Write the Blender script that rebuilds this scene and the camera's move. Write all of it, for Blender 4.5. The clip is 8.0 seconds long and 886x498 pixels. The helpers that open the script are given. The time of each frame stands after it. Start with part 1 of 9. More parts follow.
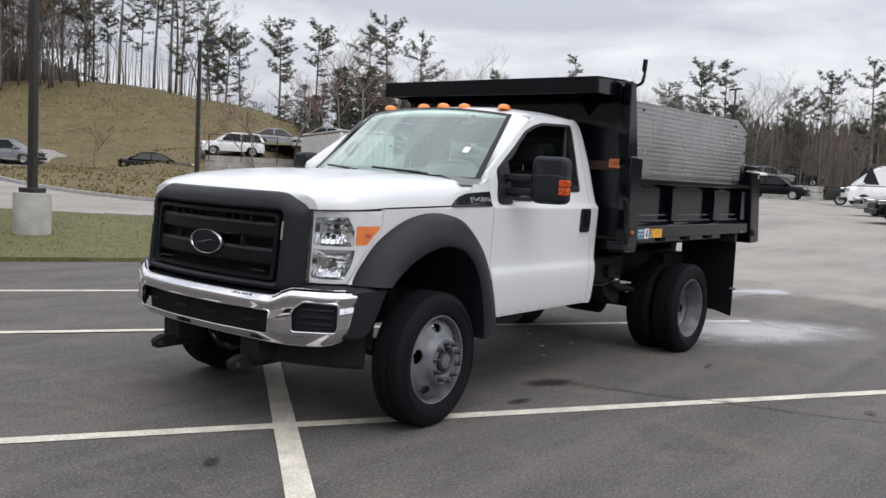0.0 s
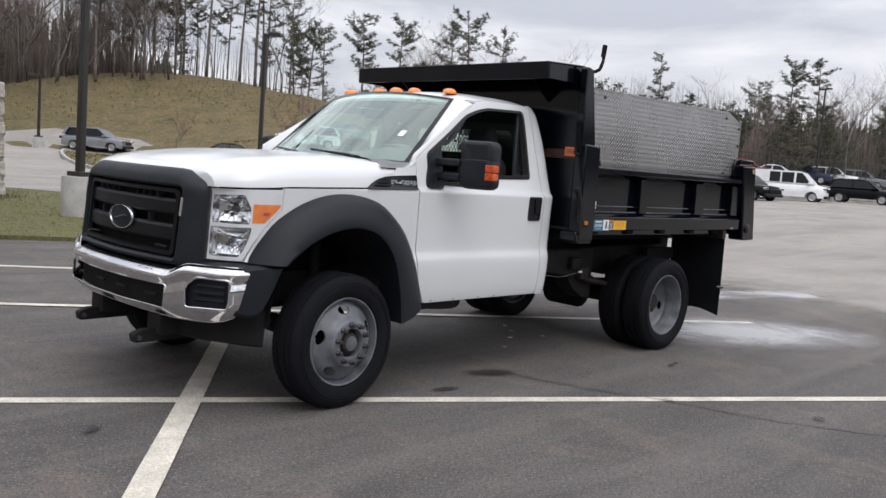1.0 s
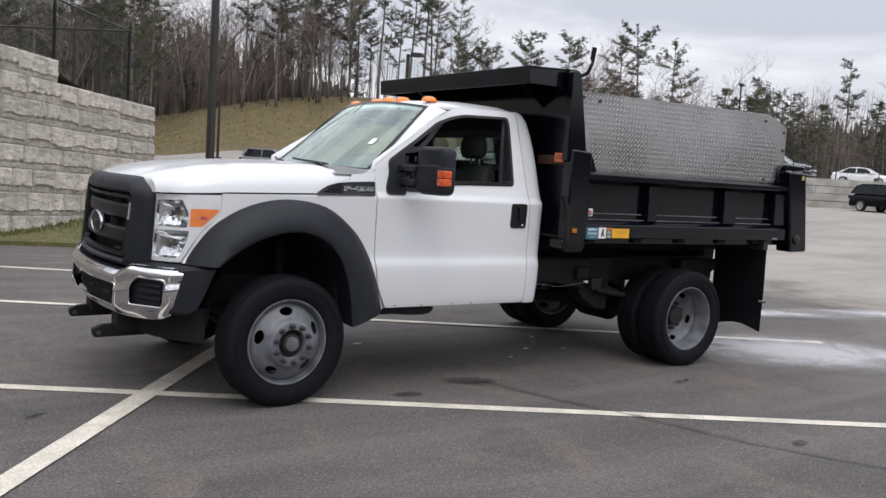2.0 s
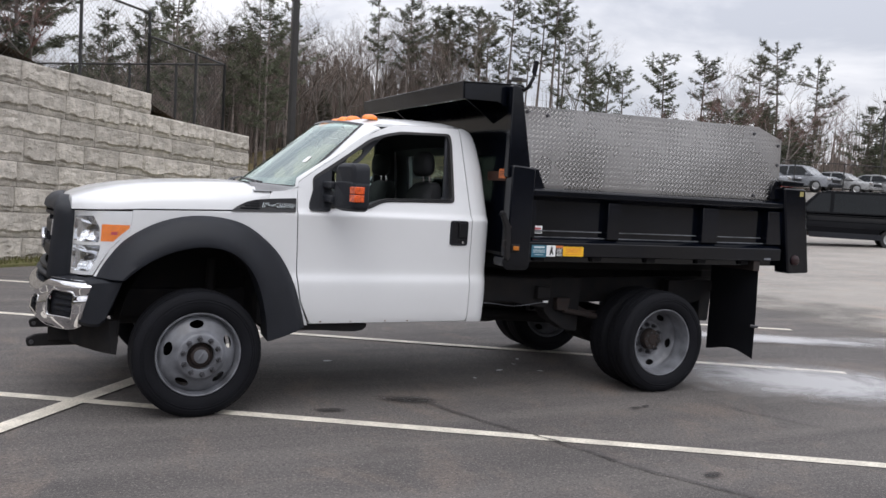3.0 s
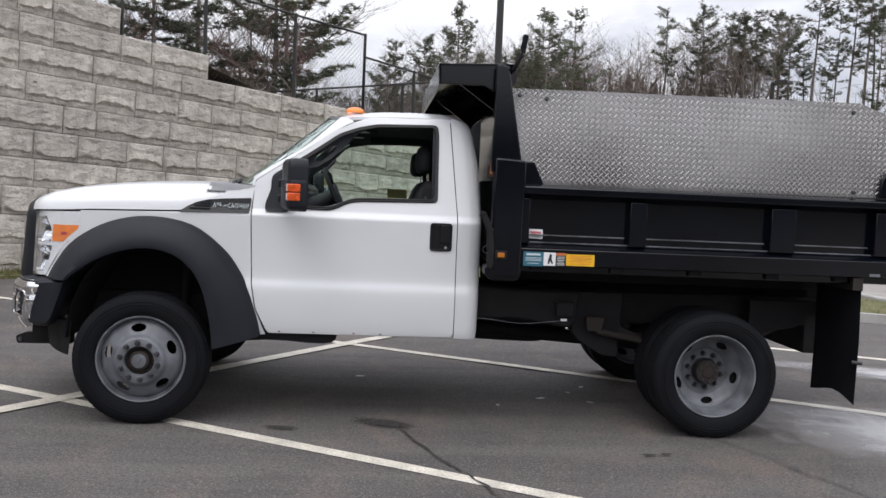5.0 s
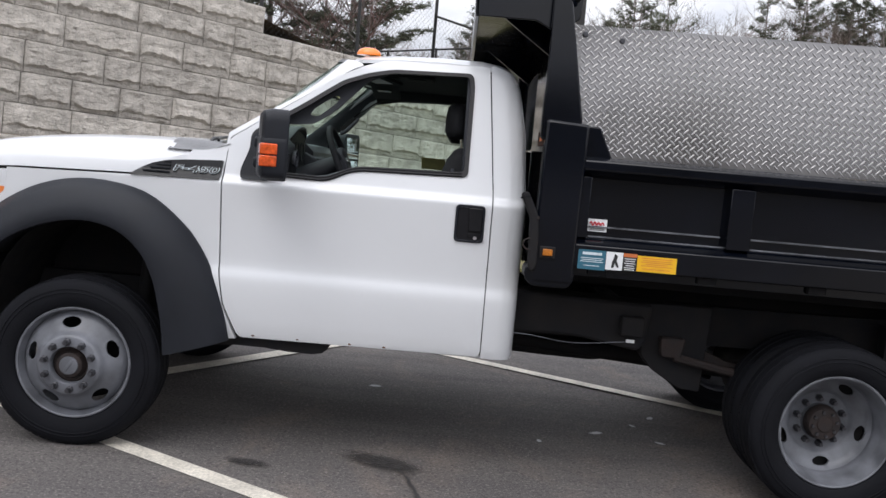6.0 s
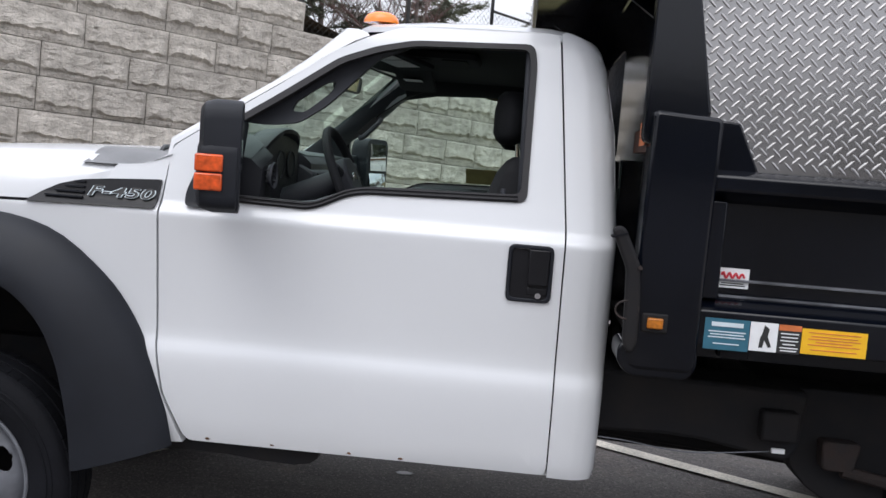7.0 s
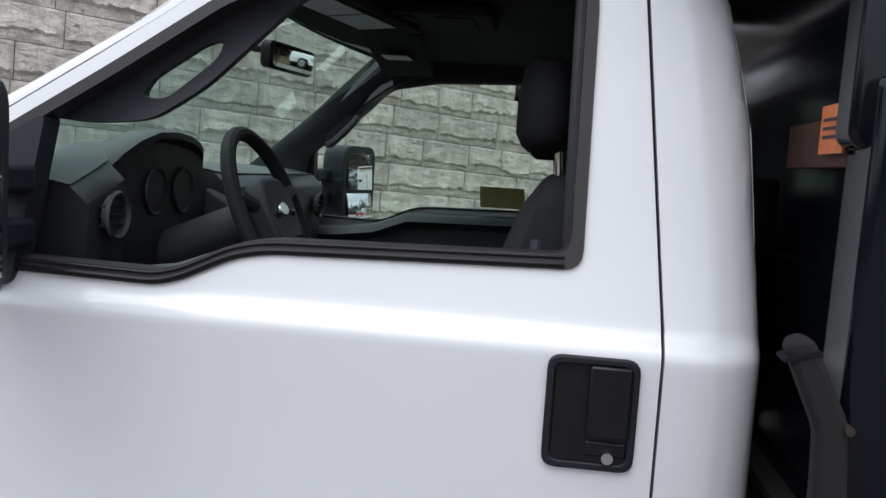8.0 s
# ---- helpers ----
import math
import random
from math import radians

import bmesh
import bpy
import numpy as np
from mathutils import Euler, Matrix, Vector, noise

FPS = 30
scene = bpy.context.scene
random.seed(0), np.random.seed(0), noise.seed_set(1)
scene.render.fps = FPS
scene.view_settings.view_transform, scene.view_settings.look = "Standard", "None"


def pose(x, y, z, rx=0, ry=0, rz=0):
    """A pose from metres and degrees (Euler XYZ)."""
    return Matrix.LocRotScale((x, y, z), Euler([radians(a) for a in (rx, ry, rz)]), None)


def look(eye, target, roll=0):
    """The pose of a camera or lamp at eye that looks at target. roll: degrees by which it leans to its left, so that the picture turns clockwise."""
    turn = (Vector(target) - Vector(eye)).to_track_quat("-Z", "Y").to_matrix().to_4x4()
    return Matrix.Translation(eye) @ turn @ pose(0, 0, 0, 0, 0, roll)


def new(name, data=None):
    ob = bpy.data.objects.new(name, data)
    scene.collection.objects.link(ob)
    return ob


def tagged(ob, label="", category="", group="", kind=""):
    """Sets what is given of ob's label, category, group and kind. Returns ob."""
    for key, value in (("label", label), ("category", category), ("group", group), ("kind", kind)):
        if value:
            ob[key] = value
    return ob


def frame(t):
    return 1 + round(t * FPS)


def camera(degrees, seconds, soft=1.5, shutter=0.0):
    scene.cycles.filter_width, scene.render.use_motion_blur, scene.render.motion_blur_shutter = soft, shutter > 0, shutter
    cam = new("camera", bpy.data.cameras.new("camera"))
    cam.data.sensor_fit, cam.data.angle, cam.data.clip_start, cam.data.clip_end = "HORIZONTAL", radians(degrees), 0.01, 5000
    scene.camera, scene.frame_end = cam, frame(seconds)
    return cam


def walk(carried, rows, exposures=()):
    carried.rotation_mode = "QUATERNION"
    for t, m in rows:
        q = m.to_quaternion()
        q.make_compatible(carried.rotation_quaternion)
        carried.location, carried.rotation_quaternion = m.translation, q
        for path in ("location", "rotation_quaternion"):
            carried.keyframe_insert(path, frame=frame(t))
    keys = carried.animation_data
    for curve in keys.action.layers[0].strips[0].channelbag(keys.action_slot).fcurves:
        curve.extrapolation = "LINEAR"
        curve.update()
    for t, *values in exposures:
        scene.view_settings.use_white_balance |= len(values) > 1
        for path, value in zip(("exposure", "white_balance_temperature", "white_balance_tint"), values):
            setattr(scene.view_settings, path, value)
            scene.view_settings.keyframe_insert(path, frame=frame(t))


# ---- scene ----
cam = camera(54.1, 8.0)
PATH = [
    (0, (-3.932, -4.244, 1.501), (-2.385, -2.988, 1.328), 3.0),
    (0.5, (-3.694, -4.578, 1.489), (-2.181, -3.281, 1.323), 3.1),
    (1, (-3.203, -4.975, 1.478), (-1.786, -3.576, 1.286), 4.2),
    (1.5, (-2.69, -5.462, 1.486), (-1.434, -3.918, 1.29), 3.9),
    (3, (-0.842, -6.546, 1.512), (-0.021, -4.727, 1.375), 3.1),
    (3.5, (-0.196, -6.801, 1.493), (0.459, -4.915, 1.369), 2.4),
    (4, (0.432, -6.894, 1.491), (0.906, -4.955, 1.374), 2.0),
    (4.5, (1.009, -6.726, 1.459), (1.306, -4.751, 1.342), 1.3),
    (5, (1.407, -6.364, 1.476), (1.558, -4.374, 1.35), 2.5),
    (5.2, (1.502, -6.11, 1.475), (1.61, -4.117, 1.343), 3.4),
    (6.3, (1.758, -4.589, 1.488), (1.694, -2.602, 1.272), 4.6),
    (6.5, (1.745, -4.303, 1.49), (1.653, -2.317, 1.272), 4.2),
    (7, (1.748, -3.589, 1.524), (1.586, -1.605, 1.325), 4.4),
    (7.5, (1.703, -2.899, 1.539), (1.539, -0.913, 1.369), 4.8),
    (7.7, (1.705, -2.64, 1.533), (1.53, -0.655, 1.363), 4.7),
    (8, (1.714, -2.256, 1.565), (1.484, -0.279, 1.374), 3.7),
]
walk(cam, [(t, look(eye, target, roll)) for t, eye, target, roll in PATH],
     exposures=[(0, 0.0, 6500, 10), (3, 0.09, 6500, 11), (5.2, 0.12, 6480, 11), (6.5, 0.28, 6400, 11), (7.5, 0.23, 6290, 11), (8, 0.27, 6250, 10)])

# ---- world and light: a bright, evenly overcast day ----
world = bpy.data.worlds.new("overcast_sky")
scene.world = world
world.use_nodes = True
wt = world.node_tree
wt.nodes.clear()


def wnode(kind, **kw):
    n = wt.nodes.new(kind)
    for k, v in kw.items():
        n.inputs[k].default_value = v
    return n


sky = wt.nodes.new("ShaderNodeTexSky")
sky.sky_type = 'NISHITA'
sky.sun_disc = False
sky.sun_elevation = radians(48)
sky.sun_rotation = radians(150)
coords = wt.nodes.new("ShaderNodeTexCoord")
stretch = wt.nodes.new("ShaderNodeMapping")
stretch.inputs["Scale"].default_value = (1.0, 1.0, 3.2)
clouds = wnode("ShaderNodeTexNoise", Scale=2.6, Detail=7.0, Roughness=0.55, Distortion=0.35)
ramp = wt.nodes.new("ShaderNodeValToRGB")
ramp.color_ramp.elements[0].position = 0.36
ramp.color_ramp.elements[0].color = (0.55, 0.575, 0.645, 1)
ramp.color_ramp.elements[1].position = 0.63
ramp.color_ramp.elements[1].color = (1.02, 1.02, 1.05, 1)
dim = wt.nodes.new("ShaderNodeVectorMath")
dim.operation = 'SCALE'
dim.inputs["Scale"].default_value = 0.1
cover = wt.nodes.new("ShaderNodeMix")
cover.data_type = 'RGBA'
cover.inputs["Factor"].default_value = 0.93
ground_back = wnode("ShaderNodeBackground", Strength=0.92)
out = wt.nodes.new("ShaderNodeOutputWorld")
wt.links.new(coords.outputs["Generated"], stretch.inputs["Vector"])
wt.links.new(stretch.outputs["Vector"], clouds.inputs["Vector"])
wt.links.new(clouds.outputs["Fac"], ramp.inputs["Fac"])
wt.links.new(sky.outputs["Color"], dim.inputs[0])
wt.links.new(dim.outputs["Vector"], cover.inputs[6])
wt.links.new(ramp.outputs["Color"], cover.inputs[7])
# an overcast sky is about twice as bright overhead as at the horizon
axes = wt.nodes.new("ShaderNodeSeparateXYZ")
climb = wt.nodes.new("ShaderNodeMapRange")
climb.inputs["From Min"].default_value = 0.08
climb.inputs["From Max"].default_value = 0.95
climb.inputs["To Min"].default_value = 1.0
climb.inputs["To Max"].default_value = 2.08
wt.links.new(coords.outputs["Generated"], axes.inputs["Vector"])
wt.links.new(axes.outputs["Z"], climb.inputs["Value"])
wt.links.new(climb.outputs["Result"], ground_back.inputs["Strength"])
wt.links.new(cover.outputs[2], ground_back.inputs["Color"])
wt.links.new(ground_back.outputs["Background"], out.inputs["Surface"])

sun_data = bpy.data.lights.new("sun", 'SUN')
sun_data.energy = 0.9
sun_data.angle = radians(40)
sun_data.color = (1.0, 0.97, 0.93)
sun = new("sun", sun_data)
sun.matrix_world = look((0, 0, 30), (6.5, 18.0, 0.0))
scene.view_settings.exposure = 0.0

# ---- materials ----


def mat(name, color, rough=0.5, metal=0.0, vary=0.12, scale=6.0, bump=0.0, bscale=60.0, dark=None, spec=0.5, coat=0.0, detail=6.0, island=0.0, fine=0.0):
    """A principled material with two scales of colour variation and fine relief."""
    m = bpy.data.materials.new(name)
    m.use_nodes = True
    nt = m.node_tree
    b = nt.nodes["Principled BSDF"]
    b.inputs["Roughness"].default_value = rough
    b.inputs["Metallic"].default_value = metal
    b.inputs["Specular IOR Level"].default_value = spec
    b.inputs["Coat Weight"].default_value = coat
    b.inputs["Coat Roughness"].default_value = 0.04
    tc = nt.nodes.new("ShaderNodeTexCoord")
    big = nt.nodes.new("ShaderNodeTexNoise")
    big.inputs["Scale"].default_value = scale
    big.inputs["Detail"].default_value = detail
    nt.links.new(tc.outputs["Object"], big.inputs["Vector"])
    mix = nt.nodes.new("ShaderNodeMix")
    mix.data_type = 'RGBA'
    c2 = dark if dark else tuple(c * (1 - 2 * vary) for c in color)
    c1 = tuple(min(1, c * (1 + 0.6 * vary)) for c in color)
    mix.inputs[6].default_value = (*c2, 1)
    mix.inputs[7].default_value = (*c1, 1)
    rng = nt.nodes.new("ShaderNodeMapRange")
    rng.inputs["From Min"].default_value = 0.3
    rng.inputs["From Max"].default_value = 0.7
    nt.links.new(big.outputs["Fac"], rng.inputs["Value"])
    nt.links.new(rng.outputs["Result"], mix.inputs["Factor"])
    col = mix.outputs[2]
    if island or fine:
        hsv = nt.nodes.new("ShaderNodeHueSaturation")
        nt.links.new(col, hsv.inputs["Color"])
        r2 = nt.nodes.new("ShaderNodeMapRange")
        if island:
            info = nt.nodes.new("ShaderNodeObjectInfo")
            nt.links.new(info.outputs["Random"], r2.inputs["Value"])
            amount = island
        else:
            sp = nt.nodes.new("ShaderNodeTexNoise")
            sp.inputs["Scale"].default_value = bscale * 0.7
            sp.inputs["Detail"].default_value = 3.0
            nt.links.new(tc.outputs["Object"], sp.inputs["Vector"])
            nt.links.new(sp.outputs["Fac"], r2.inputs["Value"])
            r2.inputs["From Min"].default_value = 0.3
            r2.inputs["From Max"].default_value = 0.7
            amount = fine
        r2.inputs["To Min"].default_value = 1 - amount
        r2.inputs["To Max"].default_value = 1 + amount
        nt.links.new(r2.outputs["Result"], hsv.inputs["Value"])
        col = hsv.outputs["Color"]
    nt.links.new(col, b.inputs["Base Color"])
    rr = nt.nodes.new("ShaderNodeMapRange")
    rr.inputs["To Min"].default_value = max(0.0, rough - 0.35 * rough * min(1, vary * 4))
    rr.inputs["To Max"].default_value = min(1, rough + 0.35 * rough * min(1, vary * 4))
    nt.links.new(big.outputs["Fac"], rr.inputs["Value"])
    nt.links.new(rr.outputs["Result"], b.inputs["Roughness"])
    if bump:
        fn = nt.nodes.new("ShaderNodeTexNoise")
        fn.inputs["Scale"].default_value = bscale
        fn.inputs["Detail"].default_value = 4.0
        nt.links.new(tc.outputs["Object"], fn.inputs["Vector"])
        bp = nt.nodes.new("ShaderNodeBump")
        bp.inputs["Strength"].default_value = bump
        bp.inputs["Distance"].default_value = 0.01
        nt.links.new(fn.outputs["Fac"], bp.inputs["Height"])
        nt.links.new(bp.outputs["Normal"], b.inputs["Normal"])
    return m


def glass_mat(name, tint, rough=0.0, least=0.08, steepness=4.0, sheen=(1.0, 1.0, 1.0)):
    m = bpy.data.materials.new(name)
    m.use_nodes = True
    nt = m.node_tree
    nt.nodes.clear()
    o = nt.nodes.new("ShaderNodeOutputMaterial")
    tr = nt.nodes.new("ShaderNodeBsdfTransparent")
    tr.inputs["Color"].default_value = (*tint, 1)
    gl = nt.nodes.new("ShaderNodeBsdfGlossy")
    gl.inputs["Roughness"].default_value = rough
    gl.inputs["Color"].default_value = (*sheen, 1)
    lw = nt.nodes.new("ShaderNodeLayerWeight")
    lw.inputs["Blend"].default_value = 0.5
    steep = nt.nodes.new("ShaderNodeMath")
    steep.operation = 'POWER'
    steep.inputs[1].default_value = steepness
    nt.links.new(lw.outputs["Facing"], steep.inputs[0])
    fr = nt.nodes.new("ShaderNodeMapRange")
    fr.inputs["To Min"].default_value = least
    fr.inputs["To Max"].default_value = 0.95
    nt.links.new(steep.outputs["Value"], fr.inputs["Value"])
    mx = nt.nodes.new("ShaderNodeMixShader")
    nt.links.new(fr.outputs["Result"], mx.inputs["Fac"])
    nt.links.new(tr.outputs["BSDF"], mx.inputs[1])
    nt.links.new(gl.outputs["BSDF"], mx.inputs[2])
    nt.links.new(mx.outputs["Shader"], o.inputs["Surface"])
    return m


M = {}
M["white"] = mat("white_paint", (0.70, 0.712, 0.73), 0.22, vary=0.015, scale=2.0, coat=0.4)
M["black_paint"] = mat("black_body_paint", (0.0024, 0.0034, 0.0068), 0.12, spec=0.36, vary=0.25, scale=3.0, coat=0.0, bump=0.03, bscale=7)
M["trim"] = mat("black_moulded_plastic", (0.0112, 0.0131, 0.0185), 0.5, spec=0.30, vary=0.12, scale=8.0, bump=0.18, bscale=420)
# mottled grey, lighter than the bed's black, for its thin edge strips
M["pale_edge"] = mat("pale_edge_strip", (0.13, 0.135, 0.15), 0.6, vary=0.5, scale=7.0, dark=(0.03, 0.032, 0.036))
# grey plastic, its base colour raised for the sky that the cowl reflects
M["cowl"] = mat("weathered_sky_lit_cowl_plastic", (0.17, 0.172, 0.178), 0.42, vary=0.18, scale=9.0, bump=0.15, bscale=300)
M["trim_gloss"] = mat("satin_black_plastic", (0.009, 0.009, 0.011), 0.3, spec=0.3, vary=0.12, scale=8.0)
M["rubber"] = mat("weathered_rubber", (0.0085, 0.009, 0.0118), 0.75, spec=0.14, vary=0.2, scale=5.0, bump=0.2, bscale=90)
M["seal"] = mat("dusty_rubber_seal", (0.022, 0.0205, 0.0225), 0.6, vary=0.25, scale=14.0)
M["steel"] = mat("grey_painted_steel", (0.165, 0.172, 0.192), 0.42, vary=0.25, scale=9.0, bump=0.08, bscale=70)
M["nut"] = mat("dark_lug_steel", (0.10, 0.10, 0.11), 0.4, metal=0.7, vary=0.2, scale=40.0)
M["rust"] = mat("rusty_steel", (0.034, 0.023, 0.020), 0.75, metal=0.2, vary=0.3, scale=22.0, dark=(0.018, 0.015, 0.015), bump=0.3, bscale=120)
M["frame"] = mat("greasy_frame_steel", (0.012, 0.0124, 0.0145), 0.8, spec=0.2, vary=0.3, scale=9.0, dark=(0.017, 0.015, 0.0145))
M["chrome"] = mat("chrome", (0.72, 0.72, 0.74), 0.07, metal=1.0, vary=0.02, scale=5.0)
M["mirror"] = mat("mirror_glass", (0.8, 0.82, 0.84), 0.01, metal=1.0, vary=0.0)
M["alu"] = mat("bright_tread_aluminium", (0.350, 0.342, 0.340), 0.27, metal=1.0, vary=0.16, scale=2.2, bump=0.7, bscale=1.15)
M["alu"].node_tree.nodes["Bump"].inputs["Distance"].default_value = 0.13
M["alu"].node_tree.nodes["Bump"].inputs["Height"].links[0].from_node.inputs["Detail"].default_value = 0.0
M["alu_lug"] = mat("worn_tread_lugs", (0.40, 0.392, 0.39), 0.42, metal=1.0, vary=0.08, scale=2.5)
M["rust_strip"] = mat("orange_brown_rust", (0.062, 0.022, 0.012), 0.85, vary=0.3, scale=14.0, bump=0.3, bscale=120)
M["rust_spot"] = mat("brown_rust", (0.16, 0.075, 0.035), 0.85, vary=0.3, scale=60.0)
M["amber"] = mat("amber_lens", (0.95, 0.25, 0.025), 0.18, vary=0.08, scale=30.0, coat=0.5)
M["dim_chrome"] = mat("dim_chrome", (0.52, 0.53, 0.55), 0.18, metal=1.0, vary=0.05, scale=9.0)
M["dull_amber"] = mat("dull_amber_lens", (0.50, 0.16, 0.012), 0.35, vary=0.25, scale=60.0)
M["grille_black"] = mat("dark_grille_plastic", (0.0055, 0.0062, 0.0085), 0.42, spec=0.22, vary=0.12, scale=8.0)
M["orange_lens"] = mat("orange_lens", (0.74, 0.10, 0.016), 0.2, vary=0.28, scale=45.0, coat=0.4)
M["red_lens"] = mat("red_lens", (0.016, 0.002, 0.004), 0.35, vary=0.1, scale=30.0)
M["reflector"] = mat("lamp_reflector", (0.86, 0.87, 0.89), 0.12, metal=1.0, vary=0.04, scale=18.0)
M["housing"] = mat("bright_lamp_housing", (0.82, 0.83, 0.85), 0.22, metal=0.0, spec=0.8, coat=0.6, vary=0.05, scale=12.0)
M["lens"] = glass_mat("clear_lens", (0.985, 0.99, 0.995))
M["windscreen"] = glass_mat("green_tinted_windscreen", (0.74, 0.92, 0.83), least=0.13, steepness=2.4, sheen=(0.80, 0.90, 0.87))
M["side_glass"] = glass_mat("green_tinted_side_glass", (0.885, 0.975, 0.930))
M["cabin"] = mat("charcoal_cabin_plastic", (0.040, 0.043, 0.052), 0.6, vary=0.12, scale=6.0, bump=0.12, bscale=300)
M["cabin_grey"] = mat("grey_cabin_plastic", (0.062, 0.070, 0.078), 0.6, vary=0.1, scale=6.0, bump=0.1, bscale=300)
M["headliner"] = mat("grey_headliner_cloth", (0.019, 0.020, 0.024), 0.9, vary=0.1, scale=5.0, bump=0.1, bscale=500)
M["seat"] = mat("dark_seat_cloth", (0.013, 0.014, 0.017), 0.8, vary=0.14, scale=10.0, bump=0.2, bscale=240)
M["belt"] = mat("grey_seat_belt", (0.10, 0.10, 0.11), 0.8, vary=0.1, scale=30.0)
M["paper"] = mat("white_label", (0.78, 0.79, 0.80), 0.5, vary=0.03, scale=30.0)
M["yellow"] = mat("yellow_label", (0.86, 0.48, 0.015), 0.45, vary=0.05, scale=30.0)
M["teal"] = mat("teal_label", (0.03, 0.13, 0.19), 0.45, vary=0.06, scale=30.0)
M["orange"] = mat("orange_label", (0.62, 0.17, 0.05), 0.5, vary=0.12, scale=40.0)
M["ink"] = mat("black_ink", (0.02, 0.02, 0.02), 0.6, vary=0.1, scale=30.0)
M["red_ink"] = mat("red_ink", (0.55, 0.03, 0.05), 0.5, vary=0.05, scale=30.0)
M["pale_ink"] = mat("pale_ink", (0.62, 0.70, 0.74), 0.5, vary=0.05, scale=30.0)
M["dull_yellow"] = mat("faded_yellow_sticker", (0.34, 0.29, 0.11), 0.6, vary=0.08, scale=30.0)
M["blue_oval"] = mat("dark_oval_face", (0.010, 0.013, 0.024), 0.45, vary=0.1, scale=20.0, spec=0.2)


# ---- mesh helpers ----
def part(name, bm, material, parent=None, label="", smooth=35, bevel=0.0, category="", kind="", group="", segs=2):
    """Links a bmesh as one mesh object, under a thing or a part."""
    bmesh.ops.recalc_face_normals(bm, faces=bm.faces)
    me = bpy.data.meshes.new(name)
    bm.to_mesh(me)
    bm.free()
    for m in (material if isinstance(material, (list, tuple)) else [material]):
        me.materials.append(m)
    if smooth:
        me.polygons.foreach_set("use_smooth", [True] * len(me.polygons))
        me.set_sharp_from_angle(angle=radians(smooth))
    ob = new(name, me)
    ob.parent = parent
    if bevel:
        mod = ob.modifiers.new("edge", 'BEVEL')
        mod.width, mod.segments, mod.limit_method, mod.angle_limit = bevel, segs, 'ANGLE', radians(40)
        mod.harden_normals = False
    tagged(ob, label, category, group, kind)
    return ob


def thing(name, label, category, group="", kind="", at=None):
    ob = new(name)
    ob.empty_display_size = 0.2
    if at is not None:
        ob.matrix_basis = at
    return tagged(ob, label, category, group, kind)


def box(bm, x0, x1, y0, y1, z0, z1, m=None, mi=0):
    vs = [bm.verts.new((x, y, z)) for x in (x0, x1) for y in (y0, y1) for z in (z0, z1)]
    if m is not None:
        for v in vs:
            v.co = m @ v.co
    for f in ((0, 1, 3, 2), (4, 6, 7, 5), (0, 4, 5, 1), (2, 3, 7, 6), (0, 2, 6, 4), (1, 5, 7, 3)):
        bm.faces.new([vs[i] for i in f]).material_index = mi
    return vs


def boxed(x0, x1, y0, y1, z0, z1, m=None):
    bm = bmesh.new()
    box(bm, x0, x1, y0, y1, z0, z1, m)
    return bm


def prism(pts, y0, y1, axis="y", bm=None):
    """A polygon of (a, b) pulled out along an axis: y takes (x, z), x takes (y, z), z takes (x, y)."""
    bm = bm or bmesh.new()
    put = {"y": lambda a, b, c: (a, c, b), "x": lambda a, b, c: (c, a, b), "z": lambda a, b, c: (a, b, c)}[axis]
    lo = [bm.verts.new(put(a, b, y0)) for a, b in pts]
    hi = [bm.verts.new(put(a, b, y1)) for a, b in pts]
    n = len(pts)
    bm.faces.new(lo)
    bm.faces.new(hi[::-1])
    for i in range(n):
        bm.faces.new((lo[i], hi[i], hi[(i + 1) % n], lo[(i + 1) % n]))
    return bm


def lathe(profile, n=48, bm=None, m=None, closed=False):
    """Turns a profile of (radius, offset along y) about the y axis."""
    bm = bm or bmesh.new()
    rings = []
    for r, y in profile:
        if r < 1e-6:
            rings.append([bm.verts.new((0, y, 0))])
        else:
            rings.append([bm.verts.new((r * math.cos(2 * math.pi * i / n), y, r * math.sin(2 * math.pi * i / n))) for i in range(n)])
    pairs = list(zip(rings, rings[1:])) + ([(rings[-1], rings[0])] if closed else [])
    for a, b in pairs:
        for i in range(n):
            j = (i + 1) % n
            if len(a) == 1 and len(b) == 1:
                continue
            if len(a) == 1:
                bm.faces.new((a[0], b[i], b[j]))
            elif len(b) == 1:
                bm.faces.new((a[i], b[0], a[j]))
            else:
                bm.faces.new((a[i], b[i], b[j], a[j]))
    if m is not None:
        for ring in rings:
            for v in ring:
                v.co = m @ v.co
    return bm


def loft(rings, bm=None, cap=True, loop=True):
    """Skins rings of equally many points."""
    bm = bm or bmesh.new()
    vs = [[bm.verts.new(p) for p in ring] for ring in rings]
    n = len(vs[0])
    for a, b in zip(vs, vs[1:]):
        for i in range(n if loop else n - 1):
            j = (i + 1) % n
            bm.faces.new((a[i], b[i], b[j], a[j]))
    if cap and loop:
        bm.faces.new(vs[0])
        bm.faces.new(vs[-1][::-1])
    return bm


def tube(points, r, n=10, bm=None, radii=None):
    """A round bar along points."""
    bm = bm or bmesh.new()
    pts = [Vector(p) for p in points]
    rings = []
    up = Vector((0.13, 0.29, 0.95)).normalized()
    for i, p in enumerate(pts):
        d = (pts[min(i + 1, len(pts) - 1)] - pts[max(i - 1, 0)]).normalized()
        a = d.cross(up if abs(d.dot(up)) < 0.95 else Vector((1, 0, 0))).normalized()
        b = d.cross(a)
        rr = radii[i] if radii else r
        rings.append([p + rr * (math.cos(2 * math.pi * k / n) * a + math.sin(2 * math.pi * k / n) * b) for k in range(n)])
    return loft(rings, bm)


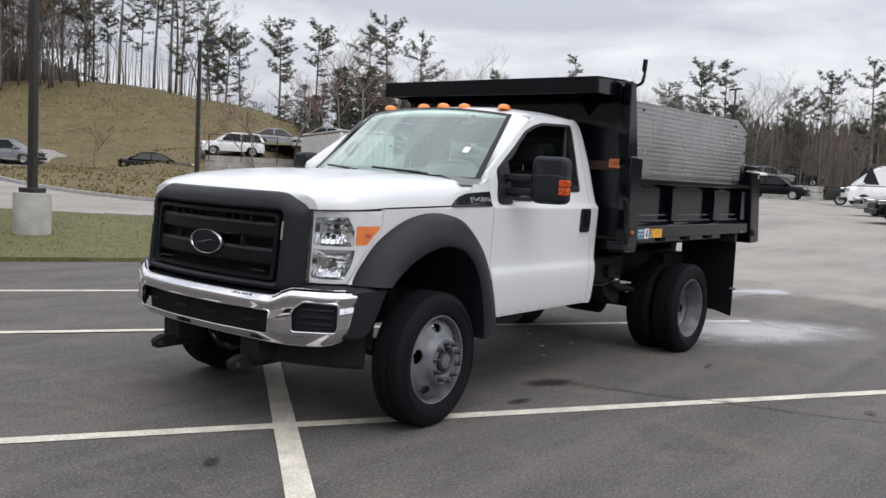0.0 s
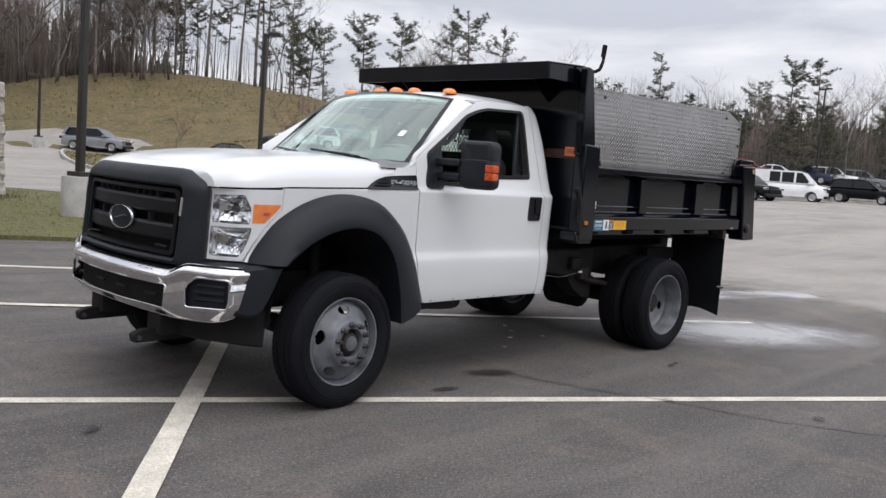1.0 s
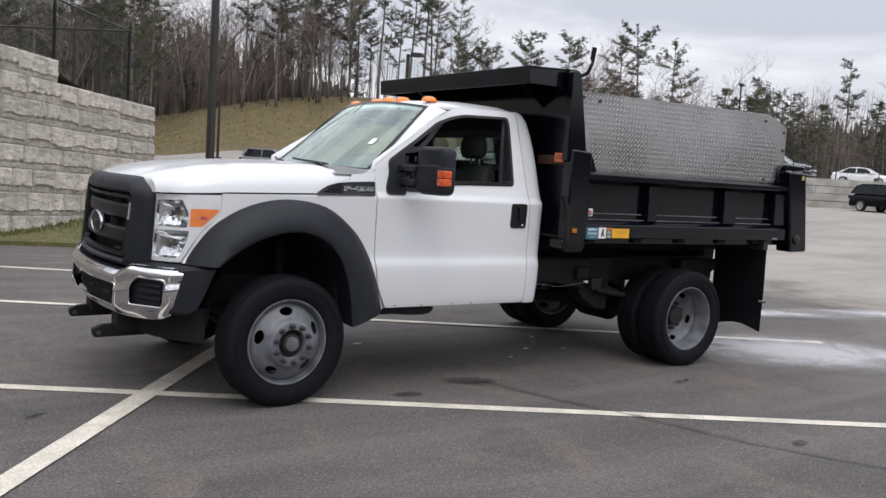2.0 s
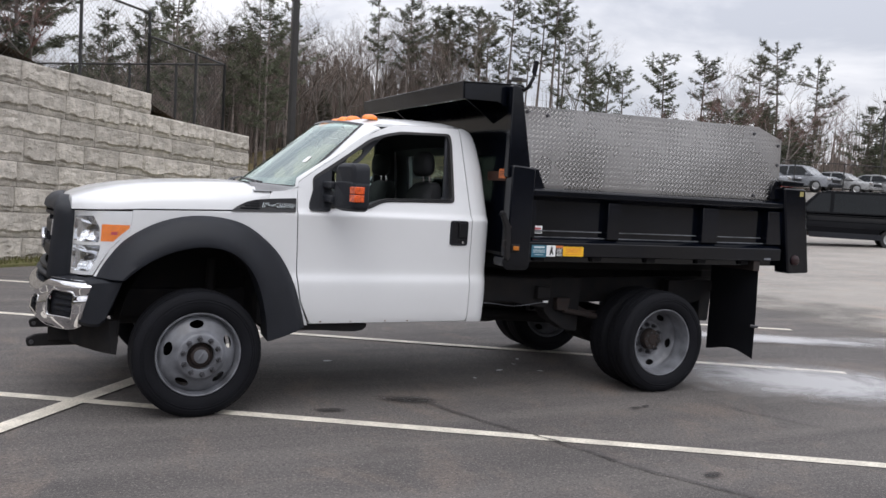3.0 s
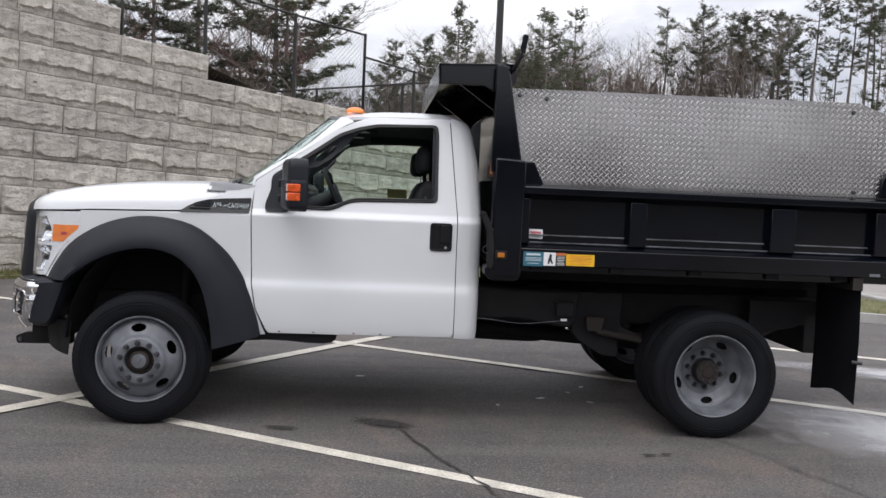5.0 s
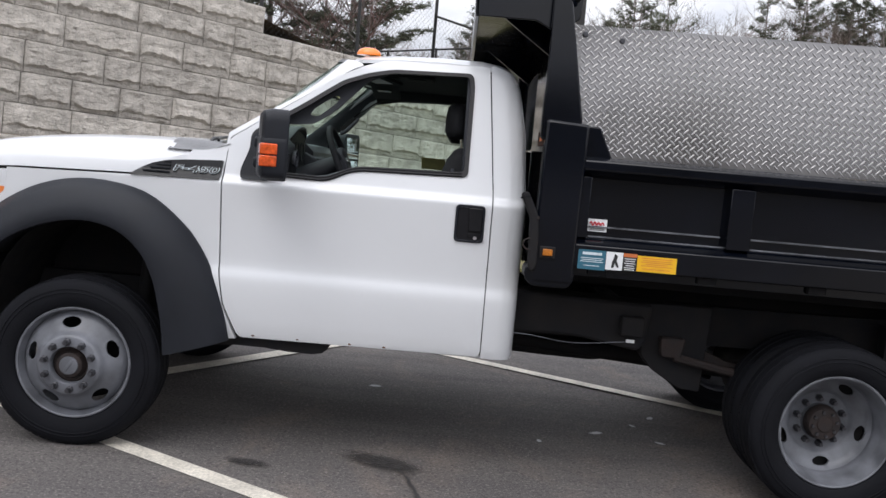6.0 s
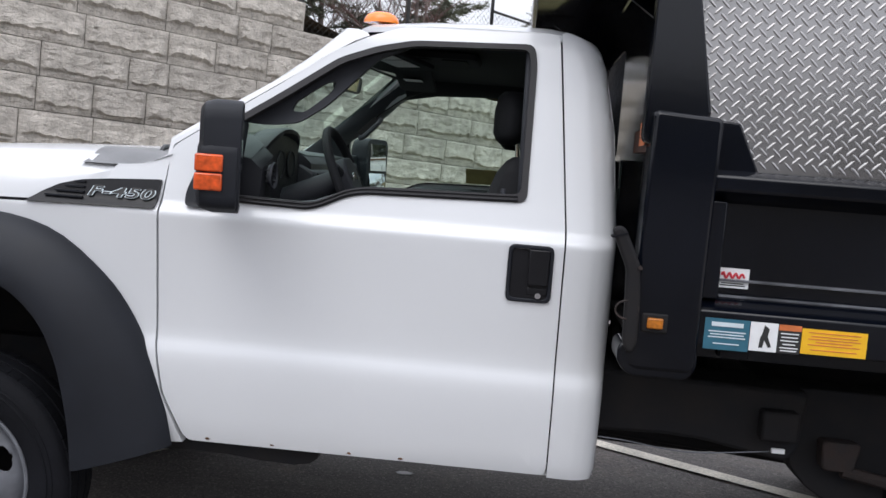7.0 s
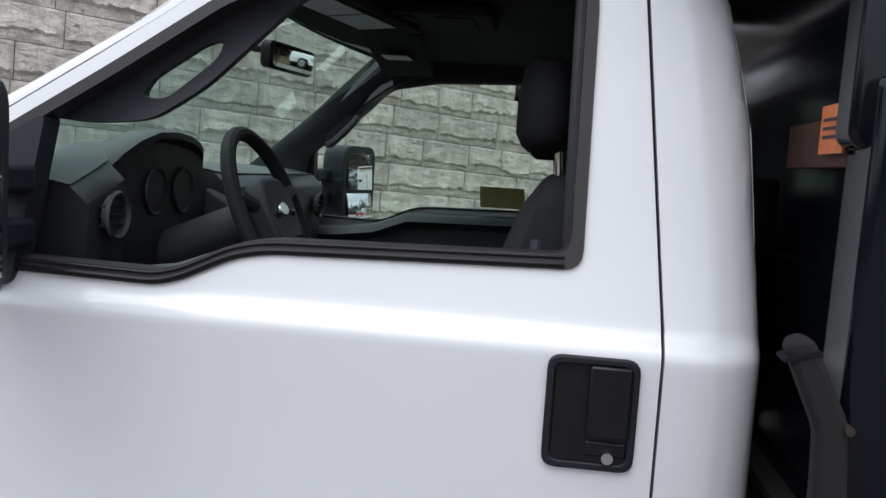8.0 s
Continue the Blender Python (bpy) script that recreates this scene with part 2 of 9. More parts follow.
def rounded(pts, r, steps=4):
    """Rounds the corners of a polygon of (a, b) points."""
    out_pts = []
    n = len(pts)
    for i in range(n):
        p, q, s = Vector(pts[i - 1]), Vector(pts[i]), Vector(pts[(i + 1) % n])
        a, b = (p - q), (s - q)
        k = min(r, a.length * 0.45, b.length * 0.45)
        a, b = q + a.normalized() * k, q + b.normalized() * k
        for j in range(steps + 1):
            t = j / steps
            out_pts.append(tuple((1 - t) ** 2 * a + 2 * t * (1 - t) * q + t * t * b))
    return out_pts


def sheet(outline, holes, place, thick, xcuts=(), zcuts=(), bm=None):
    """A skin cut from an outline of (x, z) with holes, laid on place(x, z) -> point, and given thickness along thick."""
    bm = bm or bmesh.new()
    edges = []
    for loop in (outline, *holes):
        vs = [bm.verts.new((a, 0, b)) for a, b in loop]
        edges += [bm.edges.new((vs[i], vs[(i + 1) % len(vs)])) for i in range(len(vs))]
    bmesh.ops.triangle_fill(bm, use_beauty=True, use_dissolve=False, edges=edges)
    for x in xcuts:
        bmesh.ops.bisect_plane(bm, geom=bm.verts[:] + bm.edges[:] + bm.faces[:], plane_co=(x, 0, 0), plane_no=(1, 0, 0))
    for z in zcuts:
        bmesh.ops.bisect_plane(bm, geom=bm.verts[:] + bm.edges[:] + bm.faces[:], plane_co=(0, 0, z), plane_no=(0, 0, 1))
    for v in bm.verts:
        v.co = Vector(place(v.co.x, v.co.z))
    if not any(thick):
        return bm
    r = bmesh.ops.extrude_face_region(bm, geom=bm.faces[:], use_keep_orig=True)
    for g in r["geom"]:
        if isinstance(g, bmesh.types.BMVert):
            g.co += Vector(thick)
    return bm


def span(a, b, n):
    return [a + (b - a) * i / n for i in range(n + 1)]


def lerp(table, x):
    """Reads a smooth value from a table of (x, value)."""
    if x <= table[0][0]:
        return table[0][1]
    for (a, u), (b, v) in zip(table, table[1:]):
        if x <= b:
            return u + (v - u) * (x - a) / (b - a)
    return table[-1][1]


def letters(text, size, depth, place, material, name, parent, shear=0.0, bold=0.0, xscale=1.0, spacing=1.0):
    """Raised lettering in the built-in font, as a mesh."""
    c = bpy.data.curves.new(name, 'FONT')
    c.body, c.size, c.extrude, c.shear, c.offset = text, size, depth, shear, bold
    c.space_character = spacing
    c.align_x = 'CENTER'
    c.align_y = 'CENTER'
    tmp = bpy.data.objects.new(name, c)
    scene.collection.objects.link(tmp)
    me = bpy.data.meshes.new_from_object(tmp.evaluated_get(bpy.context.evaluated_depsgraph_get()))
    bpy.data.objects.remove(tmp)
    me.transform(place @ Matrix.Diagonal((xscale, 1, 1, 1)))
    me.materials.clear()
    me.materials.append(material)
    ob = new(name, me)
    ob.parent = parent
    return ob


# ---- ground ----
E1 = Vector((math.cos(radians(-29.8)), math.sin(radians(-29.8)), 0))
E2 = Vector((-E1.y, E1.x, 0))


def smoothstep(a, b, t):
    t = min(1, max(0, (t - a) / (b - a)))
    return t * t * (3 - 2 * t)


WALL_AT, WALL_DIR = Vector((-1.48, 10.35, 0)), Vector((math.cos(radians(47.5)), math.sin(radians(47.5)), 0))
WALL_IN = Vector((-WALL_DIR.y, WALL_DIR.x, 0))


def lot(a, b, z=0.0):
    """A point by the lot's own axes, a along the bays' lines and b across them."""
    p = E1 * a + E2 * b
    return Vector((p.x, p.y, z))


def gz(x, y):
    """Height of the ground."""
    p = Vector((x, y, 0))
    a, b = p.dot(E1), p.dot(E2)
    r, az = math.hypot(x, y), math.degrees(math.atan2(y, x))
    h = -0.18 * smoothstep(2.0, 9.5, b) * smoothstep(10.0, -2.0, a)
    h += 0.20 * smoothstep(9.5, 15, b) * smoothstep(6, 2, a)
    h += 0.9 * smoothstep(28, 49, b) * (1 - smoothstep(14, 24, a))
    h += 0.60 * smoothstep(9, 26, a) + 0.25 * smoothstep(26, 48, a)
    off = r * math.sin(radians(az - 62)) if abs(az - 62) < 90 else 60.0
    h += 8.2 * math.exp(-(off / 27) ** 2) * smoothstep(62, 92, r)
    along, side = 0.62 * x + 0.78 * y, 0.78 * x - 0.62 * y
    h += 2.1 * smoothstep(56, 63, along) * math.exp(-((side + 0.7) / 9) ** 2) * (1 - 0.5 * smoothstep(63, 68, along)) * (1 - smoothstep(80, 95, along))
    h += 0.40 * math.exp(-((x - 22.9) / 2.2) ** 2 - ((y - 49.5) / 2.2) ** 2)
    h += 0.50 * math.exp(-((x - 26.6) / 3.5) ** 2 - ((y - 43.9) / 1.8) ** 2)
    h -= 0.68 * math.exp(-((x - 21.0) / 6.5) ** 2 - ((y - 53.0) / 9.5) ** 2)
    h += 0.25 * noise.noise((x * 0.12, y * 0.12, 0)) * smoothstep(38, 60, r)
    if r > 120:
        h *= 1 - 0.6 * smoothstep(120, 300, r)
    return h


def grass_mat(name, c1, c2, c3, scale=0.5):
    """Lawn with patches, worn earth and blades' grain."""
    m = mat(name, c1, 0.9, vary=0.3, scale=scale, dark=c2, bump=0.9, bscale=45, spec=0.2, fine=0.35)
    nt = m.node_tree
    b = nt.nodes["Principled BSDF"]
    src = b.inputs["Base Color"].links[0].from_socket
    tc = nt.nodes.new("ShaderNodeTexCoord")
    n = nt.nodes.new("ShaderNodeTexNoise")
    n.inputs["Scale"].default_value = scale * 4.0
    n.inputs["Detail"].default_value = 9.0
    n.inputs["Roughness"].default_value = 0.7
    nt.links.new(tc.outputs["Object"], n.inputs["Vector"])
    r = nt.nodes.new("ShaderNodeMapRange")
    r.inputs["From Min"].default_value = 0.48
    r.inputs["From Max"].default_value = 0.68
    nt.links.new(n.outputs["Fac"], r.inputs["Value"])
    mx = nt.nodes.new("ShaderNodeMix")
    mx.data_type = 'RGBA'
    mx.inputs[7].default_value = (*c3, 1)
    nt.links.new(r.outputs["Result"], mx.inputs["Factor"])
    nt.links.new(src, mx.inputs[6])
    speck = nt.nodes.new("ShaderNodeTexNoise")
    speck.inputs["Scale"].default_value = scale * 11.0
    speck.inputs["Detail"].default_value = 5.0
    speck.inputs["Roughness"].default_value = 0.75
    nt.links.new(tc.outputs["Object"], speck.inputs["Vector"])
    r2 = nt.nodes.new("ShaderNodeMapRange")
    r2.inputs["From Min"].default_value = 0.50
    r2.inputs["From Max"].default_value = 0.64
    r2.inputs["To Max"].default_value = 0.75
    nt.links.new(speck.outputs["Fac"], r2.inputs["Value"])
    mx2 = nt.nodes.new("ShaderNodeMix")
    mx2.data_type = 'RGBA'
    mx2.inputs[7].default_value = (c2[0] * 0.75, c2[1] * 0.75, c2[2] * 0.75, 1)
    nt.links.new(r2.outputs["Result"], mx2.inputs["Factor"])
    nt.links.new(mx.outputs[2], mx2.inputs[6])
    nt.links.new(mx2.outputs[2], b.inputs["Base Color"])
    return m


M["grass"] = grass_mat("spring_lawn", (0.148, 0.114, 0.057), (0.088, 0.080, 0.036), (0.205, 0.145, 0.090))
M["tussock"] = grass_mat("dry_tussock", (0.215, 0.175, 0.085), (0.150, 0.135, 0.060), (0.27, 0.205, 0.125), 2.0)
M["litter"] = grass_mat("leaf_litter", (0.10, 0.066, 0.04), (0.06, 0.045, 0.028), (0.14, 0.10, 0.06))


def asphalt_mat(name, c, patch):
    """Weathered asphalt: aggregate grain, long pale drags, brown blotches and dark drips."""
    m = mat(name, c, 0.82, vary=0.20, scale=0.45, bump=0.55, bscale=200, spec=0.3, fine=0.36, detail=10)
    nt = m.node_tree
    b = nt.nodes["Principled BSDF"]
    tc = nt.nodes.new("ShaderNodeTexCoord")

    def layer(scale, stretch, spin, lo, hi, most, colour, detail=8.0, rough=0.6):
        src = b.inputs["Base Color"].links[0].from_socket
        mp = nt.nodes.new("ShaderNodeMapping")
        mp.inputs["Rotation"].default_value = (0, 0, radians(spin))
        mp.inputs["Scale"].default_value = stretch
        n = nt.nodes.new("ShaderNodeTexNoise")
        n.inputs["Scale"].default_value = scale
        n.inputs["Detail"].default_value = detail
        n.inputs["Roughness"].default_value = rough
        n.inputs["Distortion"].default_value = 0.6
        nt.links.new(tc.outputs["Object"], mp.inputs["Vector"])
        nt.links.new(mp.outputs["Vector"], n.inputs["Vector"])
        r = nt.nodes.new("ShaderNodeMapRange")
        r.inputs["From Min"].default_value = lo
        r.inputs["From Max"].default_value = hi
        r.inputs["To Max"].default_value = most
        nt.links.new(n.outputs["Fac"], r.inputs["Value"])
        mx = nt.nodes.new("ShaderNodeMix")
        mx.data_type = 'RGBA'
        mx.inputs[7].default_value = (*colour, 1)
        nt.links.new(r.outputs["Result"], mx.inputs["Factor"])
        nt.links.new(src, mx.inputs[6])
        nt.links.new(mx.outputs[2], b.inputs["Base Color"])
    layer(1.1, (0.25, 2.2, 1), 31, 0.42, 0.72, 0.70, patch)
    layer(1.7, (1, 0.7, 1), 12, 0.52, 0.66, 0.55, tuple(v * k for v, k in zip(patch, (1.12, 0.98, 0.89))), 10, 0.7)
    layer(2.6, (0.8, 1, 1), 70, 0.55, 0.70, 0.55, tuple(v * 0.62 for v in c), 10, 0.7)
    layer(70.0, (1, 1, 1), 0, 0.55, 0.64, 0.55, tuple(v * 1.6 for v in patch), 3.0, 0.6)
    layer(55.0, (1, 1, 1), 40, 0.53, 0.63, 0.60, tuple(v * 0.40 for v in c), 3.0, 0.6)
    return m


M["asphalt"] = asphalt_mat("parking_asphalt", (0.107, 0.099, 0.097), (0.174, 0.159, 0.149))
M["pale_asphalt"] = asphalt_mat("sun_bleached_asphalt", (0.315, 0.295, 0.272), (0.35, 0.325, 0.298))
M["line"] = mat("worn_white_line_paint", (0.68, 0.635, 0.55), 0.75, vary=0.14, scale=5.0, bump=0.5, bscale=120, fine=0.24)
M["concrete"] = mat("pale_concrete", (0.42, 0.41, 0.39), 0.85, vary=0.14, scale=3.0, bump=0.4, bscale=60, fine=0.1)
M["oil"] = mat("oil_stain", (0.045, 0.042, 0.042), 0.55, vary=0.2, scale=9.0)

bm = bmesh.new()
rad = [0.0] + [2.0 * 1.085 ** k for k in range(88)]
nA = 160
ringsv = []
for r in rad:
    if r == 0:
        ringsv.append([bm.verts.new((0, 0, -0.05))])
        continue
    ringsv.append([bm.verts.new((r * math.cos(2 * math.pi * i / nA), r * math.sin(2 * math.pi * i / nA), gz(r * math.cos(2 * math.pi * i / nA), r * math.sin(2 * math.pi * i / nA)) - (0.06 if r < 40 else 0.06))) for i in range(nA)])
for a, b in zip(ringsv, ringsv[1:]):
    for i in range(nA):
        j = (i + 1) % nA
        bm.faces.new((a[0], b[i], b[j]) if len(a) == 1 else (a[i], b[i], b[j], a[j]))
part("ground", bm, M["grass"], None, "rolling spring lawn with worn tan patches", smooth=60, kind="structure", category="ground")


def smooth_line_2d(pts, n=5):
    """A Catmull-Rom line through points of the plan."""
    res = []
    for i in range(len(pts) - 1):
        p0, p1, p2, p3 = pts[max(i - 1, 0)], pts[i], pts[i + 1], pts[min(i + 2, len(pts) - 1)]
        for j in range(n):
            t = j / n
            res.append(0.5 * (2 * p1 + (p2 - p0) * t + (2 * p0 - 5 * p1 + 4 * p2 - p3) * t * t + (3 * p1 - p0 - 3 * p2 + p3) * t ** 3))
    return res + [pts[-1]]


def pave(name, outline, material, lift, label, cut=3.0, ext=None, kind="structure", category="ground"):
    """A paved sheet that follows the ground."""
    xs, ys = [p[0] for p in outline], [p[1] for p in outline]
    n = lambda a, b: [cut * k for k in range(int(math.floor(a / cut)) + 1, int(math.ceil(b / cut)))]
    bm = sheet(outline, [], lambda x, y: (x, y, gz(x, y) + lift), (0, 0, -0.07), xcuts=n(min(xs), max(xs)), zcuts=n(min(ys), max(ys)))
    return part(name, bm, material, None, label, smooth=40, kind=kind, category=category)


def xy(pts):
    return [tuple(lot(a, b).xy) for a, b in pts]


def off_wall(s, d):
    p = WALL_AT + WALL_DIR * s - WALL_IN * d
    return (p.x, p.y)


HILL_KERB = [(12.7, 21.5), (12.7, 26.0), (12.7, 33.0), (13.4, 37.0), (15.4, 42.4), (19.2, 49.6), (24.2, 55.6), (29, 59.0)]
SOUTH_KERB = [(40, 33), (30, 24.5), (22, 21.0), (16, 19.6), (13.8, 20.0)]
VERGE = [off_wall(8.4, -0.4), (3.2, 18.6), (3.9, 18.9), (5.2, 18.0), (7.2, 15.4), (8.6, 12.8), (9.6, 9.0), (10.05, 6.4), (10.1, 5.2), (9.85, 4.58), (9.3, 4.45), (8.4, 5.35), (6.6, 6.4), (4.5, 7.95), (2.0, 9.2), (0.55, 9.75), off_wall(0.4, 0.8)]
lot_line = [off_wall(-40, 0.75), off_wall(-8, 0.75), off_wall(-1.0, 0.75)] + VERGE[::-1][:-1] + [(1.5, 22), (-2, 50), (2, 60), (14, 65), (24, 66), (29, 61.5)]
lot_line += HILL_KERB[::-1] + SOUTH_KERB[::-1] + [tuple(lot(19, 49.3).xy), tuple(lot(70, 49.3).xy), tuple(lot(70, -60).xy), tuple(lot(-60, -60).xy)]
pave("parking_lot", lot_line, M["asphalt"], 0.0, "dark grey weathered asphalt lot with painted bays", cut=2.0)
# paler drive and open lot beyond the bays
pale = [(11.6, 3.0), (10.9, 5.0), (10.9, 6.6), (10.4, 9.2), (9.4, 13.2), (7.9, 16.0), (5.7, 18.9), (4.0, 21), (1.8, 24), (-1.7, 50), (2.2, 59.8), (14, 64.8), (23.9, 65.8), (28.8, 61.3)]
pale += [(x - 0.25, y - 0.05) for x, y in HILL_KERB[::-1]] + [(x, y - 0.3) for x, y in SOUTH_KERB[::-1]] + [tuple(lot(19.4, 49.0).xy), tuple(lot(69, 49.0).xy), tuple(lot(69, -14).xy), tuple(lot(26, -9).xy), tuple(lot(10.5, -2.5).xy)]
pave("drive", pale, M["pale_asphalt"], 0.018, "pale grey drive and open lot", cut=2.0)

# the bleached surface thins out towards the bays
fade = asphalt_mat("thinning_bleached_asphalt", (0.315, 0.295, 0.272), (0.35, 0.325, 0.298))
nt = fade.node_tree
uvn = nt.nodes.new("ShaderNodeTexCoord")
axis_u = nt.nodes.new("ShaderNodeSeparateXYZ")
cloud = nt.nodes.new("ShaderNodeTexNoise")
cloud.inputs["Scale"].default_value = 0.9
cloud.inputs["Detail"].default_value = 8.0
cloud.inputs["Roughness"].default_value = 0.65
total = nt.nodes.new("ShaderNodeMath")
total.operation = 'ADD'
soft = nt.nodes.new("ShaderNodeMapRange")
soft.interpolation_type = 'SMOOTHSTEP'
soft.inputs["From Min"].default_value = 0.45
soft.inputs["From Max"].default_value = 1.40
nt.links.new(uvn.outputs["UV"], axis_u.inputs["Vector"])
nt.links.new(uvn.outputs["Object"], cloud.inputs["Vector"])
nt.links.new(axis_u.outputs["X"], total.inputs[0])
nt.links.new(cloud.outputs["Fac"], total.inputs[1])
nt.links.new(total.outputs["Value"], soft.inputs["Value"])
nt.links.new(soft.outputs["Result"], nt.nodes["Principled BSDF"].inputs["Alpha"])
outer_line = [Vector((10.9, 5.6, 0)), Vector((11.6, 3.0, 0)), lot(10.5, 0.5), lot(10.5, -2.5), lot(16, -4.9), lot(26, -9), lot(45, -11.2), lot(69, -14)]
inner_line = [Vector((8.4, 5.6, 0)), Vector((7.8, 2.6, 0)), lot(6.6, -0.5), lot(6.6, -5.0), lot(13, -9.5), lot(24, -14), lot(44, -17), lot(69, -20)]
bm = bmesh.new()
uv = bm.loops.layers.uv.new("across")
grid = []
for p, q in zip(smooth_line_2d(inner_line), smooth_line_2d(outer_line)):
    grid.append([bm.verts.new((c.x, c.y, gz(c.x, c.y) + 0.005 + 0.016 * k)) for k, c in ((k, p.lerp(q, k)) for k in span(0, 1, 6))])
for a, b in zip(grid, grid[1:]):
    for i in range(6):
        face = bm.faces.new((a[i], b[i], b[i + 1], a[i + 1]))
        for loop, k in zip(face.loops, (i, i, i + 1, i + 1)):
            loop[uv].uv = (k / 6, 0)
part("drive_margin", bm, fade, None, "bleached asphalt thinning out towards the bays", smooth=60, kind="structure", category="ground")

# painted bay lines


def stripe(a0, b0, a1, b1, w=0.105, lift=0.005):
    d = (lot(a1, b1) - lot(a0, b0))
    n = Vector((-d.y, d.x, 0)).normalized() * w / 2
    p, q = lot(a0, b0), lot(a1, b1)
    k = max(2, int(d.length / 0.3))
    bm = bmesh.new()
    rows = []
    for i in range(k + 1):
        c = p + d * i / k
        wob = 1 + 0.07 * noise.noise((c.x * 5, c.y * 5, 3))
        rows.append([(c.x + n.x * wob, c.y + n.y * wob, gz(c.x, c.y) + lift), (c.x - n.x * wob, c.y - n.y * wob, gz(c.x, c.y) + lift)])
    loft(rows, bm, loop=False)
    return part("bay_line", bm, M["line"], None, "worn white painted parking line on asphalt", smooth=0, kind="structure", category="road marking", group="painted bay lines")


for b, a1 in ((-0.745, 5.75), (2.27, 5.56), (5.14, 5.90), (-3.76, 5.6), (-6.78, 5.6), (-9.8, 5.6)):
    stripe(-6.2, b, a1, b)
head_a, head_b = Vector((-5.0, -6.28, 0)), Vector((3.55, 5.15, 0))
ha, hb = (head_a.dot(E1), head_a.dot(E2)), (head_b.dot(E1), head_b.dot(E2))
stripe(*ha, *hb, 0.135, 0.009)

# ---- retaining wall of split-face blocks ----
def stone_mat(name, c, c2, rnd):
    """Split-face concrete: grain, pits, damp streaks and a tone of its own for each block."""
    m = mat(name, c, 0.9, vary=0.2, scale=3.4, dark=c2, bump=0.9, bscale=46, island=rnd, detail=11)
    nt = m.node_tree
    b = nt.nodes["Principled BSDF"]
    geo = nt.nodes.new("ShaderNodeNewGeometry")

    def layer(stretch, scale, lo, hi, most, colour, detail=8.0):
        src = b.inputs["Base Color"].links[0].from_socket
        mp = nt.nodes.new("ShaderNodeMapping")
        mp.inputs["Scale"].default_value = stretch
        n = nt.nodes.new("ShaderNodeTexNoise")
        n.inputs["Scale"].default_value = scale
        n.inputs["Detail"].default_value = detail
        n.inputs["Roughness"].default_value = 0.68
        r = nt.nodes.new("ShaderNodeMapRange")
        r.inputs["From Min"].default_value = lo
        r.inputs["From Max"].default_value = hi
        r.inputs["To Max"].default_value = most
        mx = nt.nodes.new("ShaderNodeMix")
        mx.data_type = 'RGBA'
        mx.inputs[7].default_value = (*colour, 1)
        nt.links.new(geo.outputs["Position"], mp.inputs["Vector"])
        nt.links.new(mp.outputs["Vector"], n.inputs["Vector"])
        nt.links.new(n.outputs["Fac"], r.inputs["Value"])
        nt.links.new(r.outputs["Result"], mx.inputs["Factor"])
        nt.links.new(src, mx.inputs[6])
        nt.links.new(mx.outputs[2], b.inputs["Base Color"])
    # hewn facets and pits under the grain
    chips = nt.nodes.new("ShaderNodeMapping")
    chips.inputs["Scale"].default_value = (1, 1, 1.9)
    hewn = nt.nodes.new("ShaderNodeTexNoise")
    hewn.inputs["Scale"].default_value = 11.0
    hewn.inputs["Detail"].default_value = 7.0
    hewn.inputs["Roughness"].default_value = 0.62
    hewn.inputs["Distortion"].default_value = 0.8
    rough_face = nt.nodes.new("ShaderNodeBump")
    rough_face.inputs["Strength"].default_value = 0.85
    rough_face.inputs["Distance"].default_value = 0.055
    nt.links.new(geo.outputs["Position"], chips.inputs["Vector"])
    nt.links.new(chips.outputs["Vector"], hewn.inputs["Vector"])
    nt.links.new(hewn.outputs["Fac"], rough_face.inputs["Height"])
    nt.links.new(b.inputs["Normal"].links[0].from_socket, rough_face.inputs["Normal"])
    nt.links.new(rough_face.outputs["Normal"], b.inputs["Normal"])
    layer((1, 1, 0.28), 9.0, 0.50, 0.72, 0.55, tuple(v * 0.62 for v in c2))
    layer((1, 1, 1.6), 1.1, 0.54, 0.74, 0.50, tuple(v * 0.70 for v in c2))
    layer((1, 1, 0.5), 26.0, 0.53, 0.66, 0.60, tuple(v * 0.72 for v in c2), 5.0)
    layer((1, 1, 1), 38.0, 0.56, 0.68, 0.55, tuple(min(1, v * 1.22) for v in c), 4.0)
    return m


M["block"] = stone_mat("split_face_concrete_block", (0.60, 0.556, 0.498), (0.37, 0.340, 0.300), 0.13)
wall = thing("retaining_wall", "stepped retaining wall of pale split-face concrete blocks", "retaining wall", kind="structure")
CH, BASE, FALL = 0.443, -0.11, 0.042


def course(k, s):
    """Height of a course's lower joint along the wall; the courses fall slightly towards its far end."""
    return BASE + k * CH - FALL * (s + 1.5)


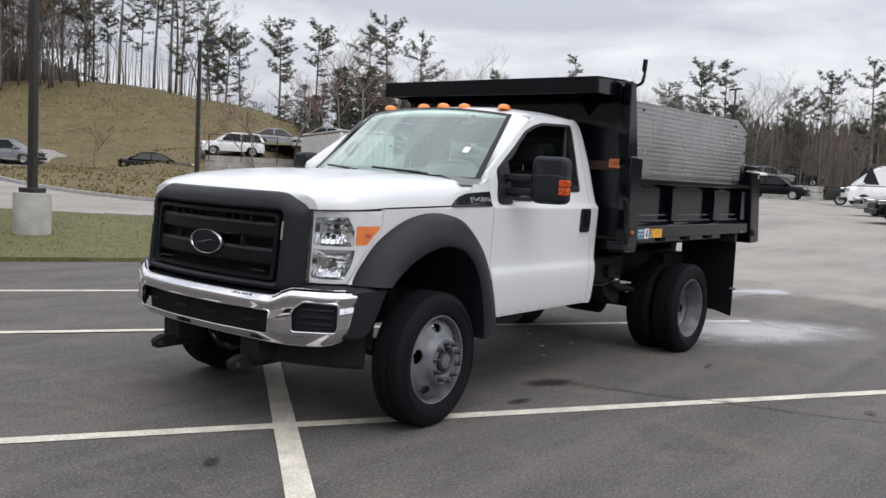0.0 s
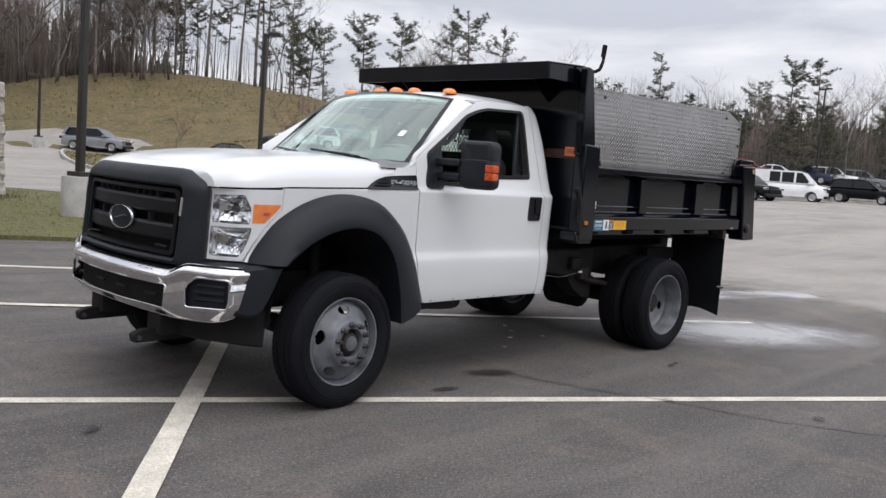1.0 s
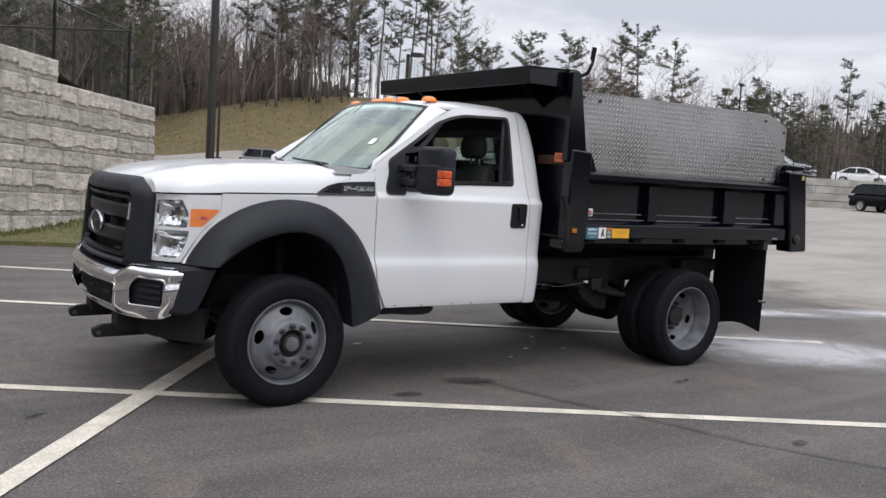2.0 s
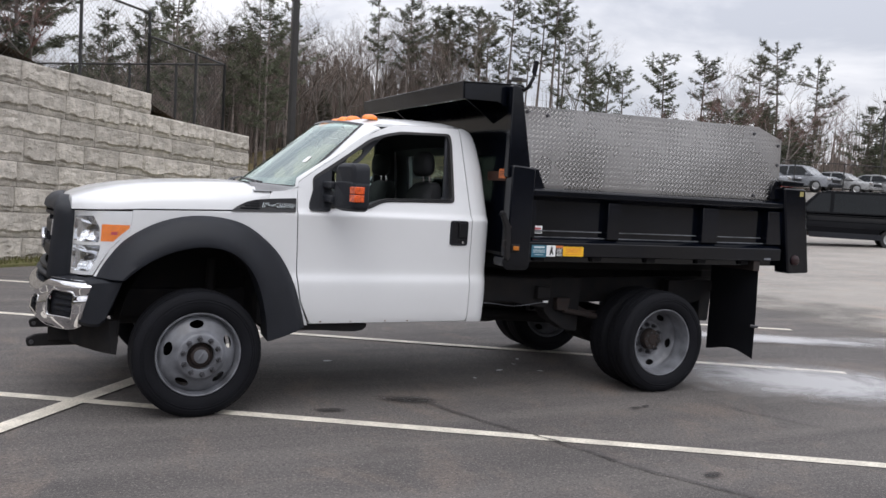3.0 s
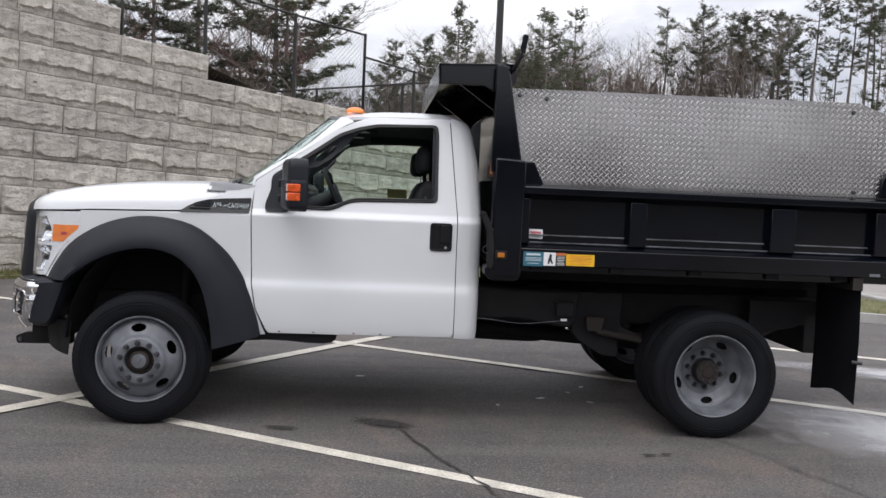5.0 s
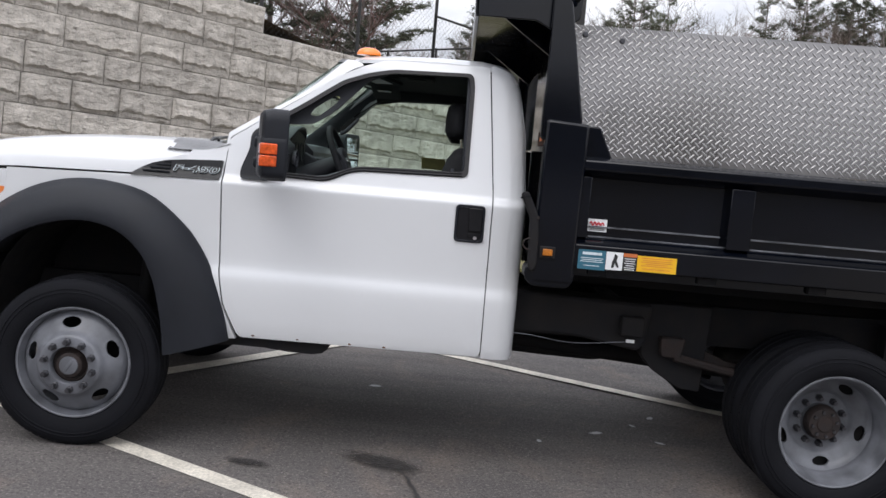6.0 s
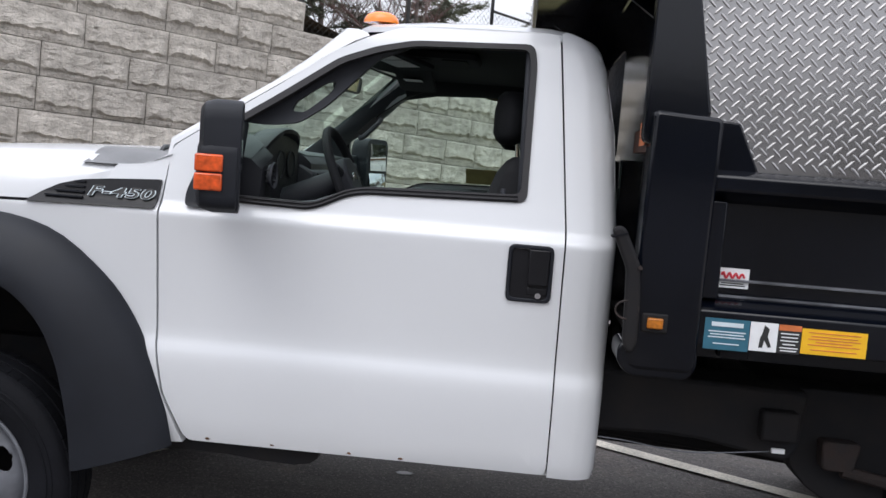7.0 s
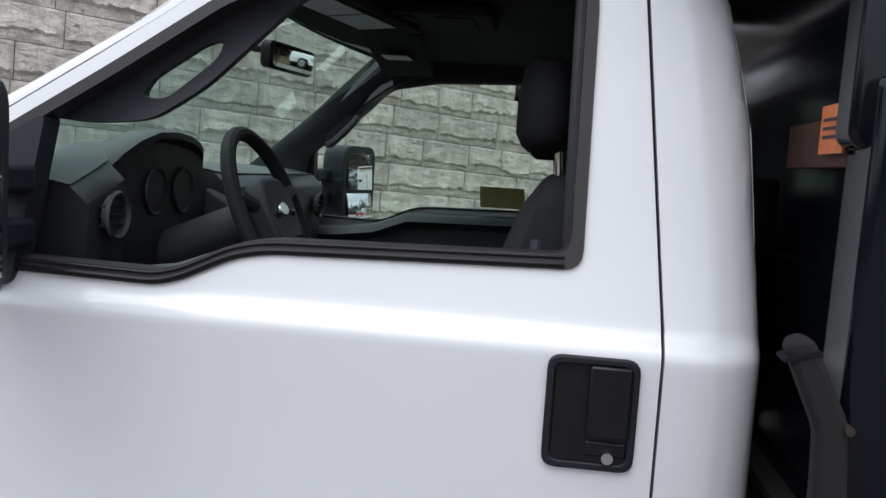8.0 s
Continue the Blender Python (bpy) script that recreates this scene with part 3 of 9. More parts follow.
def block_mesh(length, seed):
    """A split-face block: hewn front towards -y inside a drafted margin, length along x."""
    rnd = random.Random(seed)
    bm = bmesh.new()
    nx, nz = max(10, int(length / 0.040)), 13
    mid = rnd.choice((3, 4))
    ledge, tilt, out, seam = rnd.uniform(0.18, 0.40), rnd.uniform(-0.14, 0.14), rnd.uniform(0.050, 0.080), rnd.uniform(0, 90)
    # a ragged ledge low on the face, broken back below it, with a second faint split above
    lines = []
    for i in range(nx + 1):
        x = i * length / nx
        lines.append(min(0.46, max(0.13, ledge + tilt * (x / length - 0.5) + 0.10 * noise.noise((x * 2.2, seam, 0)) + 0.07 * noise.noise((x * 8.0, seam, 4)) + 0.03 * rnd.uniform(-1, 1))))
    second = rnd.uniform(0.5, 0.8)
    grid = []
    for j in range(nz + 1):
        row = []
        for i in range(nx + 1):
            u, line = i / nx, lines[i]
            side = min(1.0, min(i, nx - i) / 2)
            line = mid / nz + (line - mid / nz) * side
            edge = min(i, nx - i, j, nz - j)
            v = line * j / mid if j <= mid else line + (1 - line) * (j - mid) / (nz - mid)
            x, z = u * (length - 0.010) + 0.005, v * (CH - 0.010) + 0.005
            y = 0.0
            if edge > 0:
                y = -lerp([(0.0, 0.010), (line - 0.10, 0.012), (line - 0.035, 0.30 * out), (line, out), (line + 0.18, 0.86 * out), (0.93, 0.62 * out), (1.0, 0.012)], v)
                cut = second + 0.16 * noise.noise((x * 2.6, seam + 20, 0))
                y += 0.012 * smoothstep(cut - 0.03, cut + 0.03, v)
                y -= 0.022 * noise.noise((x * 5.0, z * 8.0, seam)) + 0.015 * noise.noise((x * 17.0, z * 14.0, seam + 3)) + (0.018 if j < mid else 0.008) * noise.noise((x * 9.0, z * 34.0, seam + 7)) + 0.004 * rnd.uniform(-1, 1)
                y = min(-0.004, y * (0.40 + 0.60 * side))
                x += rnd.uniform(-0.007, 0.007)
                z += rnd.uniform(-0.005, 0.005)
            row.append(bm.verts.new((x, y, z)))
        grid.append(row)
    for j in range(nz):
        for i in range(nx):
            bm.faces.new((grid[j][i], grid[j][i + 1], grid[j + 1][i + 1], grid[j + 1][i]))
    back = [bm.verts.new((x, 0.30, z)) for x, z in ((0.005, 0.005), (length - 0.005, 0.005), (length - 0.005, CH - 0.005), (0.005, CH - 0.005))]
    bm.faces.new([back[3]] + [back[2]] + grid[nz][::-1])
    bm.faces.new([back[0]] + grid[0] + [back[1]])
    bm.faces.new([back[1]] + [grid[j][nx] for j in range(nz + 1)] + [back[2]])
    bm.faces.new([back[3]] + [grid[j][0] for j in range(nz, -1, -1)] + [back[0]])
    me = bpy.data.meshes.new("block")
    bmesh.ops.recalc_face_normals(bm, faces=bm.faces)
    bm.to_mesh(me)
    bm.free()
    me.materials.append(M["block"])
    me.polygons.foreach_set("use_smooth", [True] * len(me.polygons))
    me.set_sharp_from_angle(angle=radians(22))
    return me


LENGTHS = (0.58, 0.72, 0.90, 1.16, 1.40)
BLOCKS = {l: [block_mesh(l, int(l * 1000) + k) for k in range(5)] for l in LENGTHS}
STEPS = [(7.70, 7), (3.73, 8), (-0.45, 9), (-2.23, 10), (-4.1, 11), (-6.0, 12)]
# upright joints along each course, from the far end on
JOINTS = {9: (-3.40, -3.95), 8: (-1.64, -2.22, -3.38, -3.93), 7: (2.49, 1.30, 0.15, -1.03, -1.60, -2.72, -3.93),
          6: (6.13, 5.02, 4.40, 3.80, 2.71, 1.99, 1.22, 0.30, -0.38, -1.09, -1.95, -2.68, -3.83), 5: (6.11, 4.45, 3.32, 2.0, 1.08, -0.36, -1.27, -2.66, -3.23, -4.38),
          4: (6.58, 5.96, 4.19, 3.46, 2.70, 1.70, 0.96, 0.20, -0.69, -1.40, -2.11, -2.98, -3.71, -4.43), 3: (6.73, 4.96, 3.85, 2.62, 1.03, 0.04, -1.35, -2.30, -3.70, -4.64),
          2: (6.97, 6.25, 4.98), 1: (7.05, 5.06), 0: (6.59, 5.88, 4.53)}
rnd = random.Random(11)
turn = Matrix.Rotation(radians(47.5), 4, 'Z') @ Matrix.Rotation(math.atan(FALL), 4, 'Y')
for row in range(-1, 12):
    end = max((s for s, k in STEPS if k > row), default=None)
    if end is None:
        continue
    cuts = [end] + [s for s in JOINTS.get(row, ()) if s < end - 0.3]
    while cuts[-1] > -14.0:
        cuts.append(cuts[-1] - rnd.choice(LENGTHS))
    for s1, s0 in zip(cuts, cuts[1:]):
        l = min(LENGTHS, key=lambda q: abs(q - (s1 - s0)))
        p = WALL_AT + WALL_DIR * s0 + WALL_IN * (0.012 * (row - 4))
        ob = new("block", rnd.choice(BLOCKS[l]))
        ob.parent = wall
        ob.matrix_basis = Matrix.Translation((p.x, p.y, course(row, s0))) @ turn @ Matrix.Diagonal(((s1 - s0) / l, 1, 1, 1))
# the wall's return at its far end
for row in range(-1, 7):
    s = 0.30
    while s < 5.0:
        l = rnd.choice(LENGTHS)
        p = WALL_AT + WALL_DIR * (7.70 - 0.02 * (row - 4)) + WALL_IN * s
        ob = new("block", rnd.choice(BLOCKS[l]))
        ob.parent = wall
        ob.matrix_basis = Matrix.Translation((p.x, p.y, course(row, 7.7))) @ Matrix.Rotation(radians(137.5), 4, 'Z')
        s += l
# earth behind it
bank_rows = []
for d in (0.28, 0.8, 2, 4, 8, 14, 22, 34, 50):
    row = []
    for s in [7.5 - 0.0, 5.6, 3.7, 3.5, 1.5, -0.5, -0.7, -2.2, -2.5, -4.1, -4.4, -6, -6.4, -10, -14, -22, -40]:
        k = next((n for e, n in sorted(STEPS) if s <= e), 7)
        top = course(k, s) - 0.10
        p = WALL_AT + WALL_DIR * (s + (0.0 if s > -13 else 0)) + WALL_IN * d
        row.append((p.x, p.y, top + 0.10 * max(0, d - 1.5) * smoothstep(10, -6, s) + 0.25 * noise.noise((p.x * 0.3, p.y * 0.3, 5)) * (d > 1)))
    bank_rows.append(row)
part("upper_bank", loft(bank_rows, loop=False), M["litter"], None, "leaf-strewn earth bank behind the retaining wall", kind="structure", category="ground", smooth=50)


# ---- the dump truck: front axle at x = 0, nose towards -x ----
truck = thing("dump_truck", "white single-cab dump truck with black dump bed parked across painted bays", "dump truck")

SIDE = [(0.50, 0.900), (0.55, 0.918), (0.60, 0.935), (0.72, 0.950), (0.80, 0.9555), (0.845, 0.9545), (0.870, 0.950), (0.900, 0.9395), (0.94, 0.9370), (1.15, 0.945), (1.285, 0.951), (1.303, 0.9505),
        (1.330, 0.925), (1.345, 0.920), (1.38, 0.911), (1.42, 0.900), (1.70, 0.838), (1.90, 0.790), (1.95, 0.770), (1.985, 0.742), (2.01, 0.68)]
NOSE = [(-0.80, 0.28), (-0.74, 0.17), (-0.66, 0.080), (-0.60, 0.040), (-0.5, 0.020), (-0.40, 0.010), (-0.2, 0.004), (0.0, 0.0)]
BACK = [(0.56, 2.064), (1.0, 2.066), (1.35, 2.064), (1.65, 2.040), (1.85, 2.000), (1.91, 1.978), (1.95, 1.950), (2.0, 1.90)]
CORNER = [(0.0, 0.0), (0.03, 0.003), (0.06, 0.014), (0.085, 0.033), (0.10, 0.058), (0.107, 0.10)]


def flank(x, z):
    """Half width of the cab's skin."""
    soft = (lerp(SIDE, z - 0.009) + 2 * lerp(SIDE, z) + lerp(SIDE, z + 0.009)) / 4
    return soft - lerp(NOSE, x) - lerp(CORNER, x - (lerp(BACK, z) - 0.107))


def on_flank(s, out=0.0):
    return lambda x, z: (x, s * (flank(x, z) + out), z)


ZC = [0.55, 0.6, 0.66, 0.72, 0.78, 0.82, 0.84, 0.855, 0.87, 0.885, 0.9, 0.915, 0.93, 0.95, 1.0, 1.1, 1.2, 1.27, 1.285, 1.294, 1.303, 1.312, 1.321, 1.330, 1.339, 1.348, 1.36, 1.37, 1.39, 1.42, 1.5, 1.6, 1.7, 1.8, 1.9, 1.93, 1.95, 1.97]


def smooth_line(pts, n=4):
    """A Catmull-Rom line through points."""
    pts = [Vector(p) for p in pts]
    res = []
    for i in range(len(pts) - 1):
        p0, p1, p2, p3 = pts[max(i - 1, 0)], pts[i], pts[i + 1], pts[min(i + 2, len(pts) - 1)]
        for j in range(n):
            t = j / n
            res.append(0.5 * (2 * p1 + (p2 - p0) * t + (2 * p0 - 5 * p1 + 4 * p2 - p3) * t * t + (3 * p1 - p0 - 3 * p2 + p3) * t ** 3))
    return res + [pts[-1]]


WINDOW = rounded([(0.735, 1.350), (1.095, 1.343), (1.135, 1.353), (1.220, 1.394), (1.275, 1.405), (1.776, 1.418), (1.774, 1.850), (1.762, 1.914), (1.38, 1.902), (1.262, 1.876), (1.145, 1.832), (0.965, 1.703), (0.80, 1.592), (0.735, 1.547)], 0.03, 4)
SEALIN = rounded([(0.76, 1.372), (1.090, 1.366), (1.13, 1.376), (1.213, 1.417), (1.272, 1.429), (1.756, 1.441), (1.754, 1.848), (1.744, 1.896), (1.384, 1.884), (1.270, 1.858), (1.157, 1.815), (0.977, 1.686), (0.81, 1.574), (0.76, 1.538)], 0.028, 4)
SEALFAR = rounded([(0.742, 1.358), (1.093, 1.350), (1.133, 1.360), (1.218, 1.401), (1.274, 1.412), (1.770, 1.425), (1.768, 1.849), (1.756, 1.908), (1.381, 1.896), (1.265, 1.870), (1.149, 1.826), (0.969, 1.697), (0.803, 1.586), (0.742, 1.545)], 0.03, 4)
# the door's slanting front edge, along the pillar
PILLAR = [(0.0, (0.640, 1.516)), (0.3, (0.785, 1.618)), (0.6, (0.946, 1.727)), (0.8, (1.040, 1.792)), (0.95, (1.128, 1.858)), (1.0, (1.185, 1.890)), (1.06, (1.24, 1.915))]
DOOR = rounded([(0.636, 1.508), (0.628, 1.33), (0.640, 0.885), (0.668, 0.72), (0.742, 0.565), (1.905, 0.572), (1.900, 1.337), (1.838, 1.952), (1.34, 1.945), (1.235, 1.908), (1.125, 1.852), (0.944, 1.721), (0.783, 1.612)], 0.025, 3)


def door_side(s):
    door = part("door", sheet(DOOR, [WINDOW], on_flank(s), (0, -s * 0.035, 0), zcuts=ZC, xcuts=(1.85, 1.88)), M["white"], truck, "white painted door", smooth=28)
    seal = part("window_seal", sheet(WINDOW, [SEALIN if s < 0 else SEALFAR], on_flank(s, 0.006), (0, -s * 0.05, 0), zcuts=ZC), M["seal"], door, "dusty black rubber window seal")
    if s < 0:
        for dz, r in ((0.004, 0.0045), (0.016, 0.003)):
            lip = [(0.775, 1.352), (1.090, 1.345), (1.131, 1.355), (1.216, 1.396), (1.273, 1.407), (1.762, 1.420)]
            part("seal_lip", tube([on_flank(s, 0.007)(x, z + dz) for x, z in rounded(lip, 0.03)[2:-2]], r, 6), M["trim_gloss"], seal, "dark lip along the window seal")
    # recessed handle
    hx0, hx1, hz0, hz1 = 1.733, 1.872, 1.118, 1.294
    bm = sheet(rounded([(hx0, hz0), (hx1, hz0), (hx1, hz1), (hx0, hz1)], 0.022), [rounded([(hx0 + 0.012, hz0 + 0.012), (hx1 - 0.012, hz0 + 0.012), (hx1 - 0.012, hz1 - 0.012), (hx0 + 0.012, hz1 - 0.012)], 0.015)], on_flank(s, 0.009), (0, -s * 0.02, 0))
    part("door_handle", bm, M["trim"], door, "black recessed door handle with key lock", bevel=0.003)
    y0 = s * 0.957
    bm = bmesh.new()
    box(bm, hx0 + 0.01, hx1 - 0.01, y0 - s * 0.006, y0 - s * 0.016, hz0 + 0.01, hz1 - 0.01)
    box(bm, 1.797, 1.860, y0 + s * 0.008, y0 - s * 0.01, 1.172, 1.282)
    box(bm, 1.797, 1.860, y0 - s * 0.004, y0 - s * 0.012, 1.14, 1.165)
    part("grip", bm, M["trim_gloss"], door, bevel=0.004)
    bm = lathe([(0, 0.0), (0.009, 0.0), (0.009, 0.012)], 16, m=pose(1.832, y0 + s * 0.004 if s < 0 else y0 - 0.004, 1.141))
    part("lock", bm, M["chrome"], door, "round metal key lock")
    # rust along the lower edge
    rr = random.Random(12)
    for k in range(4):
        x = 0.82 + 0.24 * k + rr.uniform(-0.10, 0.10)
        w = rr.uniform(0.004, 0.012)
        blot = [(x + w * rr.uniform(0.7, 1.3) * math.cos(a), 0.5775 + 0.004 * rr.uniform(0.6, 1.3) * math.sin(a)) for a in span(0, 5.6, 8)]
        part("rust_spot", sheet(blot, [], on_flank(s, 0.0015), (0, -s * 0.001, 0)), M["rust_spot"], door, "brown rust spot", smooth=0)
    # black mirror base in the window's front corner
    sail = [(0.706, 1.325), (0.850, 1.323), (0.866, 1.612), (0.745, 1.535), (0.735, 1.460), (0.706, 1.372)]
    part("sail_panel", sheet(rounded(sail, 0.02), [], on_flank(s, 0.016), (0, -s * 0.05, 0), zcuts=ZC), M["trim"], door, "black mirror base")
    return door


def mirror_side(s):
    """A tall towing mirror on two arms, its head turned in towards the driver."""
    head = Matrix.Translation((0.908, s * 1.190, 0 if s < 0 else -0.028)) @ Matrix.Rotation(radians(17 if s < 0 else -18), 4, 'Z')

    def shell(x0, x1, w, z0, z1, r):
        rings = []
        for x, g in ((x0, 0.80), (x0 + 0.012, 0.93), (x0 + 0.04, 1.0), (x1, 1.0)):
            cz, hy, hz = (z0 + z1) / 2, w * g, (z1 - z0) / 2 * (1 - (1 - g) * 0.7)
            rings.append([head @ Vector((x, s * a, cz + b)) for a, b in rounded([(-hy, -hz), (hy, -hz), (hy, hz), (-hy, hz)], r)])
        return loft(rings)

    def slab(x0, x1, y0, y1, z0, z1):
        return boxed(x0, x1, s * y0, s * y1, z0, z1, head)
    mirror = part("side_mirror", shell(-0.058, 0.054, 0.122, 1.338, 1.648, 0.055), M["trim"], truck, "large black towing mirror with orange signal", bevel=0.004)
    part("lower_shell", shell(-0.062, 0.048, 0.126, 1.345, 1.540, 0.04), M["trim"], mirror, bevel=0.006)
    for z0, z1 in ((1.400, 1.447), (1.451, 1.498)):
        part("signal_lens", slab(-0.066, 0.008, 0.070, 0.134, z0, z1), M["orange_lens"], mirror, "orange turn signal lens", bevel=0.005)
    for name, z0, z1, y0, bulge, tip in (("mirror_glass", 1.475, 1.628, -0.092, 0.0, 0.058), ("convex_glass", 1.362, 1.460, -0.092, 0.010, 0.14)):
        y1, rows = 0.092, []
        if s < 0:
            bulge, tip = bulge * 0.2, tip * 0.1
        for v in span(0, 1, 8):
            rows.append([head @ Vector((0.0535 + bulge * (1 - (2 * h - 1) ** 2 * 0.6 - (2 * v - 1) ** 2 * 0.4) + tip * (1 - v) * (z1 - z0), s * (y0 + (y1 - y0) * h), z0 + (z1 - z0) * v)) for h in span(0, 1, 8)])
        part(name, loft(rows, loop=False), M["mirror"], mirror, smooth=60)
    for z in (1.410, 1.500):
        part("arm", boxed(0.80, 0.865, s * 0.89, s * 1.10, z - 0.024, z + 0.024), M["trim"], mirror, bevel=0.01)
    return mirror


def fender_side(s):
    line = [(-0.397, 1.284), (0.20, 1.300), (0.433, 1.384), (0.450, 1.422), (0.466, 1.440), (0.50, 1.4415), (0.543, 1.446), (0.590, 1.462), (0.634, 1.488), (0.621, 1.33), (0.633, 0.885), (0.660, 0.72), (0.728, 0.555), (0.69, 0.552), (0.60, 0.62),
            (0.56, 0.80), (0.42, 1.0), (0.25, 1.14), (0.0, 1.18), (-0.3, 1.08), (-0.45, 0.96), (-0.55, 0.872), (-0.612, 0.872), (-0.570, 0.953), (-0.517, 1.043), (-0.456, 1.108), (-0.408, 1.160)]
    fender = part("fender", sheet(line, [], on_flank(s), (0, -s * 0.03, 0), zcuts=ZC, xcuts=span(-0.6, 0.3, 9)), M["white"], truck, "white painted front fender", smooth=28)
    # black louvre badge on the fender
    badge = [(0.190, 1.302), (0.235, 1.336), (0.290, 1.364), (0.360, 1.382), (0.45, 1.391), (0.620, 1.401), (0.612, 1.310)]
    b = part("badge_panel", sheet(rounded(badge, 0.008, 2), [], on_flank(s, 0.012), (0, -s * 0.02, 0), zcuts=ZC), M["trim_gloss"], fender, "black louvred model badge", bevel=0.002)
    for i in range(4):
        zz = 1.325 + 0.016 * i
        part("louvre", boxed(0.25 + 0.03 * i, 0.375, s * (flank(0.3, zz) + 0.010), s * (flank(0.3, zz) + 0.020), zz, zz + 0.005), M["trim"], b)
    for out, bold, m in ((0.0150, 0.0024, "pale_ink"), (0.0165, 0.0006, "ink")):
        turn = pose(0.494, s * (flank(0.5, 1.350) + out), 1.350, 90, 0, 0 if s < 0 else 180)
        letters("F-450", 0.052, 0.0012, turn @ Matrix.Rotation(radians(-29), 4, 'X'), M[m], "model_lettering", b, shear=0.20, bold=bold, xscale=1.64, spacing=1.10)
    # wide black wheel-arch flare
    outer = [(-0.600, 0.868), (-0.540, 0.975), (-0.430, 1.108), (-0.228, 1.222), (0.01, 1.266), (0.267, 1.225), (0.456, 1.092), (0.56, 0.960), (0.626, 0.824), (0.672, 0.68), (0.703, 0.550)]
    inner = [(-0.440, 0.866), (-0.390, 0.912), (-0.28, 0.990), (-0.13, 1.052), (0.03, 1.076), (0.18, 1.045), (0.295, 0.955), (0.360, 0.84), (0.395, 0.72), (0.418, 0.60), (0.43, 0.478)]
    rows = []
    for o, i in zip(smooth_line(outer), smooth_line(inner)):
        yo = flank(o.x, max(o.y, 0.92)) + 0.004
        ring = []
        for f, out_y in ((0, yo), (0.02, yo + 0.022), (0.25, yo + 0.075), (0.6, 1.060), (0.9, 1.078), (1.0, 1.072)):
            ring.append((o.x + (i.x - o.x) * f, s * max(out_y, yo), o.y + (i.y - o.y) * f))
        ring += [(i.x, s * 1.04, i.y), (i.x + (o.x - i.x) * 0.05, s * 0.80, i.y + (o.y - i.y) * 0.05), (i.x + (o.x - i.x) * 0.3, s * 0.80, i.y + (o.y - i.y) * 0.3)]
        rows.append(ring)
    part("wheel_flare", loft(rows), M["trim"], fender, "wide black plastic wheel-arch flare", smooth=40)
    # wheel well
    well = bmesh.new()
    arc = [(0.47 * math.cos(a) + 0.0, 0.50 + 0.60 * math.sin(a)) for a in span(0.0, math.pi, 14)]
    loft([[(x, s * y, z) for x, z in arc] for y in (0.38, 0.96)], well, loop=False)
    part("wheel_well", well, M["frame"], fender)
    rows = [[(x, s * y, z) for y in (0.38, 0.97)] for x, z in ((0.36, 1.0), (0.43, 0.86), (0.475, 0.70), (0.49, 0.50))]
    part("splash_shield", loft(rows, loop=False), M["frame"], fender, "black splash shield behind the wheel")
    return fender


HOOK = [(0.0, (-0.750, 0.705)), (0.2, (-0.728, 0.785)), (0.4, (-0.680, 0.862)), (0.55, (-0.625, 0.903)), (0.7, (-0.560, 0.926)), (0.85, (-0.490, 0.937)), (1.0, (-0.405, 0.942))]


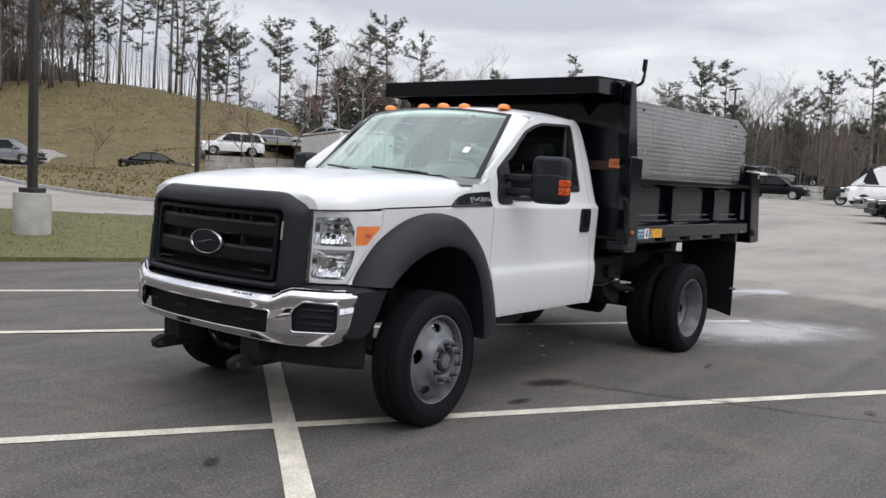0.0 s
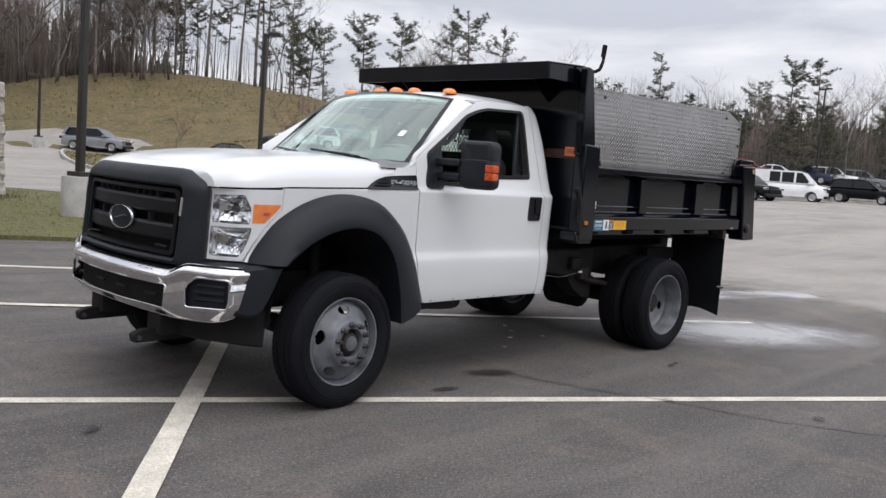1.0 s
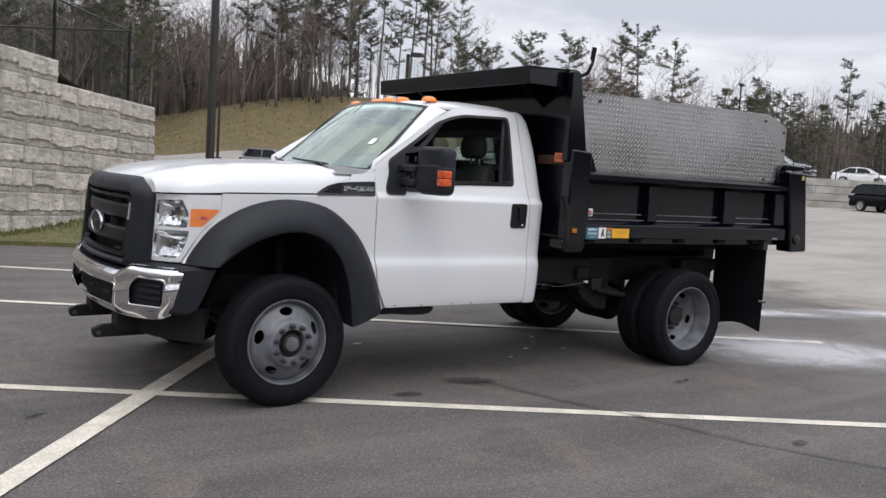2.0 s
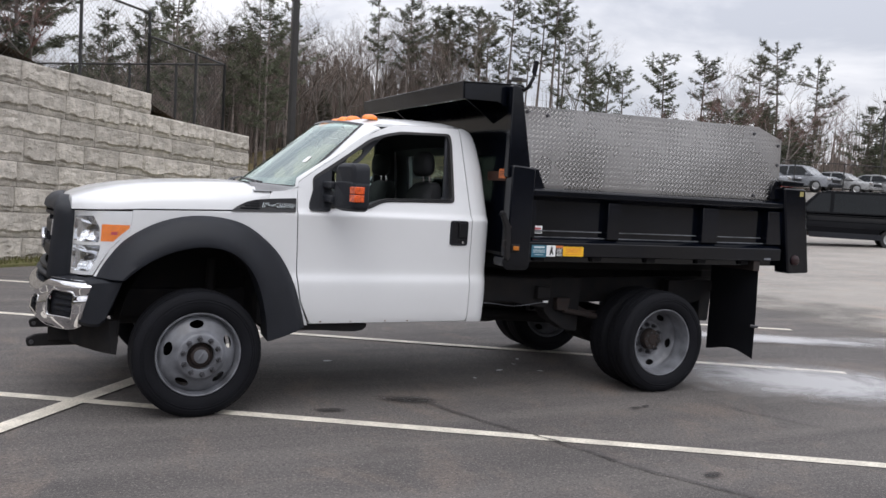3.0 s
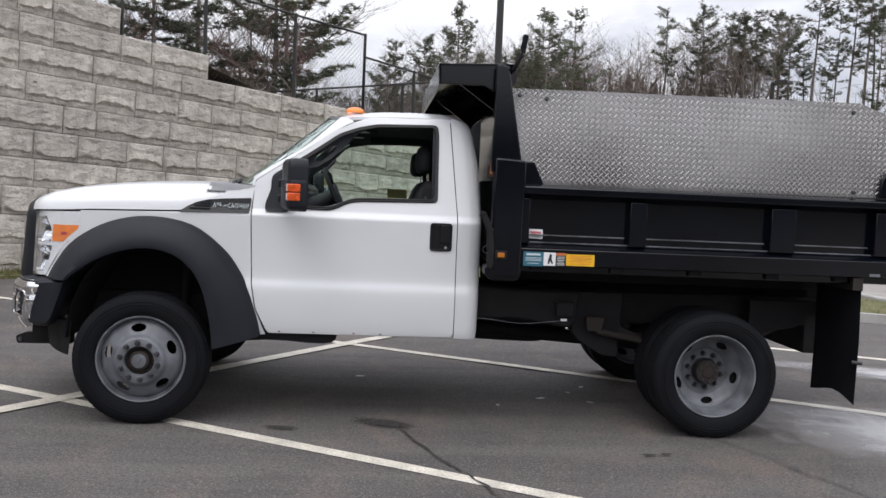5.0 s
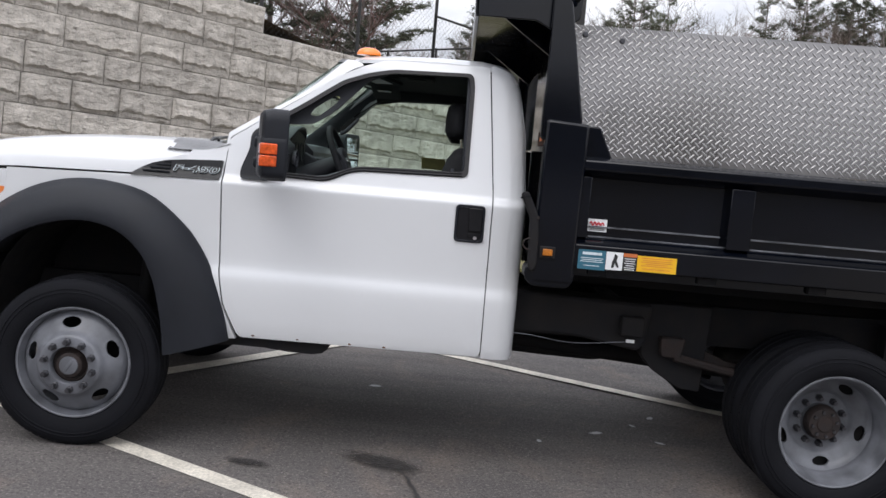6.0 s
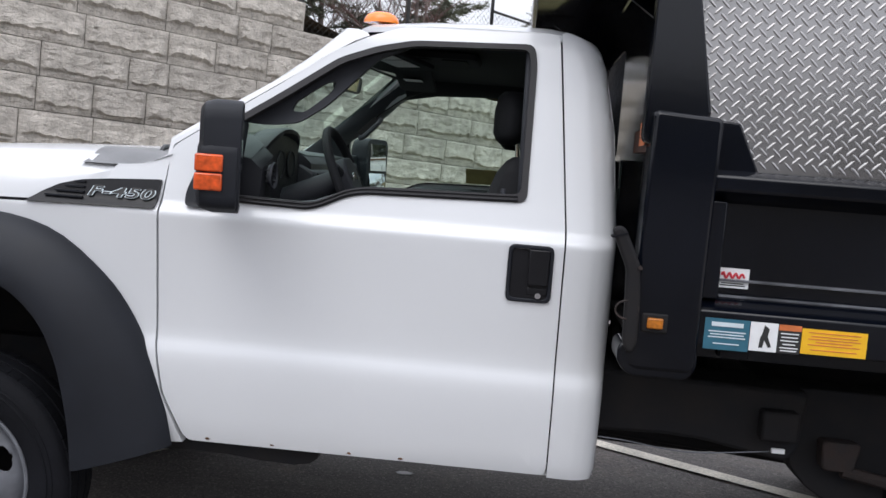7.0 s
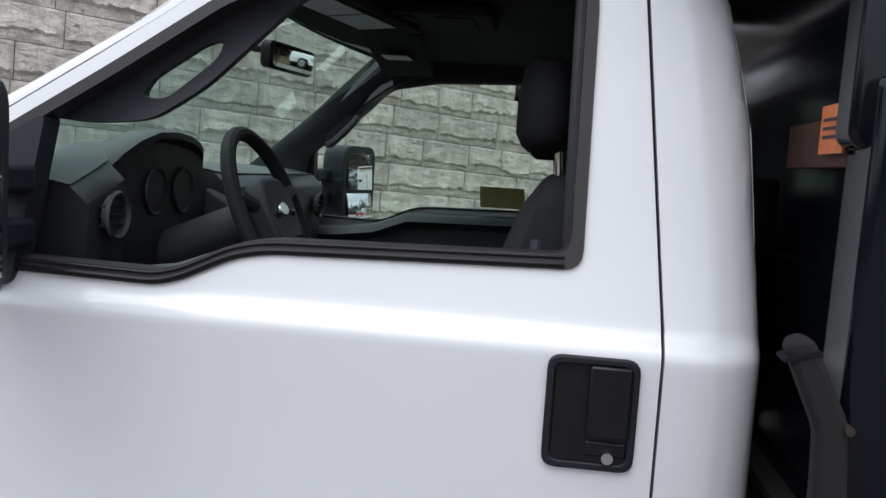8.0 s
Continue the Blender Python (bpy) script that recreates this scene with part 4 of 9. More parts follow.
def headlight_side(s):
    """Clear lens over a bright bezel with two faceted reflector bowls and an amber block."""
    px, py = [(a, b[0]) for a, b in HOOK], [(a, b[1]) for a, b in HOOK]

    def at(u, z, back=0.0):
        d = Vector((lerp(px, u + 0.03) - lerp(px, u - 0.03), lerp(py, u + 0.03) - lerp(py, u - 0.03)))
        d = d.normalized() if d.length > 1e-6 else Vector((1, 0))
        return (lerp(px, u) + back * (0.35 + 0.5 * d.y) + 0.05 * (z - 1.07), s * (lerp(py, u) - back * (0.25 + 0.5 * d.x)), z)
    shape = [(0.0, 0.872), (0.56, 0.877), (0.66, 0.960), (0.78, 1.050), (0.90, 1.115), (0.98, 1.165), (1.0, 1.275), (0.0, 1.262)]
    cuts = span(0.05, 0.95, 18)
    lamp = part("headlight", sheet([(-0.01, 0.862), (0.575, 0.866), (0.99, 1.155), (1.012, 1.282), (-0.01, 1.27)], [], lambda u, z: at(u, z, 0.115), (0.01, 0, 0), xcuts=cuts), M["frame"], truck, "clear headlight with chrome reflectors and amber turn signal")
    part("lens", sheet(rounded(shape, 0.012, 2), [], lambda u, z: at(u, z), (0.003, -s * 0.003, 0), xcuts=cuts, zcuts=span(0.9, 1.25, 6)), M["lens"], lamp, "clear plastic lens", smooth=60).visible_shadow = False
    upper = rounded([(0.085, 1.078), (0.618, 1.078), (0.618, 1.165), (0.52, 1.238), (0.085, 1.230)], 0.022, 3)
    lower = rounded([(0.080, 0.895), (0.510, 0.897), (0.610, 0.980), (0.645, 1.060), (0.080, 1.056)], 0.020, 3)
    amber = rounded([(0.640, 1.086), (0.800, 1.086), (0.880, 1.128), (0.962, 1.172), (0.966, 1.190), (0.640, 1.190)], 0.008, 2)
    part("bezel", sheet(shape, [upper, lower, amber], lambda u, z: at(u, z, 0.018), (0.004, -s * 0.004, 0), xcuts=cuts), M["housing"], lamp, "bright chrome-look bezel", smooth=40)
    part("turn_signal", sheet(amber, [], lambda u, z: at(u, z, 0.016), (0.02, -s * 0.02, 0), xcuts=cuts), M["amber"], lamp, "amber turn signal")
    part("signal_bulb", sheet([(0.77, 1.128), (0.84, 1.128), (0.84, 1.146), (0.77, 1.146)], [], lambda u, z: at(u, z, 0.012), (0.004, 0, 0)), M["red_ink"], lamp)
    for line, flutes in ((upper, 5), (lower, 9)):
        cu, cz = sum(p[0] for p in line) / len(line), sum(p[1] for p in line) / len(line)
        rings = []
        for f, depth in ((1.0, 0.018), (0.99, 0.040), (0.90, 0.066), (0.72, 0.086), (0.50, 0.098), (0.24, 0.104), (0.02, 0.105)):
            ring = []
            for k, (u, z) in enumerate(line):
                wob = 0.010 * math.sin(flutes * 2.3 * (u - cu) * 9) * (1 if z < cz else 0.35) if 0.2 < f < 0.95 else 0
                ring.append(at(cu + (u - cu) * f, cz + (z - cz) * f, depth + wob))
            rings.append(ring)
        part("reflector_bowl", loft(rings, cap=False), M["reflector"], lamp, "faceted chrome reflector", smooth=14)
        # stepped mirror facets standing in the bowl
        u0, u1 = min(p[0] for p in line), max(p[0] for p in line)
        z0, z1 = min(p[1] for p in line), max(p[1] for p in line)
        for k in range(flutes):
            ua = u0 + 0.06 + (u1 - u0 - 0.20) * k / flutes
            w = (u1 - u0 - 0.20) / flutes
            rows = [[at(ua, z, 0.088 - 0.02 * h), at(ua + 0.35 * w, z, 0.066 - 0.012 * h), at(ua + w * 0.98, z, 0.090 - 0.02 * h)] for z, h in ((z0 + 0.012, 1.6), (z0 + 0.035, 1.0), (z0 + 0.055 + 0.01 * (k % 2), 0.0))]
            part("reflector_facet", loft(rows, loop=False), M["reflector"], lamp, smooth=0)
        rows = [[at(u, z1 - 0.030 - 0.05 * (u - u0), 0.030), at(u, z1 - 0.050 - 0.05 * (u - u0), 0.082)] for u in span(u0 + 0.03, u1 - 0.10, 8)]
        part("reflector_shelf", loft(rows, loop=False), M["reflector"], lamp, smooth=30)
        c = Vector(at(cu - 0.03, cz, 0.070))
        part("bulb", lathe([(0, -0.022), (0.014, -0.018), (0.018, 0.0), (0.020, 0.030), (0.0, 0.032)], 14, m=Matrix.Translation(c) @ Matrix.Rotation(radians(-s * -40), 4, 'Z') @ Matrix.Diagonal((1, 1 if s < 0 else -1, 1, 1))), M["nut"], lamp)
    return lamp


def hood_ring(x):
    top = lerp([(-0.79, 1.335), (-0.74, 1.362), (-0.62, 1.405), (-0.45, 1.440), (-0.25, 1.466), (0.05, 1.486), (0.25, 1.492), (0.42, 1.490)], x)
    half = flank(x, 1.30) if x > -0.40 else lerp([(-0.80, 0.60), (-0.768, 0.70), (-0.735, 0.785), (-0.68, 0.862), (-0.625, 0.903), (-0.56, 0.926), (-0.49, 0.937), (-0.40, 0.941)], x + 0.004)
    low = lerp([(-0.80, 1.245), (-0.76, 1.255), (-0.735, 1.274), (-0.45, 1.287), (-0.40, 1.293), (0.2, 1.310), (0.30, 1.345), (0.42, 1.384), (0.455, 1.398)], x)
    half -= 0.012 if x < 0.2 else lerp([(0.2, 0.012), (0.30, 0.030), (0.455, 0.050)], x)
    prof = [(-1.0, low), (-0.995, low + 0.25 * (top - low)), (-0.965, low + 0.55 * (top - low)), (-0.90, low + 0.78 * (top - low)), (-0.80, low + 0.90 * (top - low)), (-0.66, low + 0.955 * (top - low)),
            (-0.60, low + 0.985 * (top - low)), (-0.52, top - 0.004), (-0.3, top + 0.004), (0, top + 0.008)]
    prof += [(-a, z) for a, z in prof[-2::-1]]
    # past the hood's rear edge only the low skirt runs on beside the cowl
    return [(x, a * half, z if x < 0.362 else min(z, 1.437 + 0.03 * (x - 0.362))) for a, z in prof]


rings = [hood_ring(x) for x in (-0.80, -0.77, -0.74, -0.70, -0.66, -0.6, -0.52, -0.45, -0.35, -0.2, 0.0, 0.2, 0.26, 0.32, 0.36, 0.364, 0.41, 0.448)]
bm = loft(rings, loop=False)
r = bmesh.ops.extrude_face_region(bm, geom=bm.faces[:], use_keep_orig=True)
for g in r["geom"]:
    if isinstance(g, bmesh.types.BMVert):
        g.co = Vector((g.co.x + 0.006, g.co.y * 0.968, g.co.z - 0.012 * smoothstep(1.29, 1.36, g.co.z)))
for v in bm.verts:
    v.co.x = max(v.co.x, -0.742 - 0.045 * max(0.0, 1 - (v.co.y / 0.7) ** 2))
    if abs(v.co.y) > 0.67 and v.co.x < -0.60:
        v.co.z = max(v.co.z, 1.272)
hood = part("hood", bm, M["white"], truck, "white painted hood", smooth=30)
for s in (-1, 1):
    rows = [[(x, s * (abs(hood_ring(x)[0][1]) - 0.012), hood_ring(x)[0][2] + dz) for dz in (-0.05, 0.03)] for x in span(-0.60, 0.40, 20)]
    # black strip behind the edge gap, drawn for the shade in it
    part("hood_seal", loft(rows, loop=False), M["frame"], hood, "dark strip standing in for the shaded gap below the hood's edge")
for s in (-1, 1):
    fender_side(s)
    headlight_side(s)
    door_side(s)
    mirror_side(s)

# ---- cowl, windscreen, pillars, roof ----


def screen(u, v):
    """A point on the windscreen, u across from -1 to 1, v from the cowl up."""
    y = u * (0.815 + (0.690 - 0.815) * v)
    xe = 0.640 + (1.145 - 0.640) * v
    bow = (0.235 + (0.105 - 0.235) * v) * (1 - abs(u) ** 2.2)
    z = 1.462 + (1.938 - 1.462) * v + (0.012 + 0.032 * v) * (1 - u * u)
    return Vector((xe - bow, y, z))


bm = loft([[screen(u, v) for u in span(-1, 1, 20)] for v in span(0, 1, 8)], loop=False)
windscreen = part("windscreen", bm, M["windscreen"], truck, "green-tinted windscreen with a small white sticker", smooth=60)
windscreen.visible_shadow = False
bm = bmesh.new()
for v0, v1, u0, u1 in ((0.0, 0.035, -1, 1), (0.965, 1.0, -1, 1), (0.0, 1.0, -1, -0.955), (0.0, 1.0, 0.955, 1)):
    loft([[screen(u, v) + Vector((-0.004, 0, 0.004)) for u in span(u0, u1, 20)] for v in span(v0, v1, 8)], bm, loop=False)
part("screen_border", bm, M["trim_gloss"], truck, "black ceramic border of the windscreen", smooth=60)
bm = loft([[screen(u, v) + Vector((-0.003, 0, 0.003)) for u in (-0.80, -0.745)] for v in (0.37, 0.455)], loop=False)
part("screen_sticker", bm, M["paper"], windscreen, "small white sticker", smooth=0)
# grey cowl with wipers, its ends folded down to the fenders
rows = []
for k in (0.0, 0.15, 0.35, 0.55, 0.75, 0.92, 1.0):
    row = []
    for u in (-1.0, -0.985, -0.96, -0.92, -0.87, -0.82, -0.75, -0.6, -0.4, -0.2, 0.0, 0.2, 0.4, 0.6, 0.75, 0.82, 0.87, 0.92, 0.96, 0.985, 1.0):
        y = u * 0.894
        base = screen(max(-1, min(1, y / 0.815)), 0)
        x = 0.340 + (base.x - 0.340) * k if base.x > 0.40 else 0.30 + (base.x - 0.30) * k
        zc = 1.492 + (base.z + 0.014 - 1.492) * k ** 2
        edge = lerp([(0.34, 1.440), (0.50, 1.4415), (0.543, 1.446), (0.590, 1.462), (0.634, 1.486)], x) - 0.003
        row.append((x, y, zc + (edge - zc) * smoothstep(0.70, 0.894, abs(y)) ** 1.4))
    rows.append(row)
part("cowl", loft(rows, loop=False), M["cowl"], truck, "weathered grey plastic cowl below the windscreen, lightened for the sky it reflects", smooth=60)
for u0, u1, v1 in ((-0.62, -0.05, 0.06), (0.10, 0.62, 0.075)):
    pts = [screen(u, 0.015 + (v1 - 0.015) * t) + Vector((-0.02, 0, 0.018)) for t, u in zip(span(0, 1, 6), span(u0, u1, 6))]
    wiper = part("wiper", tube(pts, 0.008, 6), M["trim_gloss"], truck, "black windscreen wiper")
    pts = [screen(u0, 0) + Vector((-0.05, 0, 0.01)), screen(u0 + 0.05, 0.0) + Vector((-0.04, 0, 0.03)), pts[3]]
    part("wiper_arm", tube(pts, 0.010, 6), M["trim_gloss"], wiper)

rows = []
for x, ze, zc in ((1.0, 1.93, 1.935), (1.06, 1.945, 1.963), (1.13, 1.950, 1.988), (1.22, 1.956, 2.004), (1.4, 1.964, 2.022), (1.6, 1.968, 2.030), (1.80, 1.966, 2.028), (1.89, 1.958, 2.016), (1.945, 1.940, 1.990), (1.975, 1.90, 1.945)):
    row = []
    for a in (-1.0, -0.985, -0.955, -0.90, -0.78, -0.5, -0.2, 0, 0.2, 0.5, 0.78, 0.90, 0.955, 0.985, 1.0):
        half = flank(1.5, 1.95) - lerp([(1.0, 0.10), (1.13, 0.055), (1.25, 0.02), (1.4, 0.004), (1.8, 0.004), (1.94, 0.03)], x)
        k = 1 - abs(a) ** 6
        shift = lerp([(1.0, 0.03), (1.2, 0.0)], x) + lerp([(1.0, 0.15), (1.06, 0.10), (1.22, 0.0)], x) * abs(a) ** 2.2
        row.append((x + shift, a * half, (ze - 0.012) + (zc - ze + 0.012) * (1 - abs(a) ** 3.2)))
    rows.append(row)
bm = loft(rows, loop=False)
r = bmesh.ops.extrude_face_region(bm, geom=bm.faces[:], use_keep_orig=True)
for g in r["geom"]:
    if isinstance(g, bmesh.types.BMVert):
        g.co += Vector((0, 0, -0.018))
roof = part("roof", bm, M["white"], truck, "white painted cab roof", smooth=32)
for s in (-1, 1):
    rows = []
    for t in [-0.06] + span(0, 1, 10) + [1.05]:
        a = screen(s, max(0.0, min(1.0, t)))
        px, pz = lerp([(q[0], q[1][0]) for q in PILLAR], t), lerp([(q[0], q[1][1]) for q in PILLAR], t)
        if t < 0:
            px, pz, a = 0.632, 1.450, a + Vector((-0.01, 0, -0.02))
        b = Vector((px, s * (flank(1.2, pz) + 0.001), pz - 0.002))
        up = 0.026 * (1 - 0.5 * max(0, t))
        mid = b + Vector((-0.56 * up, -s * 0.014, 0.83 * up))
        near_mid = mid * 0.55 + a * 0.45 + Vector((-0.004, s * 0.004, 0.006))
        rows.append([a + Vector((-0.006, 0, 0.004)), near_mid, mid, b * 0.5 + mid * 0.5 + Vector((-0.003, s * 0.003, 0.003)), b, b + Vector((0.0, -s * 0.02, 0)), a + Vector((0.010, -s * 0.002, -0.006))])
    part("windscreen_pillar", loft(rows), M["white"], truck, smooth=45)
# cab rear corners and back wall
for s in (-1, 1):
    line = [(1.9098, 0.565), (1.9052, 1.337), (1.8440, 1.955), (1.857, 1.962)] + [(lerp(BACK, z) + 0.0, z) for z in (1.93, 1.91, 1.85, 1.75, 1.65, 1.5, 1.35, 1.1, 0.9, 0.7, 0.585)] + [(2.048, 0.562)]
    part("cab_corner", sheet(line, [], on_flank(s), (0, -s * 0.03, 0), zcuts=ZC, xcuts=(1.9, 1.92, 1.94, 1.96, 1.98, 1.99, 2.0, 2.01, 2.02, 2.03, 2.04, 2.05, 2.06)), M["white"], truck, "white rear cab corner", smooth=40)
back = [(-0.84, 0.56), (0.84, 0.56), (0.84, 1.35), (0.76, 1.75), (0.70, 1.93), (0.5, 1.96), (-0.5, 1.96), (-0.70, 1.93), (-0.76, 1.75), (-0.84, 1.35)]
hole = rounded([(-0.60, 1.42), (0.60, 1.42), (0.55, 1.80), (-0.55, 1.80)], 0.06)
backwall = part("cab_back", sheet(back, [hole], lambda y, z: (lerp(BACK, z) - 0.005, y, z), (-0.03, 0, 0), zcuts=(1.0, 1.35, 1.5, 1.65, 1.8, 1.9)), M["white"], truck, "white back wall of the cab")
part("rear_window", sheet(hole, [], lambda y, z: (lerp(BACK, z) - 0.02, y, z), (-0.005, 0, 0)), M["side_glass"], backwall).visible_shadow = False
part("cab_floor", boxed(0.45, 2.0, -0.80, 0.80, 0.575, 0.61), M["frame"], truck)
for s in (-1, 1):
    part("sill", boxed(0.74, 2.03, s * 0.80, s * 0.895, 0.560, 0.575), M["white"], truck, "white sill below the door", bevel=0.004)
    part("running_board_bracket", prism([(0.60, 0.548), (1.17, 0.548), (1.165, 0.525), (1.14, 0.505), (1.09, 0.496), (0.98, 0.498), (0.86, 0.508), (0.72, 0.510), (0.60, 0.50)], s * 0.62, s * 0.86), M["frame"], truck)
part("firewall", boxed(0.40, 0.48, -0.86, 0.86, 0.56, 1.40), M["frame"], truck)
# roof clearance lamps
for y in (-0.555, -0.20, 0.0, 0.20, 0.555):
    x = 1.215 + 0.02 * abs(y)
    rows = []
    for f, dz in ((1.0, 0.0), (0.97, 0.012), (0.82, 0.026), (0.5, 0.036), (0.12, 0.039)):
        rows.append([(x + 0.062 * f * math.cos(a), y + 0.040 * f * math.sin(a), 1.996 - 0.02 * abs(y) + dz) for a in span(0, 2 * math.pi * 15 / 16, 15)])
    part("clearance_lamp", loft(rows), M["amber"], roof, "amber roof clearance lamp", smooth=60)

# ---- grille ----


def bow(y, k=0.085):
    return k * (1 - (y / 0.7) ** 2)


def gring(x, w, z0, z1, r, cut=(0.02, 0.02), tilt=0.0, k=0.085):
    """A rounded ring round the grille, its upper corners cut off."""
    cy, cz = cut
    line = [(-w, z0), (-w, (z0 + z1) / 2), (-w, z1 - cz), (-w + cy, z1), (-w * 0.4, z1), (0, z1), (w * 0.4, z1), (w - cy, z1), (w, z1 - cz), (w, (z0 + z1) / 2), (w, z0), (w * 0.5, z0), (0, z0), (-w * 0.5, z0)]
    return [(x - bow(y, k) + tilt * (z - 1.05), y, z) for y, z in rounded(line, r, 4)]


rows = [gring(-0.70, 0.722, 0.815, 1.350, 0.05, (0.17, 0.078)), gring(-0.742, 0.722, 0.812, 1.356, 0.05, (0.18, 0.080)), gring(-0.790, 0.700, 0.812, 1.345, 0.05, (0.16, 0.075), 0.06), gring(-0.828, 0.655, 0.828, 1.305, 0.04, (0.07, 0.05), 0.08),
        gring(-0.836, 0.615, 0.845, 1.268, 0.03, (0.03, 0.03), 0.09), gring(-0.826, 0.600, 0.856, 1.256, 0.03, (0.02, 0.02), 0.09), gring(-0.786, 0.590, 0.862, 1.250, 0.03, (0.02, 0.02), 0.09)]
grille = part("grille", loft(rows, cap=False), M["trim"], truck, "black plastic grille with two thick bars and a dark oval emblem", smooth=38)
part("grille_back", loft([gring(-0.745, 0.61, 0.84, 1.27, 0.03), gring(-0.735, 0.61, 0.84, 1.27, 0.03)]), M["frame"], grille)
rows = [gring(-0.790, 0.575, 0.870, 1.240, 0.03, (0.02, 0.02), 0.09), gring(-0.818, 0.570, 0.872, 1.238, 0.03, (0.02, 0.02), 0.09), gring(-0.818, 0.545, 0.890, 1.218, 0.03, (0.02, 0.02), 0.09), gring(-0.790, 0.540, 0.895, 1.212, 0.03, (0.02, 0.02), 0.09)]
part("grille_frame", loft(rows, cap=False), M["grille_black"], grille, "moulded inner frame", smooth=30)
for z0, z1 in ((1.095, 1.182), (0.948, 1.040)):
    rows = []
    for y in span(-0.545, 0.545, 14):
        x = -0.806 - bow(y) + 0.09 * ((z0 + z1) / 2 - 1.05)
        rows.append([(x + 0.05, y, z0), (x + 0.008, y, z0), (x, y, z0 + 0.012), (x + 0.003, y, z1 - 0.016), (x + 0.014, y, z1), (x + 0.05, y, z1)])
    part("grille_bar", loft(rows), M["grille_black"], grille, smooth=25)
for s in (-1, 1):
    rows = [[(-0.860 + 0.09 * (z - 1.05), s * (0.615 + 0.006 * a), z) if b else (-0.838 + 0.09 * (z - 1.05), s * (0.615 + 0.008 * a), z) for a, b in ((-1, 0), (-1, 1), (1, 1), (1, 0))] for z in span(1.098, 1.198, 8)]
    part("marker_strip", loft(rows), M["reflector"], grille, "clear vertical marker strip")
    part("grille_foot", boxed(-0.868, -0.85, s * 0.37, s * 0.50, 0.908, 0.918), M["trim_gloss"], grille, bevel=0.003)
    part("grille_slot_rib", boxed(-0.875, -0.84, s * 0.30 - 0.004, s * 0.30 + 0.004, 1.045, 1.09), M["trim"], grille)
    for y in (0.12, 0.20, 0.28, 0.36):
        part("grille_slot_rib", boxed(-0.862, -0.82, s * y - 0.004, s * y + 0.004, 1.185, 1.215), M["trim"], grille)
eturn = Matrix.Translation((-0.905, -0.01, 1.040)) @ Matrix.Rotation(radians(-90), 4, 'Z') @ Matrix.Diagonal((1.27, 1.0, 0.60, 1))
emblem = part("emblem", lathe([(0.106, 0.004), (0.109, -0.003), (0.115, -0.005), (0.120, 0.0), (0.122, 0.010), (0.118, 0.03), (0.1, 0.04)], 48, m=eturn), M["dim_chrome"], grille, "chrome-rimmed dark oval emblem")
part("emblem_face", lathe([(0, -0.003), (0.06, -0.002), (0.107, 0.003)], 48, m=eturn), M["blue_oval"], emblem)
swoosh = [(-0.9085, -0.01 - y, 1.040 + 0.010 * math.sin(y * 26)) for y in span(-0.085, 0.085, 16)]
part("emblem_mark", tube(swoosh, 0.004, 6, radii=[0.001 + 0.005 * math.sin(math.pi * k / 16) for k in range(17)]), M["nut"], emblem, "plain curved stroke")

# ---- bumper, tow hooks, air dam ----


def ease(pts, x):
    """A smooth cubic through (x, value) points."""
    if x <= pts[0][0]:
        return pts[0][1]
    for i in range(len(pts) - 1):
        (x0, v0), (x1, v1) = pts[i], pts[i + 1]
        if x <= x1:
            m0 = (v1 - pts[max(i - 1, 0)][1]) / (x1 - pts[max(i - 1, 0)][0])
            j = min(i + 2, len(pts) - 1)
            m1 = (pts[j][1] - v0) / (pts[j][0] - x0)
            h = x1 - x0
            t = (x - x0) / h
            return (2 * t ** 3 - 3 * t * t + 1) * v0 + (t ** 3 - 2 * t * t + t) * h * m0 + (3 * t * t - 2 * t ** 3) * v1 + (t ** 3 - t * t) * h * m1
    return pts[-1][1]


# plan of the bumper by the way along it from the middle
BUMP = [(0.0, 0.0, -0.985), (0.3, 0.30, -0.975), (0.501, 0.50, -0.953), (0.625, 0.62, -0.922), (0.749, 0.73, -0.868), (0.884, 0.85, -0.805), (0.985, 0.93, -0.745), (1.045, 0.970, -0.700), (1.090, 0.984, -0.660), (1.154, 0.990, -0.597)]


def bump_plan(u):
    k = 1 if u >= 0 else -1
    a = min(abs(u), 1.154)
    if a < 0.02:
        return Vector((-0.985, u, 0))
    return Vector((ease([(p[0], p[2]) for p in BUMP], a), k * ease([(p[0], p[1]) for p in BUMP], a), 0))


def bump_top(u):
    return 0.793 + 0.052 * (lambda t: t * t * (3 - 2 * t))(min(1, max(0, (abs(u) - 0.60) / 0.15)))


def bumper_at(u, z, out=0.0):
    lo, hi = ease([(0.0, 0.548), (0.5, 0.545), (0.75, 0.535), (0.95, 0.545), (1.05, 0.575), (1.154, 0.60)], abs(u)), bump_top(u)
    t = min(1.0, max(0.0, (z - lo) / (hi - lo)))
    p = bump_plan(u)
    d = (bump_plan(u + 0.01) - bump_plan(u - 0.01)).normalized()
    nrm = Vector((-d.y, d.x, 0))
    roll = 0.040 * max(0.0, (t - 0.84) / 0.16) ** 2.2 + 0.045 * max(0.0, (0.30 - t) / 0.30) ** 2.0 + 0.010 * math.exp(-((t - 0.70) / 0.10) ** 2)
    return p + nrm * (out - roll) + Vector((0, 0, z))


